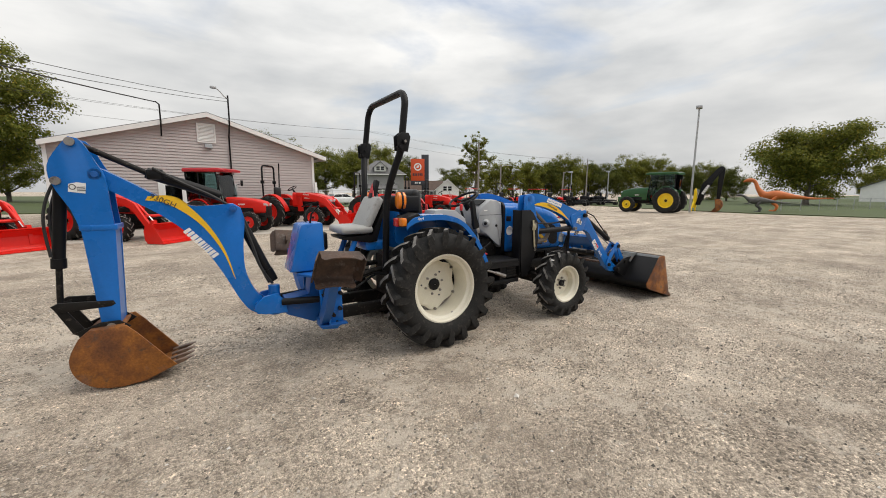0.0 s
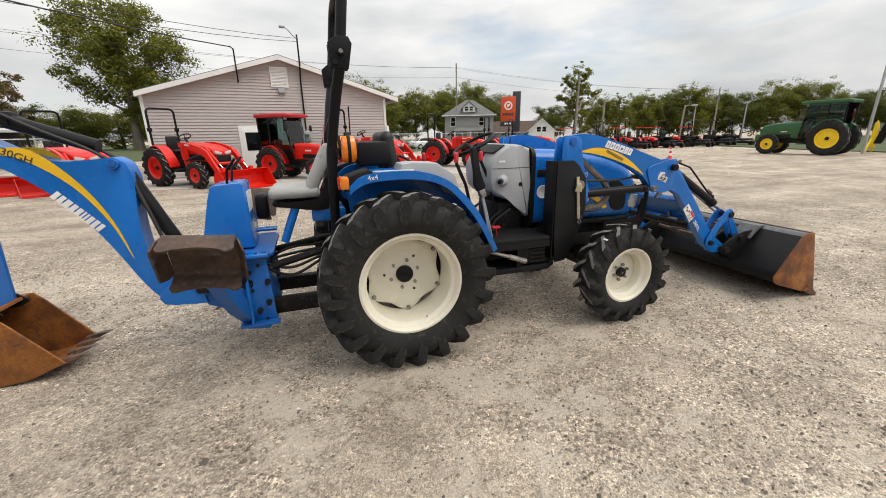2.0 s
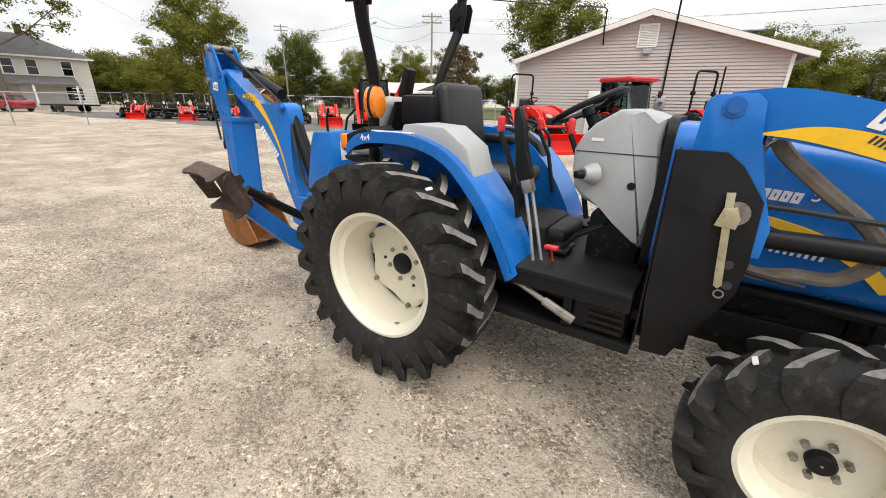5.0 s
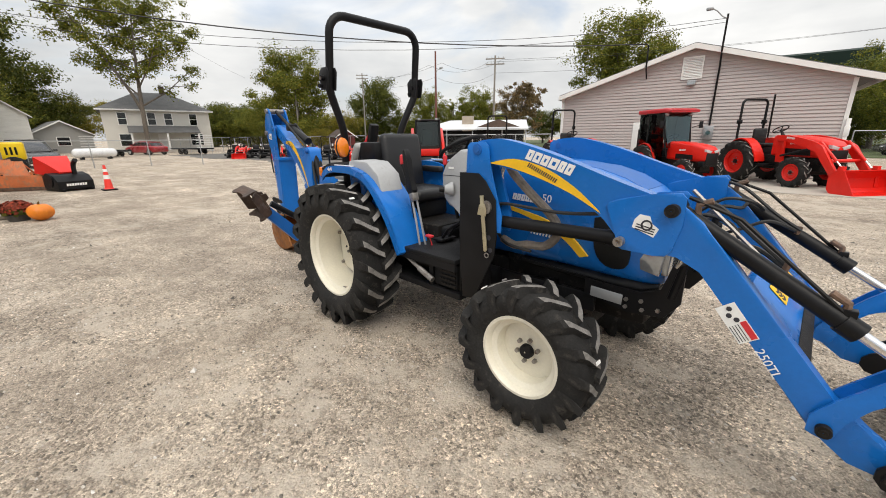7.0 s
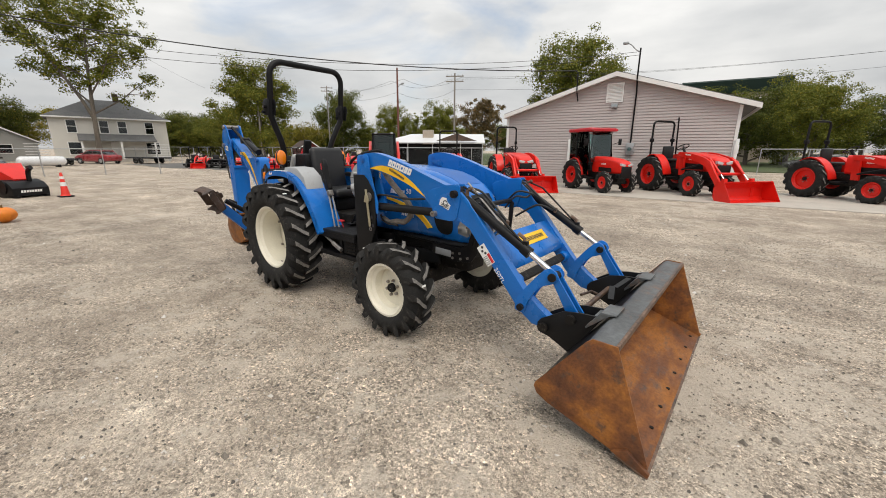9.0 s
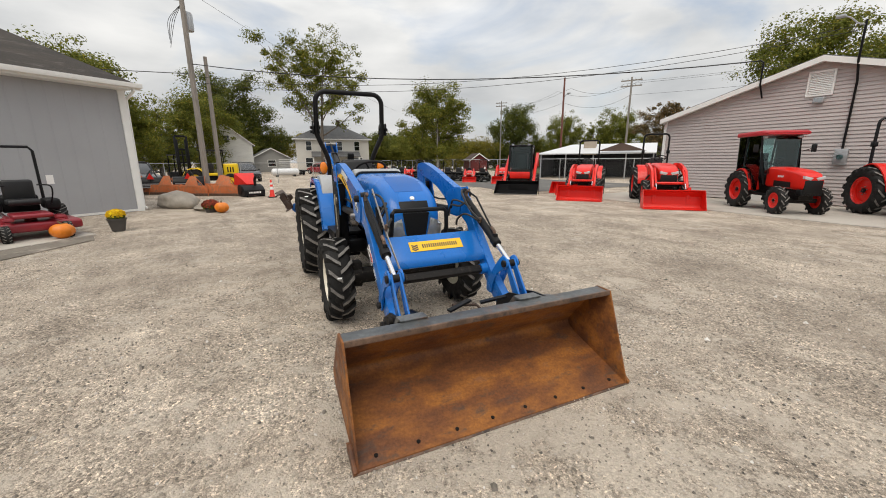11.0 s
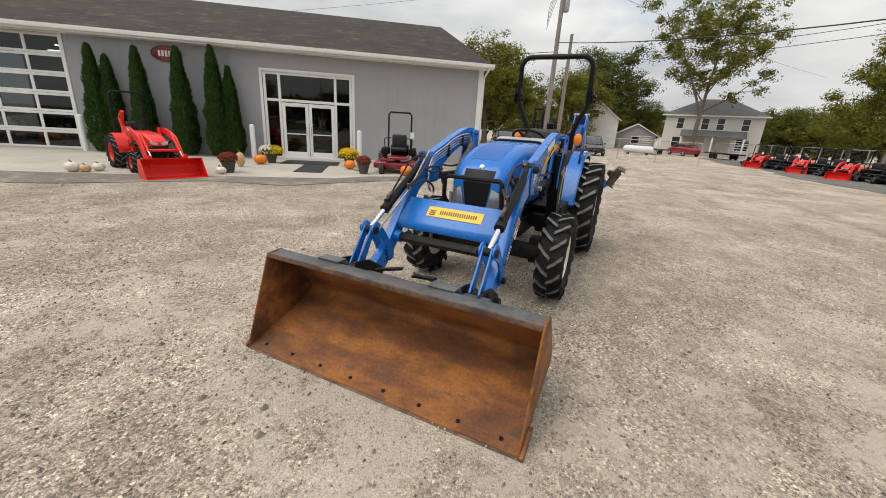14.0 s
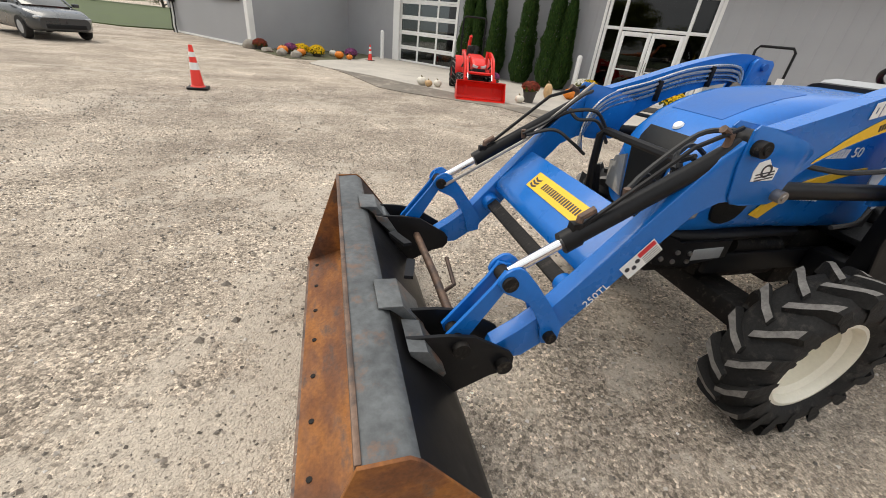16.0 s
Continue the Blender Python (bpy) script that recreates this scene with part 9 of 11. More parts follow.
pumpkin(pose(-9.05, -1.95, 0), 0.22, PUMPKIN, "large orange pumpkin on the gravel")
pumpkin(S(6.92, 5.62), 0.13, PUMPKIN_WHITE, "small white pumpkin on the concrete")
pumpkin(S(6.98, 3.70), 0.13, PUMPKIN_TAN, "tan gourd standing on the concrete", 1.8)
pumpkin(S(9.76, 5.85), 0.13, PUMPKIN_WHITE, "small white pumpkin on the concrete")
pumpkin(S(9.90, 6.12), 0.12, PUMPKIN_TAN, "tan ribbed gourd on the concrete")
pumpkin(S(10.16, 6.15), 0.16, PUMPKIN_WHITE, "small white pumpkin on the concrete")
# planting bed in the corner between shop and wing
BED = "the planting bed in the shop's corner"
for s, o, r, mt, lb in ((18.65, 5.75, 0.22, PUMPKIN, "orange pumpkin in " + BED), (19.15, 5.55, 0.16, PUMPKIN, "small orange pumpkin in " + BED), (17.35, 3.75, 0.20, PUMPKIN, "orange pumpkin in " + BED), (17.0, 3.45, 0.14, PUMPKIN, "small orange pumpkin in " + BED), (18.35, 3.35, 0.17, PUMPKIN_WHITE, "white pumpkin in " + BED), (18.05, 5.25, 0.19, PUMPKIN, "orange pumpkin half hidden in " + BED)):
    pumpkin(S(s, o, 0.006), r, mt, lb)
for s, o, mt, lb, r, sd in ((18.75, 4.75, PETAL_YELLOW, "yellow chrysanthemums in " + BED, 0.36, 11), (18.05, 4.45, PETAL_YELLOW, "yellow chrysanthemums in " + BED, 0.36, 12), (18.55, 4.05, PETAL_YELLOW, "pale yellow chrysanthemums in " + BED, 0.28, 13), (18.85, 5.25, PETAL_PURPLE, "purple chrysanthemums in " + BED, 0.28, 14), (17.45, 3.0, PETAL_PURPLE, "potted purple flowers in " + BED, 0.30, 15), (20.5, 5.75, PETAL_RUST, "dry brown flowers beside the wing corner", 0.32, 16)):
    mum_pot(S(s, o, 0.006 - r * 0.55), [mt], lb, r, sd)

STONE = surface("field_stone", (0.30, 0.27, 0.23), 0.9, var=0.25, scale=3, bump=0.5, bscale=8)


def rock(m, sx, sy, sz, seed, label):
    bm = B()
    bmesh.ops.create_icosphere(bm, subdivisions=3, radius=1)
    for v in bm.verts:
        d = v.co.normalized()
        k = 1 + 0.28 * noise.noise(d * 1.6 + Vector((seed * 7.1, 0, 0)))
        v.co = Vector((d.x * sx * k, d.y * sy * k, max(-0.05, d.z * sz * k + sz * 0.55)))
    return whole("boulder", bm, STONE, label, "boulder", m, smooth=50)


rock(pose(-11.75, -3.25, 0, 0, 0, 36), 0.90, 0.52, 0.38, 1, "long flat grey boulder lying on the gravel")
rock(pose(-10.1, -2.35, 0, 0, 0, 40), 0.55, 0.35, 0.14, 2, "flat grey stone beside the pumpkin")
rock(S(20.95, 6.0, 0), 0.36, 0.28, 0.24, 3, "brown boulder beside the wing corner")
for s, o, sx, sz, sd in ((19.6, 5.95, 0.28, 0.12, 8), (18.1, 6.15, 0.24, 0.17, 9), (17.35, 5.95, 0.26, 0.19, 10)):
    rock(S(s, o, 0), sx, sx * 0.8, sz, sd, "pale pinkish boulder edging " + BED)
rock(S(3.27, 3.64, 0.012), 0.13, 0.1, 0.08, 4, "small stone beside the shop door")
mum_pot(pose(-9.45, -2.25, -0.18), [PETAL_RUST], "dry rust red flowers behind the pumpkin", 0.28, 17)

for s, lb in ((7.42, "white steel bollard beside the shop door"), (3.30, "white steel bollard beside the shop door"), (17.95, "white steel bollard beside the garage door"), (13.25, "white steel bollard beside the garage door")):
    bm = B()
    lathe(bm, [(0.095, 0.0), (0.095, 1.20), (0.085, 1.25), (0.05, 1.28), (0.002, 1.29)], (0, 0, 0), "z", 20)
    whole("bollard", bm, WHITE_PAINT, lb, "bollard", S(s, 0.55), "white bollards")
MAT = surface("dark_door_mat", (0.035, 0.035, 0.036), 0.95, var=0.3, scale=6, grain=0.4, gscale=60)
for a, b, c, d, lb in ((4.05, 6.10, 0.9, 2.32, "wide dark door mat"), (4.35, 5.22, 2.42, 4.6, "dark door mat on the concrete")):
    bm = B()
    box(bm, a, b, -d, -c, 0.0, 0.012, 0.004)
    whole("door_mat", bm, MAT, lb, "door mat", SHOP @ pose(0, 0, 0.0125))

# oval sign on the shop, its writing as plain bars
sg = thing("oval_sign", "dark red oval sign with pale border on the shop wall", "sign", S(10.3, 0.05, 3.62))
bm = B()
lathe(bm, [(0.002, -0.02), (0.5, -0.02), (0.52, -0.01), (0.52, 0.015)], (0, 0, 0), "y", 36)
for v in bm.verts:
    v.co.z *= 0.52
part("board", bm, MAROON_PAINT, sg)
bm = B()
lathe(bm, [(0.47, -0.026), (0.52, -0.026), (0.525, -0.015), (0.47, -0.02), (0.47, -0.026)], (0, 0, 0), "y", 36)
for v in bm.verts:
    v.co.z *= 0.52
part("border", bm, DARK_DECAL, sg)
bars("writing", [0.075] * 5, 0.20, side(0, -0.030, 0, 0), WHITE_DECAL, sg, 0.2, "pale writing as plain bars", 0.0)
sgw = thing("wall_sign", "black banner sign with orange field on the wing wall", "sign", SHOP @ pose(23.34, -5.78, 2.55) @ Matrix.Scale(1.56, 4))
bm = B()
box(bm, -0.95, 0.95, -0.015, 0.015, -0.45, 0.45, 0.005)
part("board", bm, DARK_DECAL, sgw)
bm = B()
prism(bm, [(-0.75, -0.30), (0.75, -0.22), (0.75, 0.0), (0.2, 0.02), (0.1, 0.3), (-0.2, 0.3), (-0.25, -0.02), (-0.75, -0.06)], -0.02, -0.016)
part("emblem", bm, AMBER, sgw, "orange emblem shape")
sgx = thing("wall_sign", "black banner sign with red and white shield on the wing wall", "sign", SHOP @ pose(27.76, -5.78, 2.60) @ Matrix.Scale(1.48, 4))
bm = B()
box(bm, -0.95, 0.95, -0.015, 0.015, -0.45, 0.45, 0.005)
part("board", bm, DARK_DECAL, sgx)
bm = B()
prism(bm, [(-0.25, -0.05), (0, -0.3), (0.25, -0.05), (0.25, 0.25), (-0.25, 0.25)], -0.02, -0.016)
part("emblem", bm, WHITE_DECAL, sgx)
bm = B()
prism(bm, [(-0.17, 0.0), (0, -0.2), (0.17, 0.0), (0.17, 0.18), (-0.17, 0.18)], -0.024, -0.0205)
part("emblem", bm, RED_DECAL, sgx)


# arborvitae beside the garage door
def arborvitae(m, h, r, seed, n=7500):
    T = thing("arborvitae", "narrow dark green arborvitae against the shop wall", "shrub", m, "arborvitae along the shop")
    bm = B()
    tube(bm, [(0, 0, 0), (0, 0, h * 0.9)], 0.05, 6, 0.01)
    part("trunk", bm, BARK, T)
    rng = random.Random(seed)
    verts, faces = [], []
    for _ in range(n):
        z = h * rng.random() ** 1.15
        k = 1 - z / h
        rad = 1.18 * r * (k ** 0.55) * (0.55 + 0.45 * min(1, z / (0.12 * h))) * (1 + 0.22 * noise.noise(Vector((seed * 3, z * 2.2, 0))))
        a = rng.uniform(0, 2 * math.pi)
        rad *= (1 + 0.18 * noise.noise(Vector((math.cos(a) * 1.5, math.sin(a) * 1.5, z * 1.5 + seed)))) * math.sqrt(rng.uniform(0.45, 1.08))
        p = Vector((rad * math.cos(a), rad * math.sin(a), z + 0.05))
        up = Vector((math.cos(a) * 0.35, math.sin(a) * 0.35, 1)).normalized() + Vector((rng.gauss(0, 0.2), rng.gauss(0, 0.2), 0))
        u = up.normalized() * rng.uniform(0.06, 0.13)
        w = Vector((-math.sin(a), math.cos(a), 0)).lerp(Vector((math.cos(a), math.sin(a), 0)), rng.random() * 0.8) * rng.uniform(0.02, 0.045)
        b = len(verts)
        verts += [p - w, p + w, p + u + 0.4 * w, p + u - 0.4 * w]
        faces.append((b, b + 1, b + 2, b + 3))
    me = bpy.data.meshes.new("foliage")
    me.from_pydata([tuple(v) for v in verts], [], faces)
    me.materials.append(LEAF_ARB)
    ob = new("foliage", me)
    ob.parent = T
    ob["kind"] = "stuff"


for s, o, h, r, sd in ((12.55, 0.62, 3.55, 0.40, 1), (12.1, 0.55, 3.25, 0.36, 2), (11.1, 0.6, 3.6, 0.40, 3), (9.75, 0.62, 3.7, 0.42, 4), (8.6, 0.62, 3.85, 0.42, 5), (8.1, 0.55, 3.2, 0.36, 6)):
    arborvitae(S(s, o, 0.0), h, r, sd)


# ---- trees ----
def tree_parts(T, h, spread, low, leaf, seed, clumps=225, leaves=54, size=0.22, open_=0.0, trunk=None, lean=0.0, fork=False):
    """Tapered trunk, forking limbs, and leaves gathered in clumps about the limbs' ends."""
    rng = random.Random(seed)
    tr = trunk or 0.022 * h + 0.08
    top = Vector((lean * h, 0.3 * lean * h, h * 0.80))
    axis = lambda k: Vector((top.x * k + 0.25 * math.sin(3 * k + seed), top.y * k + 0.25 * math.cos(2.3 * k + seed) - 0.25 * math.cos(seed), top.z * k))  # noqa: E731
    bm = B()
    tube(bm, [axis(k / 7) for k in range(8)], tr, 9, tr * 0.15)
    for v in bm.verts:
        if v.co.z < 0.05:
            v.co.x *= 1.35
            v.co.y *= 1.35
            v.co.z = -0.05
    ends = []
    n_limb = 11
    if fork:
        # a second leader that leaves the trunk low and leans the other way
        lead = lambda k: axis(0.28) + Vector((-0.30 * h * k ** 1.2, 0.05 * h * k, 0.60 * h * k))  # noqa: E731
        tube(bm, [lead(k / 6) for k in range(7)], tr * 0.62, 8, tr * 0.12)
        for i in range(9):
            k = 0.25 + 0.75 * i / 9
            p, a = lead(k), 2.4 * i + rng.uniform(-0.5, 0.5)
            reach = spread * rng.uniform(0.30, 0.55)
            tip = p + Vector((math.cos(a) * reach, math.sin(a) * reach, reach * rng.uniform(0.4, 1.0)))
            mid = p.lerp(tip, 0.5) + Vector((0, 0, -0.05 * reach))
            tube(bm, [p, mid, tip], 0.05, 5, 0.012)
            ends += [(mid, 0.5), (tip, 1.0), (tip, 1.0)]
    for i in range(n_limb):
        k = low + (0.92 - low) * (i / n_limb) ** 0.9
        p = axis(k * 0.95)
        a = 2.4 * i + rng.uniform(-0.4, 0.4)
        reach = spread * (0.55 + 0.45 * math.sin(math.pi * min(1, (k - low) / (1 - low) * 0.8 + 0.25))) * rng.uniform(0.75, 1.0)
        tip = p + Vector((math.cos(a) * reach, math.sin(a) * reach, reach * rng.uniform(0.35, 0.85)))
        mid = p.lerp(tip, 0.5) + Vector((0, 0, -0.08 * reach))
        r0 = tr * (0.5 - 0.3 * k)
        tube(bm, [p, p.lerp(mid, 0.5), mid, mid.lerp(tip, 0.6), tip], max(r0, 0.03), 6, 0.015)
        ends += [(mid, 0.5), (mid.lerp(tip, 0.6), 0.8), (tip, 1.0)]
        for _ in range(2):
            q = mid.lerp(tip, rng.uniform(0.0, 0.6))
            e = q + Vector((rng.uniform(-1, 1), rng.uniform(-1, 1), rng.uniform(0.0, 0.9))) * reach * 0.45
            tube(bm, [q, q.lerp(e, 0.5) + Vector((0, 0, 0.05)), e], max(r0 * 0.45, 0.02), 5, 0.01)
            ends.append((e, 1.0))
    ends.append((axis(1.0), 1.0))
    part("trunk", bm, BARK, T, "", 60)
    verts, faces = [], []
    crown_mid = Vector((top.x * 0.7, top.y * 0.7, h * (low + 1) / 2))
    for c in range(clumps):
        if rng.random() < 0.7:
            e = ends[c % len(ends)][0]
        else:
            d = Vector((rng.gauss(0, 1), rng.gauss(0, 1), rng.gauss(0, 1))).normalized() * rng.uniform(0.3, 0.95)
            e = crown_mid + Vector((d.x * spread * 0.95, d.y * spread * 0.95, d.z * h * (1 - low) * 0.48))
        cr = spread * rng.uniform(0.10, 0.24) * (1 - 0.35 * open_)
        p = e + Vector((rng.uniform(-1, 1), rng.uniform(-1, 1), rng.uniform(-0.7, 0.9))) * cr * 0.8
        p.z = min(p.z, h - cr * 0.8)
        flat = rng.uniform(0.55, 0.8)
        for _ in range(leaves):
            d = Vector((rng.gauss(0, 1), rng.gauss(0, 1), rng.gauss(0, 1))).normalized()
            q = p + Vector((d.x, d.y, d.z * flat)) * cr * (rng.random() ** 0.4)
            if q.z < h * low * 0.75:
                continue
            s = size * rng.uniform(0.6, 1.25)
            nrm = (d + Vector((rng.uniform(-0.8, 0.8), rng.uniform(-0.8, 0.8), rng.uniform(0, 1.2)))).normalized()
            u = nrm.orthogonal().normalized()
            v = nrm.cross(u)
            a = rng.uniform(0, 6.28)
            u, v = u * math.cos(a) + v * math.sin(a), v * math.cos(a) - u * math.sin(a)
            b = len(verts)
            verts += [q - u * s * 0.5, q + v * s * 0.30 - nrm * s * 0.08, q + u * s * 0.5, q - v * s * 0.30 - nrm * s * 0.08]
            faces.append((b, b + 1, b + 2, b + 3))
    me = bpy.data.meshes.new("crown")
    me.from_pydata([tuple(v) for v in verts], [], faces)
    me.materials.append(leaf)
    ob = new("crown", me)
    ob.parent = T
    ob["kind"] = "stuff"
    return T


def tree(label, x, y, h, spread, low, leaf, seed, turn=0, **kw):
    return tree_parts(thing("tree", label, "tree", pose(x, y, 0, 0, 0, turn)), h, spread, low, leaf, seed, **kw)


tall = tree("tall open-crowned tree with pale trunk beside the street", -56.4, 13.9, 22.0, 7.0, 0.33, LEAF, 3, turn=75, clumps=640, leaves=44, size=0.27, open_=0.95, lean=0.06, fork=True, trunk=0.30)
behind = tree("broad green tree behind the gabled building", -9.6, 41, 14.6, 5.4, 0.22, LEAF, 11, clumps=495, leaves=70, size=0.24)
oak = tree("dense dark green tree beside the white garage", -41.0, -3.6, 12.8, 6.0, 0.22, LEAF_DARK, 21, clumps=495, leaves=67, size=0.26)
bushy = tree("full rounded green tree beyond the fence", -51.8, 32.2, 15.4, 5.9, 0.13, LEAF, 31, clumps=560, leaves=67, size=0.27)
brownish = tree("browning autumn tree beyond the shed", -25.2, 53.3, 10.2, 4.0, 0.25, LEAF_BROWN, 41, clumps=255, leaves=54, size=0.26, open_=0.4)
slim = tree("tall slim tree thinning at the top", 52.6, 53.0, 14.8, 3.6, 0.12, LEAF, 51, clumps=330, leaves=52, size=0.25, open_=0.5)
yellow = tree("low yellow-green tree by the street", -84, 13.0, 8.6, 5.4, 0.12, LEAF_YELLOW, 61, clumps=240, leaves=57, size=0.24)
round_ = tree("very broad dense green tree on the lawn", 71, 5.5, 11.4, 7.2, 0.10, LEAF, 71, clumps=630, leaves=70, size=0.30)

# woods round the yard: copies, each turned and scaled
WOODS = "trees round the yard"
rng = random.Random(5)


def wood(src, x, y, s):
    s *= 1.14
    t = copy_thing(src, pose(x, y, -1.7 * s, 0, 0, rng.uniform(0, 360)) @ Matrix.Scale(s, 4))
    t["group"] = WOODS
    t.scale = (s * rng.uniform(0.9, 1.15), s * rng.uniform(0.9, 1.15), s)


def polar(az, d, cx=1.5, cy=-2.5):
    return cx + d * math.cos(radians(az)), cy + d * math.sin(radians(az))


for src, az, d, s in (
    (oak, 172.5, 82, 0.75), (bushy, 176.0, 78, 0.70), (oak, -176.5, 56, 0.42), (bushy, -172.6, 46, 0.55), (behind, -168.5, 46, 0.92), (oak, -165.5, 50, 0.95), (slim, -175.6, 52, 0.62), (bushy, -180.0, 62, 0.78), (behind, -163, 58, 0.9),
    (behind, 65.5, 88, 0.85), (bushy, 62.0, 92, 0.90), (oak, 58.5, 94, 0.85), (behind, 69.5, 84, 0.8), (oak, 74, 80, 0.72), (bushy, 79, 62, 0.72), (oak, 82.5, 58, 0.7), (behind, 76.5, 52, 0.6), (bushy, 86, 70, 0.72),
    (oak, 50.0, 90, 0.62), (bushy, 44.0, 84, 0.60), (slim, 41.5, 78, 0.62), (behind, 39.0, 86, 0.66), (oak, 36.5, 90, 0.74), (bushy, 34.0, 92, 0.72), (behind, 31.0, 96, 0.66), (oak, 28.0, 96, 0.72), (bushy, 25.0, 98, 0.72), (behind, 22.0, 100, 0.75), (oak, 19.0, 100, 0.66), (bushy, 16.5, 104, 0.6), (oak, 14.0, 92, 0.56), (behind, 2.0, 120, 0.6), (oak, -2.0, 130, 0.6), (bushy, -6, 130, 0.55),
    (oak, -60, 110, 0.8), (bushy, -66, 115, 0.8), (behind, -72, 112, 0.8), (oak, -78, 110, 0.75), (bushy, -54, 115, 0.75), (oak, -40, 120, 0.7), (bushy, -25, 125, 0.7),
    (oak, 96, 75, 0.7), (bushy, 91, 78, 0.7), (behind, 102, 84, 0.75),
):
    x, y = polar(az, d)
    wood(src, x, y, s)


def grove(src, size, az, d, h, w, sunk=0.12):
    """A copy of a tree, of its own height and width; size: the height and half width of the one copied."""
    x, y = polar(az, d, 2.74, -3.17)
    t = copy_thing(src, pose(x, y, -sunk * h, 0, 0, rng.uniform(0, 360)))
    t["group"] = WOODS
    t.scale = (w / 2 / size[1], w / 2 / size[1], (1 + sunk) * h / size[0])


OAK, BUSHY, BROAD, SLIM = (12.8, 6.0), (15.4, 5.9), (14.6, 5.4), (14.8, 3.6)
for src, size, az, d, h, w in (
    (oak, OAK, 136.6, 92, 15.0, 11.2), (behind, BROAD, 129.2, 76, 11.0, 7.4), (bushy, BUSHY, 122.6, 78, 11.6, 8.8), (slim, SLIM, 125.6, 90, 10.6, 6.0),
    (bushy, BUSHY, 157.6, 104, 8.4, 10.5), (oak, OAK, 153.4, 96, 9.0, 10.0), (behind, BROAD, 150.6, 84, 10.2, 8.0), (yellow, (8.6, 5.4), 141.4, 88, 7.6, 9.0), (bushy, BUSHY, 133.0, 96, 7.8, 9.0),
    (oak, OAK, 126.2, 108, 7.6, 10.0), (bushy, BUSHY, 118.6, 104, 8.6, 11.0), (oak, OAK, 113.2, 98, 8.0, 10.0), (behind, BROAD, 109.0, 96, 8.0, 11.0), (bushy, BUSHY, 105.4, 102, 8.0, 11.0), (yellow, (8.6, 5.4), 145.5, 110, 7.8, 10.0),
):
    grove(src, size, az, d, h, w)
for src, size, az, d, h, w in (
    (oak, OAK, 140.2, 92, 6.2, 11.0), (bushy, BUSHY, 143.4, 95, 6.6, 11.0), (behind, BROAD, 146.2, 90, 7.4, 11.0), (oak, OAK, 148.8, 94, 8.0, 11.0), (bushy, BUSHY, 151.6, 92, 8.6, 11.0), (behind, BROAD, 154.4, 96, 9.2, 11.0), (oak, OAK, 157.0, 98, 9.6, 11.0), (bushy, BUSHY, 159.4, 102, 8.8, 11.0), (behind, BROAD, 137.4, 96, 6.0, 11.0), (oak, OAK, 130.6, 92, 6.4, 11.0), (bushy, BUSHY, 124.0, 94, 6.4, 11.0), (yellow, (8.6, 5.4), 144.6, 76, 3.6, 5.0),
):
    grove(src, size, az, d, h, w, 0.34)


# ---- houses and sheds ----
def window_unit(T, x0, x1, z0, z1, y, m=None):
    m = m or Matrix()
    bm = B()
    box(bm, x0 - 0.08, x1 + 0.08, y - 0.05, y + 0.02, z0 - 0.08, z1 + 0.08, m=m)
    w = part("window", bm, WHITE_PAINT, T)
    bm = B()
    zc = (z0 + z1) / 2
    box(bm, x0, x1, y - 0.062, y - 0.052, z0, zc - 0.03, m=m)
    part("pane", bm, DARK_GLASS, w)
    bm = B()
    box(bm, x0, x1, y - 0.062, y - 0.052, zc + 0.03, z1, m=m)
    part("pane", bm, DARK_GLASS, w)


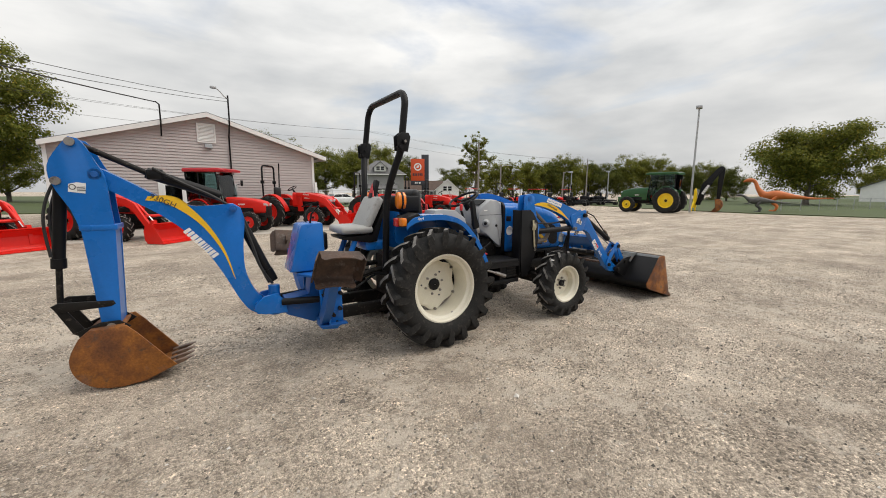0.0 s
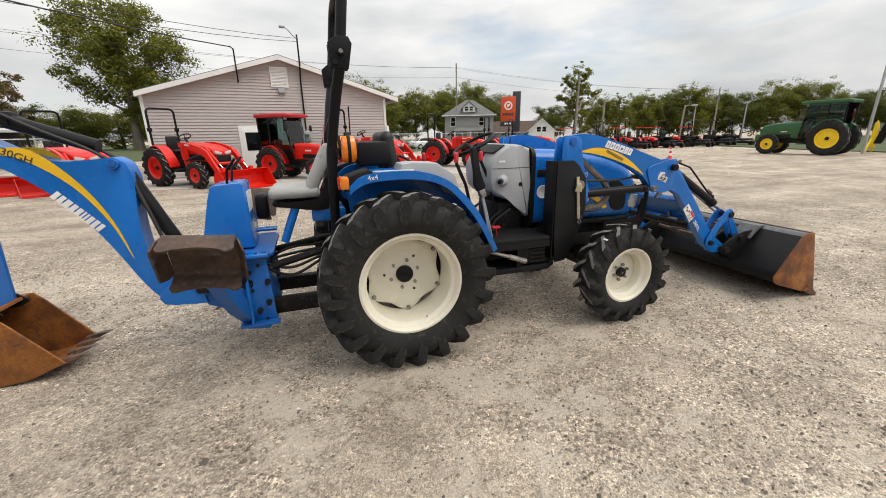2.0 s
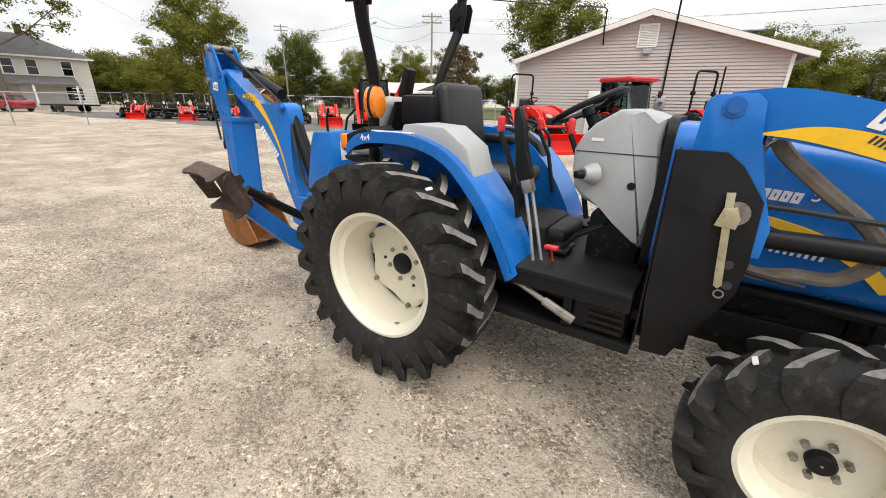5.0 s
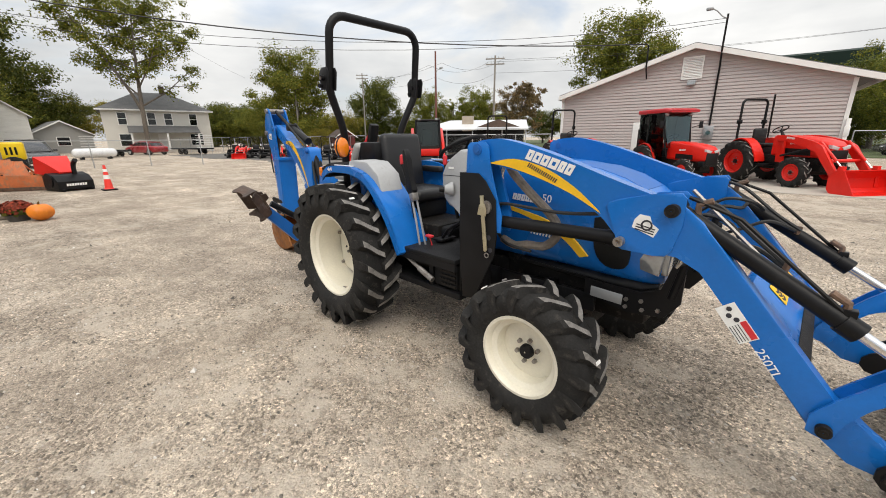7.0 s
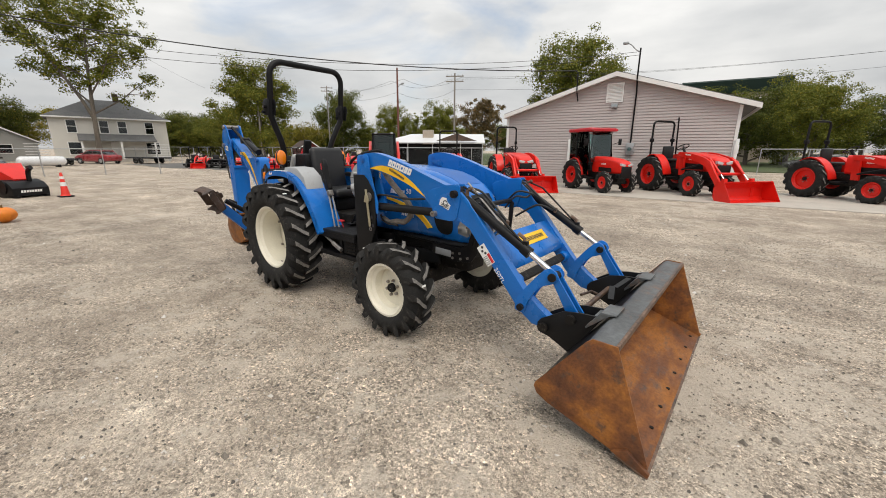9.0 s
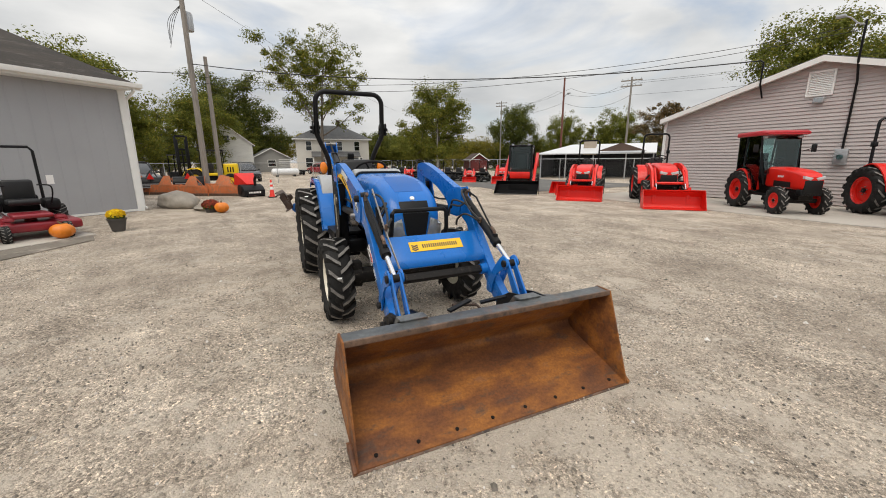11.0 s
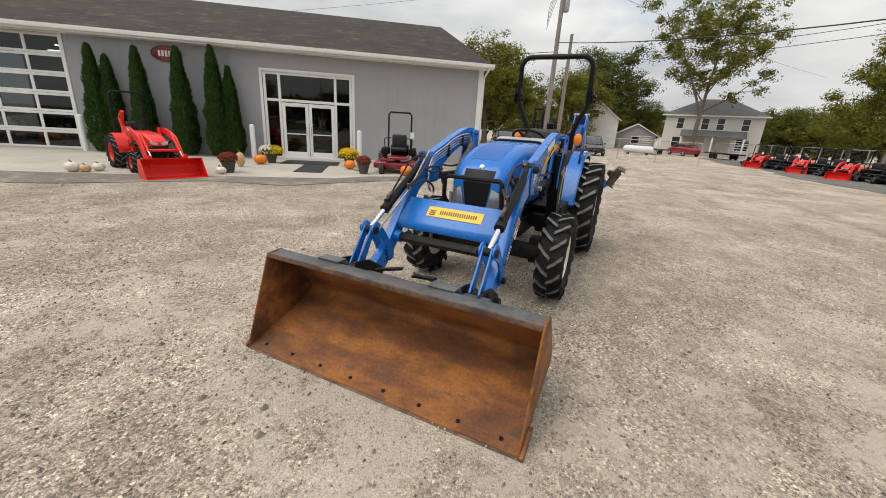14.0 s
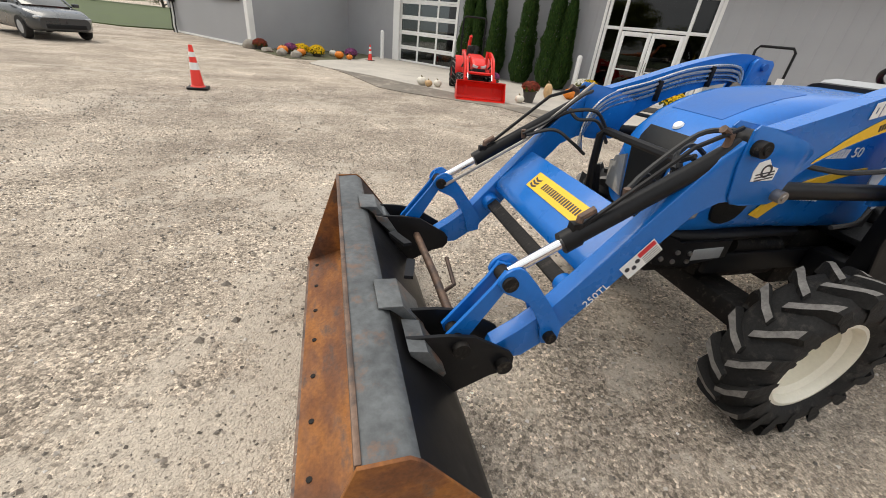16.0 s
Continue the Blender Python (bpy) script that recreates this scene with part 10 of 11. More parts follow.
def hip_house(label, m, w, d, eave, ridge, wall_mat, roof_mat, wins, porch=True, dormer=False, chimney=True):
    """A two-storey house with hipped roof; its front looks to -y."""
    T = thing("house", label, "house", m)
    bm = B()
    box(bm, -w / 2, w / 2, -d / 2, d / 2, 0, eave)
    part("wall", bm, wall_mat, T)
    bm = B()
    o = 0.5
    base = [bm.verts.new(p) for p in ((-w / 2 - o, -d / 2 - o, eave), (w / 2 + o, -d / 2 - o, eave), (w / 2 + o, d / 2 + o, eave), (-w / 2 - o, d / 2 + o, eave))]
    k = min(w, d) * 0.42
    r0, r1 = bm.verts.new((-w / 2 + k, 0, ridge)), bm.verts.new((w / 2 - k, 0, ridge))
    for f in ((base[0], base[1], r1, r0), (base[1], base[2], r1), (base[2], base[3], r0, r1), (base[3], base[0], r0), (base[3], base[2], base[1], base[0])):
        bm.faces.new(f)
    roof = part("roof", bm, roof_mat, T, "", None)
    bm = B()
    box(bm, -w / 2 - o, w / 2 + o, -d / 2 - o, -d / 2 - o + 0.04, eave - 0.14, eave + 0.02)
    part("fascia", bm, WHITE_PAINT, T)
    for x0, x1, z0, z1 in wins:
        window_unit(T, x0, x1, z0, z1, -d / 2)
    side_m = pose(0, 0, 0, 0, 0, 90)
    for y in (-d / 4, d / 4):
        for z in (1.0, 3.7):
            window_unit(T, y - 0.4, y + 0.4, z, z + 1.4, -w / 2, side_m)
            window_unit(T, y - 0.4, y + 0.4, z, z + 1.4, -w / 2, pose(0, 0, 0, 0, 0, -90))
    if porch:
        bm = B()
        prism(bm, [(-d / 2 - 2.2, 2.55), (-d / 2, 3.35), (-d / 2, 2.5), (-d / 2 - 2.2, 2.45)], -w * 0.30, w * 0.36, axis="x")
        part("porch_roof", bm, roof_mat, T, "", None)
        for x in (-w * 0.28, w * 0.04, w * 0.34):
            bm = B()
            box(bm, x - 0.09, x + 0.09, -d / 2 - 2.1, -d / 2 - 1.92, 0, 2.5)
            part("porch_post", bm, WHITE_PAINT, T)
        bm = B()
        box(bm, -w * 0.30, w * 0.36, -d / 2 - 2.15, -d / 2, 0, 0.35)
        part("porch_floor", bm, CONCRETE, T)
        bm = B()
        box(bm, -0.45, 0.45, -d / 2 - 0.04, -d / 2, 0.35, 2.4)
        part("door", bm, WHITE_PAINT, T)
    if dormer:
        bm = B()
        prism(bm, [(-1.1, eave + 0.5), (1.1, eave + 0.5), (1.1, eave + 1.3), (0, eave + 2.2), (-1.1, eave + 1.3)], -d / 2 - 0.1, 0)
        dm = part("dormer", bm, WHITE_PAINT, T)
        bm = B()
        prism(bm, [(-1.4, eave + 1.15), (0, eave + 2.35), (1.4, eave + 1.15), (1.4, eave + 1.0), (0, eave + 2.2), (-1.4, eave + 1.0)], -d / 2 - 0.35, 0)
        part("dormer_roof", bm, roof_mat, dm, "", None)
        window_unit(T, -0.7, -0.1, eave + 0.75, eave + 1.4, -d / 2 - 0.1)
        window_unit(T, 0.1, 0.7, eave + 0.75, eave + 1.4, -d / 2 - 0.1)
    if chimney:
        bm = B()
        box(bm, w * 0.08, w * 0.08 + 0.6, -0.3, 0.3, ridge - 1.0, ridge + 0.9)
        part("chimney", bm, BROWN_SHINGLE, T)
    return T


def gable_house(label, m, w, d, eave, ridge, wall_mat, roof_mat, wins=(), name="house", category="house"):
    T = thing(name, label, category, m)
    bm = B()
    prism(bm, [(-w / 2, 0), (w / 2, 0), (w / 2, eave), (0, ridge - 0.05), (-w / 2, eave)], -d / 2, d / 2)
    part("wall", bm, wall_mat, T, "", None)
    bm = B()
    e = 0.35
    dz = (ridge - eave) / (w / 2) * (w / 2 + e)
    prism(bm, [(-w / 2 - e, ridge - dz), (0, ridge), (w / 2 + e, ridge - dz), (w / 2 + e, ridge - dz + 0.1), (0, ridge + 0.12), (-w / 2 - e, ridge - dz + 0.1)], -d / 2 - 0.3, d / 2 + 0.3)
    part("roof", bm, roof_mat, T, "", None)
    bm = B()
    prism(bm, [(-w / 2 - e, ridge - dz - 0.04), (0, ridge - 0.06), (w / 2 + e, ridge - dz - 0.04), (w / 2 + e, ridge - dz + 0.1), (0, ridge + 0.12), (-w / 2 - e, ridge - dz + 0.1)], -d / 2 - 0.34, -d / 2 - 0.305)
    part("barge_board", bm, WHITE_PAINT, T, "", None)
    for x0, x1, z0, z1 in wins:
        window_unit(T, x0, x1, z0, z1, -d / 2)
    return T


HOUSE_CREAM = surface("pale_house_siding", (0.62, 0.60, 0.55), 0.6, var=0.06, scale=0.5, grain=0.05)
HOUSE_GREY = surface("grey_house_siding", (0.30, 0.30, 0.29), 0.6, var=0.06, scale=0.5)
METAL_ROOF = surface("pale_metal_roof", (0.66, 0.67, 0.68), 0.45, 0.2, var=0.06, scale=0.4)
DARK_GREEN = surface("dark_green_cornice", (0.025, 0.05, 0.045), 0.6, var=0.1)
BARN_RED = surface("dark_red_barn_boards", (0.12, 0.016, 0.014), 0.7, var=0.2, scale=1.5, grain=0.15, gscale=8)
TAN_WALL = surface("tan_stucco", (0.40, 0.34, 0.27), 0.8, var=0.1)
hip_house("two-storey pale house with grey hipped roof beyond the tall tree", pose(-63.5, 17.6, 0, 0, 0, 76), 11.5, 9.5, 5.3, 7.8, HOUSE_CREAM, GREY_SHINGLE, ((-4.2, -3.4, 3.5, 4.9), (-1.2, -0.4, 3.5, 4.9), (0.6, 1.4, 3.5, 4.9), (3.4, 4.2, 3.5, 4.9), (-4.4, -3.2, 0.9, 2.3), (3.2, 4.6, 0.9, 2.3)))
hip_house("grey two-storey house with dormer across the street", pose(31.0, 53.5, 0, 0, 0, -30) @ Matrix.Scale(0.86, 4), 8.6, 8.6, 5.2, 8.0, HOUSE_GREY, GREY_SHINGLE, ((-3.2, -2.4, 3.4, 4.8), (1.8, 2.6, 3.4, 4.8), (-3.2, -2.2, 0.9, 2.3), (1.6, 2.8, 0.9, 2.3)), dormer=True, chimney=False)
gable_house("small house with brown roof and white gable across the street", pose(44.8, 52.5, 0, 0, 0, -38) @ Matrix.Scale(0.84, 4), 5.0, 9, 2.5, 4.7, WHITE_PAINT, BROWN_SHINGLE, ((-0.9, -0.15, 2.3, 3.2), (0.15, 0.9, 2.3, 3.2)))
gable_house("brown-roofed wing of the small house", pose(40.5, 56.0, 0, 0, 0, 52) @ Matrix.Scale(0.84, 4), 5.0, 11, 2.5, 4.4, HOUSE_GREY, BROWN_SHINGLE)
gable_house("white garage with steep gable by the street", pose(-66.5, 1.4, 0, 0, 0, 88), 7.0, 9, 4.4, 7.2, OLD_WHITE, GREY_SHINGLE, ((-0.45, 0.45, 4.6, 5.6), (-2.0, -0.9, 1.2, 2.4)), "garage", "garage")
gable_house("grey bungalow beyond the white garage", pose(-72, 8.2, 0, 0, 0, 90), 6.0, 8, 2.4, 4.0, HOUSE_GREY, GREY_SHINGLE, ((-0.6, 0.6, 1.0, 2.0),))
gable_house("red barn-like shed beyond the fence", pose(-50.7, 39.3, 0, 0, 0, 68), 2.9, 5.0, 1.9, 2.9, BARN_RED, BROWN_SHINGLE, name="shed", category="shed")
gable_house("white cottage far beyond the lawn", pose(118, -2, 0, 0, 0, 80), 8, 12, 2.8, 4.6, WHITE_PAINT, GREY_SHINGLE)

# long open shed with pale metal roof
sh = thing("shed", "long open shed with pale metal roof behind the red tractors", "shed", pose(-17.6, 32.0, 0, 0, 0, 30))
bm = B()
loft(bm, [[Vector((x, y, z)) for y, z in ((-2.6, 2.35), (0.4, zr), (3.5, 2.5), (3.5, 2.4), (0.4, zr - 0.13), (-2.6, 2.25))] for x, zr in ((-7.2, 2.47), (-4.4, 3.25), (3.2, 3.25))])
part("roof", bm, METAL_ROOF, sh, "", None)
# shade under the shed roof is put into the near-black wall colour
bm = B()
box(bm, -7.0, 3.2, 2.9, 3.1, 0, 2.4)
box(bm, -7.0, -6.8, -2.2, 3.0, 0, 2.4)
part("wall", bm, SHADE_BLACK, sh)
for x in (-6.9, -4.5, -2.0, 0.8, 3.0):
    bm = B()
    box(bm, x - 0.05, x + 0.05, -2.28, -2.18, 0, 2.35)
    part("post", bm, GALV, sh)
bm = B()
prism(bm, [(-1.6, 2.5), (0.4, 3.2), (2.4, 2.5)], -2.75, -2.5)
part("gable", bm, BROWN_SHINGLE, sh)
bm = B()
box(bm, -3.1, -2.0, -1.0, -0.2, 2.2, 3.6)
part("chimney", bm, TAN_WALL, sh)

# brick block with dark cornice behind the gabled building
bk = thing("commercial_building", "tan two-storey block with dark green cornice behind the gabled roof", "building", pose(7.9, 70, 0, 0, 0, 0) @ Matrix.Scale(1.8, 4))
bm = B()
box(bm, -3.6, 3.0, 0, 10, 0, 5.6)
part("wall", bm, TAN_WALL, bk)
bm = B()
prism(bm, [(-0.5, 6.5), (-0.55, 6.4), (-0.15, 5.5), (0, 5.5), (0, 6.5)], -3.9, 3.4, axis="x")
box(bm, 3.0, 3.4, -0.3, 10, 5.5, 6.5)
part("cornice", bm, DARK_GREEN, bk)
for z in (1.6, 3.9):
    for x in (-1.6, 1.4):
        window_unit(bk, x - 0.6, x + 0.6, z, z + 1.1, 0.0)

# ---- poles and wires ----
def utility_pole(x, y, h, label, arm=True, lamp=None, r=0.14, mat=None, arm_turn=0, transformer=False, lean=0.0):
    T = thing("utility_pole", label, "utility pole", pose(x, y, 0, 0, lean, arm_turn), "utility poles")
    bm = B()
    tube(bm, [(0, 0, -0.1), (0, 0, h * 0.5), (0, 0, h)], r, 10, r * 0.65)
    part("pole", bm, mat or POLE_WOOD, T)
    if arm:
        for dz in (0.35, 0.95):
            bm = B()
            box(bm, -1.1, 1.1, -0.06, 0.06, h - dz - 0.06, h - dz + 0.06)
            part("crossarm", bm, POLE_WOOD, T)
            for k in (-0.95, -0.4, 0.4, 0.95):
                bm = B()
                cyl(bm, (k, 0, h - dz + 0.06), (k, 0, h - dz + 0.22), 0.05, 0.03, 8)
                part("insulator", bm, GALV, T)
    if transformer:
        bm = B()
        lathe(bm, [(0.002, h - 2.5), (0.24, h - 2.5), (0.26, h - 2.4), (0.26, h - 1.7), (0.22, h - 1.6), (0.002, h - 1.58)], (0, 0.42, 0), "z", 18)
        part("transformer", bm, GALV, T, "grey pole transformer")
        bm = B()
        for k in range(4):
            tube(bm, arc([(0.05, 0.1, h - 1.2), (-0.5 - 0.1 * k, 0.2, h - 2.0), (-0.9, 0.2, h - 3.4 + 0.2 * k)], 5), 0.012, 5)
        part("service_wires", bm, WIRE, T)
    if lamp:
        bm = B()
        tube(bm, arc([(0, 0, h - lamp), (0.6, 0, h - lamp + 0.25), (1.4, 0, h - lamp + 0.3)], 4), 0.03, 6)
        box(bm, 1.3, 1.85, -0.12, 0.12, h - lamp + 0.24, h - lamp + 0.38, 0.03)
        part("street_lamp", bm, GALV, T)
    return T


def lamp_post(x, y, h, label, turn=0, twin=False):
    T = thing("lamp_post", label, "lamp post", pose(x, y, 0, 0, 0, turn), "yard lamp posts")
    bm = B()
    tube(bm, [(0, 0, -0.1), (0, 0, h)], 0.09, 10, 0.065)
    part("post", bm, GALV, T)
    bm = B()
    box(bm, -0.55, 0.10, -0.22, 0.22, h - 0.08, h + 0.14, 0.04)
    part("lamp_head", bm, GALV, T)


RED_POLE = surface("red_brown_pole", (0.16, 0.06, 0.045), 0.8, var=0.2, scale=2)
utility_pole(-20.06, -2.2, 11.0, "weathered wooden utility pole with transformer and wires", arm=False, transformer=True, r=0.17, arm_turn=70)
utility_pole(-20.85, -1.46, 7.4, "short weathered wooden service pole", arm=False, r=0.14)
for az, d, h, lb, kw in ((138.2, 80, 13.3, "pale wooden utility pole beyond the fence", dict(arm_turn=40)), (128.2, 46, 10.6, "red-brown pole with a street lamp", dict(arm=False, lamp=2.2, mat=RED_POLE, arm_turn=-30)), (120.1, 50, 10.8, "dark wooden utility pole with two crossarms", dict(arm_turn=25)), (147, 62, 7.5, "wooden pole with street lamp in the trees", dict(arm=False, lamp=1.5, arm_turn=150))):
    x, y = polar(az, d, 2.74, -3.17)
    utility_pole(x, y, h, lb, **kw)
for az, d, h, lb, kw in ((62.8, 62, 11.8, "pale wooden utility pole before the grey house", dict(arm_turn=60)), (46.4, 52, 8.4, "tall pale wooden pole across the street", dict(arm=False, lamp=0.3, arm_turn=100)), (43.0, 56, 5.6, "short wooden pole with street lamp", dict(arm=False, lamp=0.3, arm_turn=-20)), (30.6, 84, 8.6, "wooden utility pole far along the street", dict(arm_turn=30)), (34.0, 60, 4.8, "leaning pale pole beside the far tractors", dict(arm=False, lamp=0.2, lean=4))):
    x, y = polar(az, d, -0.52, -3.3)
    utility_pole(x, y, h, lb, **kw)
lamp_post(35.3, 8.1, 8.7, "tall wooden yard light post beside the green tractor", 15)
for az, d, h in ((32.7, 70, 5.2), (27.8, 66, 5.0)):
    x, y = polar(az, d, -0.52, -3.3)
    lamp_post(x, y, h, "small yard light far across the street")


def cable(a, b, sag, r, label, n=14):
    a, b = Vector(a), Vector(b)
    bm = B()
    tube(bm, [a.lerp(b, k / n) - Vector((0, 0, sag * 4 * (k / n) * (1 - k / n))) for k in range(n + 1)], r, 5)
    whole("overhead_cable", bm, WIRE, label, "cable", group="overhead cables")


cable((-20.06, -2.2, 6.8), (-1.28, GY - 0.42, 5.33), 0.72, 0.022, "thick black service cable from the pole to the gabled building")
cable((-20.06, -2.2, 6.2), (1.45, GY - 0.42, 5.85), 1.05, 0.009, "thin wire from the pole to the gabled building")
cable((-20.06, -2.2, 5.9), (1.45, GY - 0.42, 5.72), 1.10, 0.009, "thin wire from the pole to the gabled building")
cable((-20.06, -2.2, 6.3), (-24, -60, 7.0), 0.8, 0.02, "black cable running on behind the shop")
cable((-20.06, -2.2, 9.8), (-21, -60, 9.9), 0.8, 0.009, "thin wire running on behind the shop")
cable((-20.06, -2.2, 10.5), (-46, 22, 8.6), 0.5, 0.009, "thin wire from the pole towards the street")
px = [polar(az, d, 2.74, -3.17) for az, d in ((138.2, 80), (128.2, 46), (120.1, 50))] + [polar(62.8, 62, -0.52, -3.3), polar(30.6, 84, -0.52, -3.3)]
for (a, b), h0, h1 in zip(zip(px, px[1:]), (12.8, 9.3, 10.2, 11.2), (9.3, 10.2, 11.2, 8.3)):
    for dz, dx in ((0.0, -0.9), (0.05, 0.9), (-1.3, 0.0)):
        cable((a[0] + dx, a[1], h0 + dz), (b[0] + dx, b[1], h1 + dz), 0.9, 0.012, "thin wire along the street poles")

# ---- orange road sign ----
sx, sy = polar(54.1, 57, -2.53, -4.21)
rs = thing("road_sign", "tall black pylon sign with an orange panel across the yard", "sign", pose(sx, sy, 0, 0, 0, -38) @ Matrix.Scale(0.88, 4))
bm = B()
box(bm, 0.25, 1.45, 0.05, 0.65, 0, 8.0, 0.02)
part("pylon", bm, DARK_DECAL, rs)
bm = B()
box(bm, -1.5, 0.75, -0.05, 0.05, 3.0, 7.3, 0.02)
part("panel", bm, SIGN_ORANGE, rs, "orange sign panel")
bm = B()
lathe(bm, [(0.42, -0.06), (0.62, -0.06), (0.62, -0.052), (0.42, -0.052), (0.42, -0.06)], (-0.35, 0, 6.0), "y", 24)
prism(bm, [(-0.6, 5.75), (-0.2, 5.9), (-0.1, 6.3), (-0.5, 6.2)], -0.065, -0.055)
part("emblem", bm, WHITE_DECAL, rs, "white emblem shape")
bars("maker_mark", [0.2] * 6, 0.42, side(-0.38, -0.056, 4.75, 0), DARK_DECAL, rs, 0.2, "dark maker name drawn as plain bars", 0.0)
bm = B()
box(bm, -1.52, 0.77, -0.06, 0.055, 3.0, 3.75, 0.01)
part("lower_panel", bm, DARK_DECAL, rs)
bars("writing", [0.3, 0.1, 0.3], 0.26, side(-0.38, -0.062, 3.4, 0), WHITE_DECAL, rs, 0.5, "white writing as plain bars", 0.0)


# ---- chain-link fences ----
def fence(a, b, h, label, step=2.6):
    a, b = Vector((*a, 0)), Vector((*b, 0))
    L = (b - a).length
    T = thing("chain_link_fence", label, "fence")
    n = int(L / step)
    for k in range(n + 1):
        p = a.lerp(b, k / n)
        bm = B()
        cyl(bm, p, p + Vector((0, 0, h)), 0.03, None, 6)
        part("post", bm, GALV, T)
    bm = B()
    tube(bm, [a + Vector((0, 0, h)), b + Vector((0, 0, h))], 0.025, 5)
    part("rail", bm, GALV, T)
    d = (b - a).normalized()
    verts, faces = [], []
    s = 0.13
    x = 0.0
    while x < L:
        for sg in (-1, 1):
            p, q = a + d * x, a + d * (x + sg * h)
            if 0 <= x + sg * h <= L:
                v = Vector((0, 0, 0.0016))
                k = len(verts)
                verts += [p - v, p + v, q + Vector((0, 0, h)) + v, q + Vector((0, 0, h)) - v]
                faces.append((k, k + 1, k + 2, k + 3))
        x += s
    me = bpy.data.meshes.new("mesh_wire")
    me.from_pydata([tuple(v) for v in verts], [], faces)
    me.materials.append(GALV)
    ob = new("mesh_wire", me)
    ob.parent = T
    ob["kind"] = "stuff"


fence((-58, 17), (-24, 19), 1.8, "galvanised chain-link fence along the street")
fence((-24, 19), (-9.5, 27), 1.8, "galvanised chain-link fence behind the red tractors")
fence((8, 32), (34, 33), 1.8, "galvanised chain-link fence across the yard")
fence((-34, -10), (-26, 8), 1.6, "galvanised chain-link fence behind the implements")
fence((44, 3.5), (90, -14), 1.2, "low chain-link fence across the lawn")

# ---- statues of prehistoric animals on the lawn ----
STATUE_ORANGE = surface("orange_statue_paint", (0.58, 0.15, 0.035), 0.5, var=0.1)
STATUE_GREY = surface("grey_statue_paint", (0.085, 0.083, 0.078), 0.6, var=0.2, scale=2)


def biped_statue(label, m, mat, neck):
    bm = B()
    spine = arc([(-4.0, 0, 1.35), (-2.6, 0, 1.30), (-1.2, 0, 1.45), (0.0, 0, 1.60), (0.9, 0, 1.55), (1.5, 0, 1.85 + 0.3 * neck), (1.9, 0, 2.1 + 0.9 * neck), (2.35, 0, 2.2 + 0.9 * neck), (2.8, 0, 2.1 + 0.85 * neck)], 4)
    rad = curve2([(0, 0.04), (5, 0.10), (10, 0.24), (14, 0.48), (18, 0.42), (22, 0.22), (26, 0.16), (29, 0.20), (32, 0.07)], 4)
    loft(bm, [ring_at(p, (spine[min(i + 1, len(spine) - 1)] - spine[max(i - 1, 0)]), rad[min(i, len(rad) - 1)][1], 10) for i, p in enumerate(spine)])
    for s in (-1, 1):
        tube(bm, arc([(0.0, s * 0.35, 1.45), (0.35, s * 0.42, 0.95), (-0.05, s * 0.42, 0.50), (0.10, s * 0.42, 0.06), (0.50, s * 0.42, 0.04)], 4), 0.20, 8, 0.07)
        tube(bm, arc([(1.1, s * 0.3, 1.45), (1.45, s * 0.38, 1.15), (1.75, s * 0.35, 1.25)], 3), 0.08, 6, 0.04)
    return whole("animal_statue", bm, mat, label, "statue", m, smooth=60)


biped_statue("orange long-necked dinosaur statue standing on the lawn", pose(42.5, 3.6, 0.05, 0, 0, 100) @ Matrix.Scale(0.9, 4), STATUE_ORANGE, 1.0)
biped_statue("dark grey dinosaur statue at the lawn's edge", pose(39.3, 4.1, 0.05, 0, 0, 110) @ Matrix.Scale(0.62, 4), STATUE_GREY, 0.1)

# black and yellow backhoe parked past the green tractor
eb = thing("backhoe_attachment", "parked backhoe attachment with tall black arm and yellow swing post", "implement", pose(36.9, 8.15, 0, 0, 0, -80))
for s in (-1, 1):
    bm = B()
    prism(bm, [(-0.05, 0.6), (0.30, 0.6), (0.72, 2.1), (1.62, 3.45), (1.80, 3.85), (1.60, 3.95), (1.30, 3.72), (0.32, 2.40)], s * 0.16 - 0.05, s * 0.16 + 0.05, 0.008)
    part("boom_plate", bm, BLACK, eb)
    bm = B()
    tube(bm, [(-0.15, s * 0.45, 0.9), (-0.20, s * 1.0, 0.35), (-0.20, s * 1.15, 0.06)], 0.06, 8)
    part("stabiliser", bm, YELLOW_PAINT, eb)
bm = B()
cyl(bm, (0.10, 0, 1.15), (1.05, 0, 2.55), 0.06, None, 10)
part("boom_cylinder", bm, BLACK, eb)
bm = B()
prism(bm, [(1.45, 3.80), (1.66, 3.95), (1.88, 3.70), (1.72, 1.15), (1.45, 1.10)], -0.10, 0.10, 0.01)
part("dipper", bm, BLACK, eb)
bm = B()
prism(bm, [(-0.28, 0.35), (0.02, 0.35), (0.06, 1.0), (-0.02, 1.8), (-0.12, 2.1), (-0.22, 1.9), (-0.25, 1.0)], -0.16, 0.16, 0.03)
part("swing_post", bm, YELLOW_PAINT, eb, "yellow swing post")
bars("maker_mark", [0.14] * 5, 0.20, side(0.62, -0.215, 1.95, 62), WHITE_DECAL, eb, 0.2, "white maker name drawn as plain bars", 0.0)
bm = B()
prism(bm, curve2([(1.35, 1.15), (1.75, 1.10), (1.95, 0.65), (1.70, 0.12), (1.15, 0.0)], 3) + [(1.15, 0.05), (1.45, 0.45)], -0.30, 0.30, 0.01)
part("bucket", bm, RUST, eb)

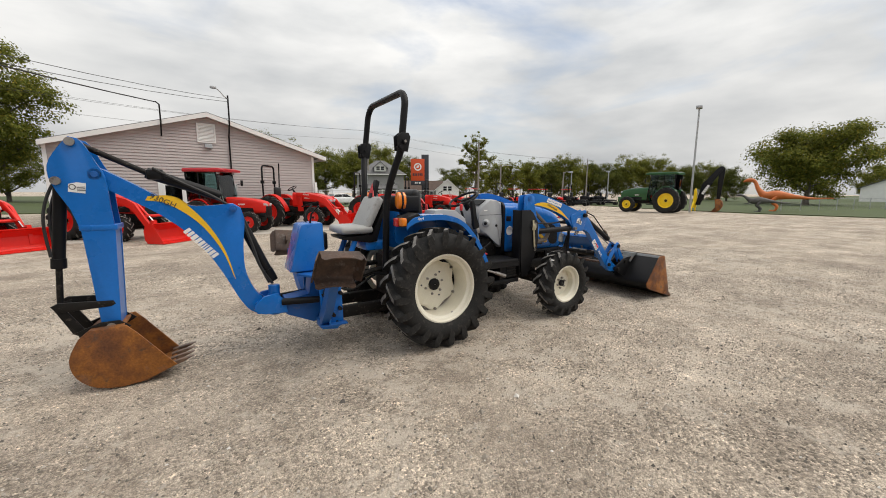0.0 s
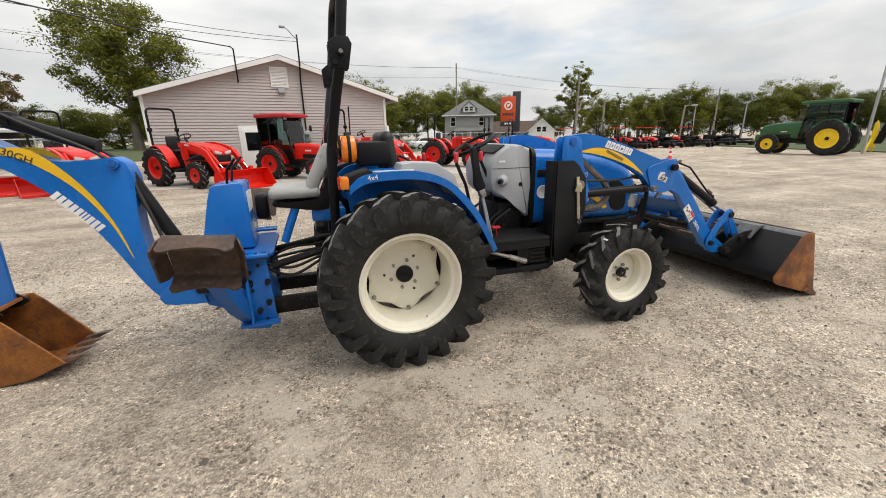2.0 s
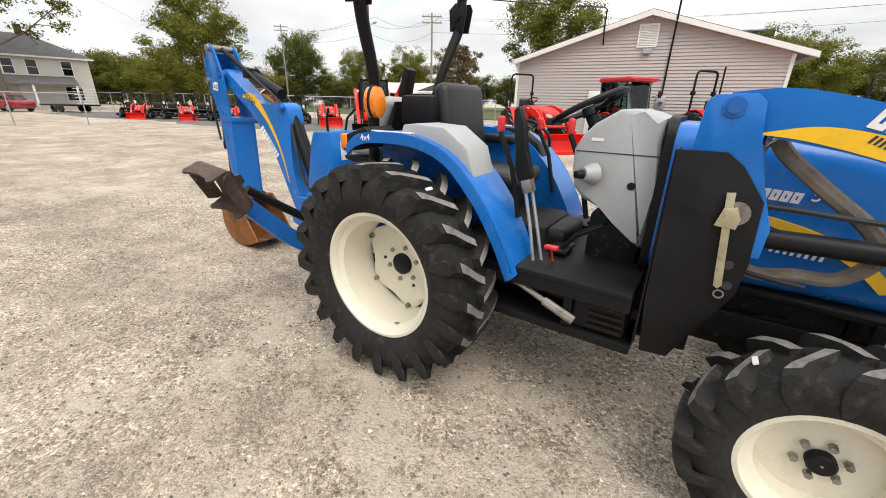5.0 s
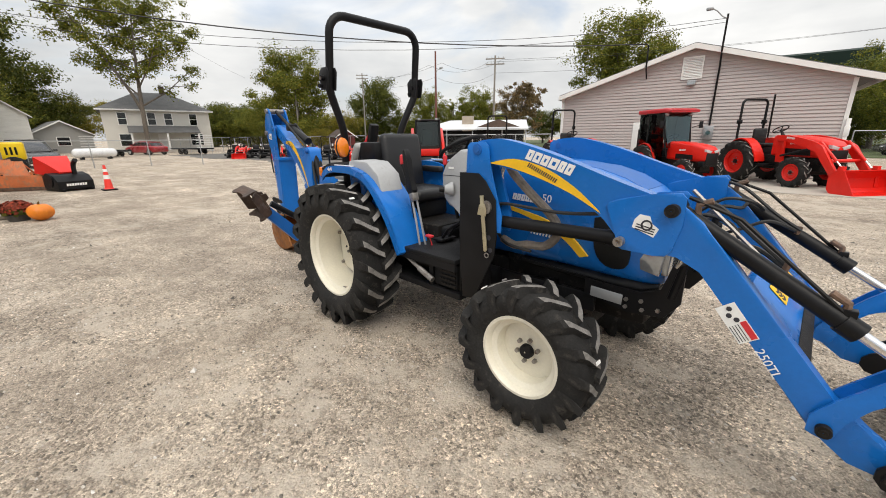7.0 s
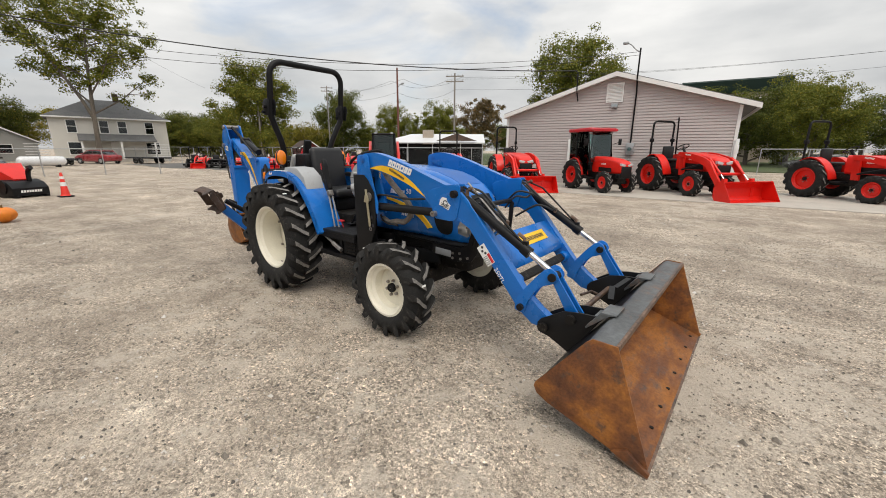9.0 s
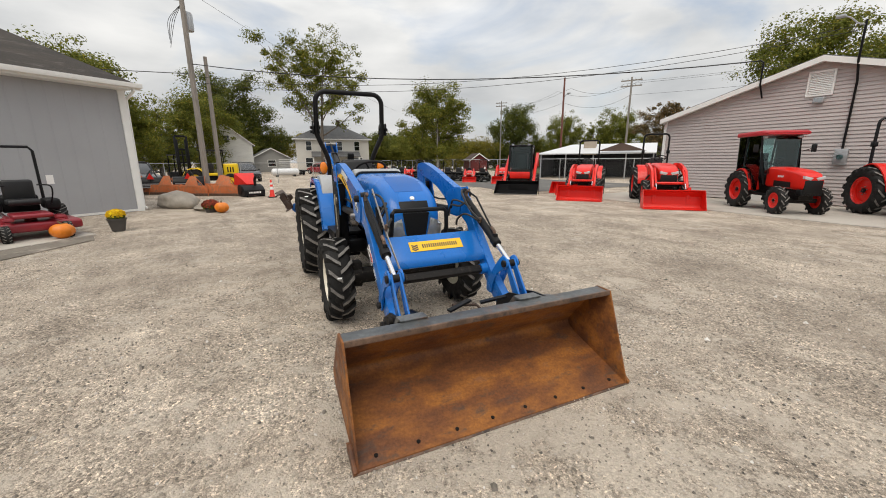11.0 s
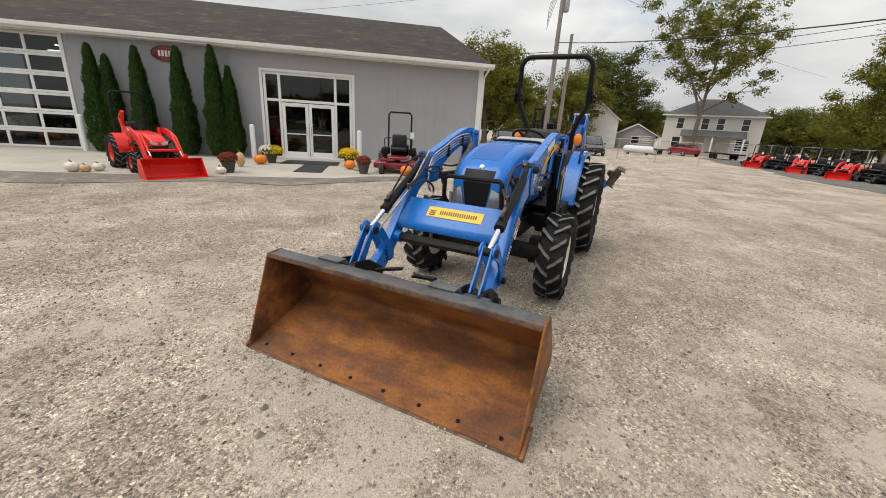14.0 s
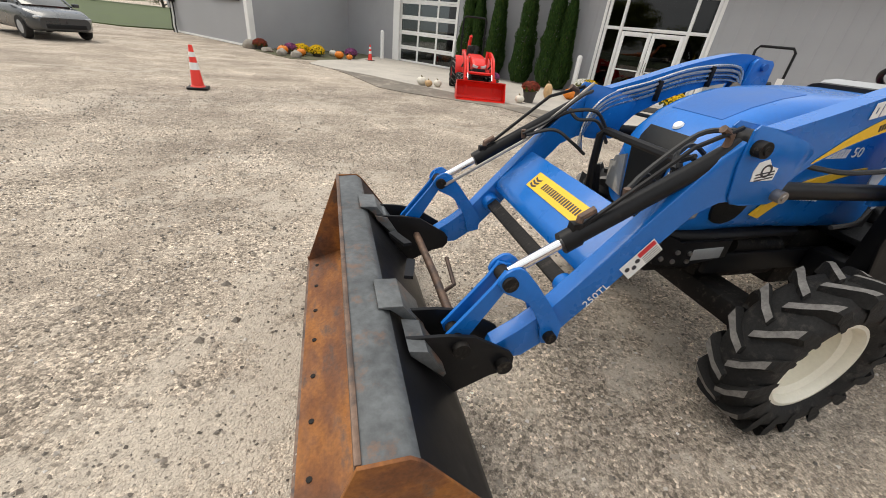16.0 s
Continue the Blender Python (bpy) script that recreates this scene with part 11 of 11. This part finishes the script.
# small machines in a row along the street fence
ROW = "small machines along the fence"
dark_mower = zero_turn_mower(BLACK, "black mower parked by the street fence", pose(-20.2, 17.5, 0, 0, 0, -60))
dark_mower["group"] = ROW
row_tractor = farm_tractor("tractor", "small red and black tractor with lowered bucket by the street fence", pose(-22.0, 17.2, 0, 0, 0, -55), RED, BLACK, wb=1.45, R=0.50, r=0.33, hood_w=0.26, top=1.16, rops=False, bucket_w=0.70, group=ROW)
for k in range(1, 12):
    x, y = -20.2 - 1.30 * k, 17.5 - 0.30 * k
    if k % 3 == 1:
        t = copy_thing(row_tractor, pose(x, y, 0, 0, 0, -38 + rng.uniform(-10, 10)))
        t.scale = (0.78, 0.78, 0.78)
    else:
        t = copy_thing(dark_mower, pose(x, y, 0, 0, 0, -38 + rng.uniform(-10, 10)))
        t.scale = (1.12, 1.12, 1.0)
    t["group"] = ROW
row_tractor.matrix_basis = pose(-18.6, 18.6, 0, 0, 0, -45)

# dark machines between the red ones of the far row
for x, y, a in ((30.4, 25.2, -80), (33.6, 24.6, -70), (37.8, 24.0, -95), (41.4, 23.2, -75), (45.6, 23.4, -85), (47.6, 22.6, -70)):
    t = copy_thing(dark_mower, pose(x, y, 0, 0, 0, a))
    t["group"], t["label"] = FAR_ROW, "black mower parked in the far row"
    t.scale = (1.5, 1.5, 1.5)

# the dense tree stands far behind the white garage
behind.matrix_basis = pose(-17.7, 77.9, 0, 0, 0, 35) @ Matrix.Scale(1.72, 4)
oak.matrix_basis = pose(-80, 2.6, 0, 0, 0, 20) @ Matrix.Scale(1.4, 4)

# white conduit at the corner of the gabled building, and a black pole before its wall
bm = B()
box(bm, 0, 0.12, -0.12, 0.0, -0.05, 2.15, 0.012)
box(bm, -0.02, 0.14, -0.14, 0.0, 1.55, 1.90, 0.012)
whole("conduit", bm, WHITE_PAINT, "white conduit and meter box at the building's corner", "conduit", pose(5.44, 16.7, 0))
bm = B()
tube(bm, [(3.40, 16.1, -0.05), (3.37, 15.9, 1.6), (3.32, 15.6, 3.0)], 0.03, 8)
whole("steel_pole", bm, BLACK, "slim black steel pole leaning behind a red tractor", "pole")


# red loader buckets set down beside the red tractors
def loose_bucket(m, w):
    T = thing("loader_bucket", "loose red loader bucket set down on the gravel", "bucket", m, "loose buckets")
    o = [(0.62, 0.0), (0.10, 0.0), (0.02, 0.10), (0.0, 0.34), (0.08, 0.54), (0.30, 0.58)]
    i = [(0.30, 0.56), (0.095, 0.52), (0.02, 0.34), (0.04, 0.11), (0.11, 0.018), (0.62, 0.014)]
    bm = B()
    prism(bm, o + i, -w, w)
    part("shell", bm, RED, T, "", None)
    for s in (-1, 1):
        bm = B()
        prism(bm, o, min(s * w, s * (w + 0.01)), max(s * w, s * (w + 0.01)))
        part("side_plate", bm, RED, T, "", None)


loose_bucket(pose(-8.0, 14.0, 0, 0, 0, -70), 0.85)
loose_bucket(pose(-7.0, 13.3, 0, 0, 0, -62), 0.85)

# meter boxes and conduits at the far corner of the wing, white strip along its foot
um = thing("electric_meter", "grey meter boxes and conduits on the wing's corner", "electric meter", SHOP @ pose(29.45, -5.72, 0))
bm = B()
box(bm, -0.25, 0.15, -0.22, -0.02, 1.5, 2.1, 0.02)
part("meter_box", bm, GREASE, um)
bm = B()
box(bm, 0.2, 0.45, -0.18, -0.02, 1.2, 1.7, 0.02)
part("meter_box", bm, GALV, um)
for x, r in ((-0.15, 0.03), (0.05, 0.04), (0.32, 0.03)):
    bm = B()
    tube(bm, arc([(x, -0.10, 1.5), (x + 0.02, -0.12, 0.8), (x - 0.05, -0.2, 0.3), (x - 0.02, -0.15, -0.05)], 4), r, 7)
    part("conduit", bm, BLACK if r < 0.035 else WHITE_PAINT, um)
bm = B()
box(bm, 21.56, 29.8, -5.735, -5.702, 0.0, 0.09)
whole("baseboard", bm, WHITE_PAINT, "white strip along the foot of the wing wall", "trim", SHOP, kind="structure", smooth=None)
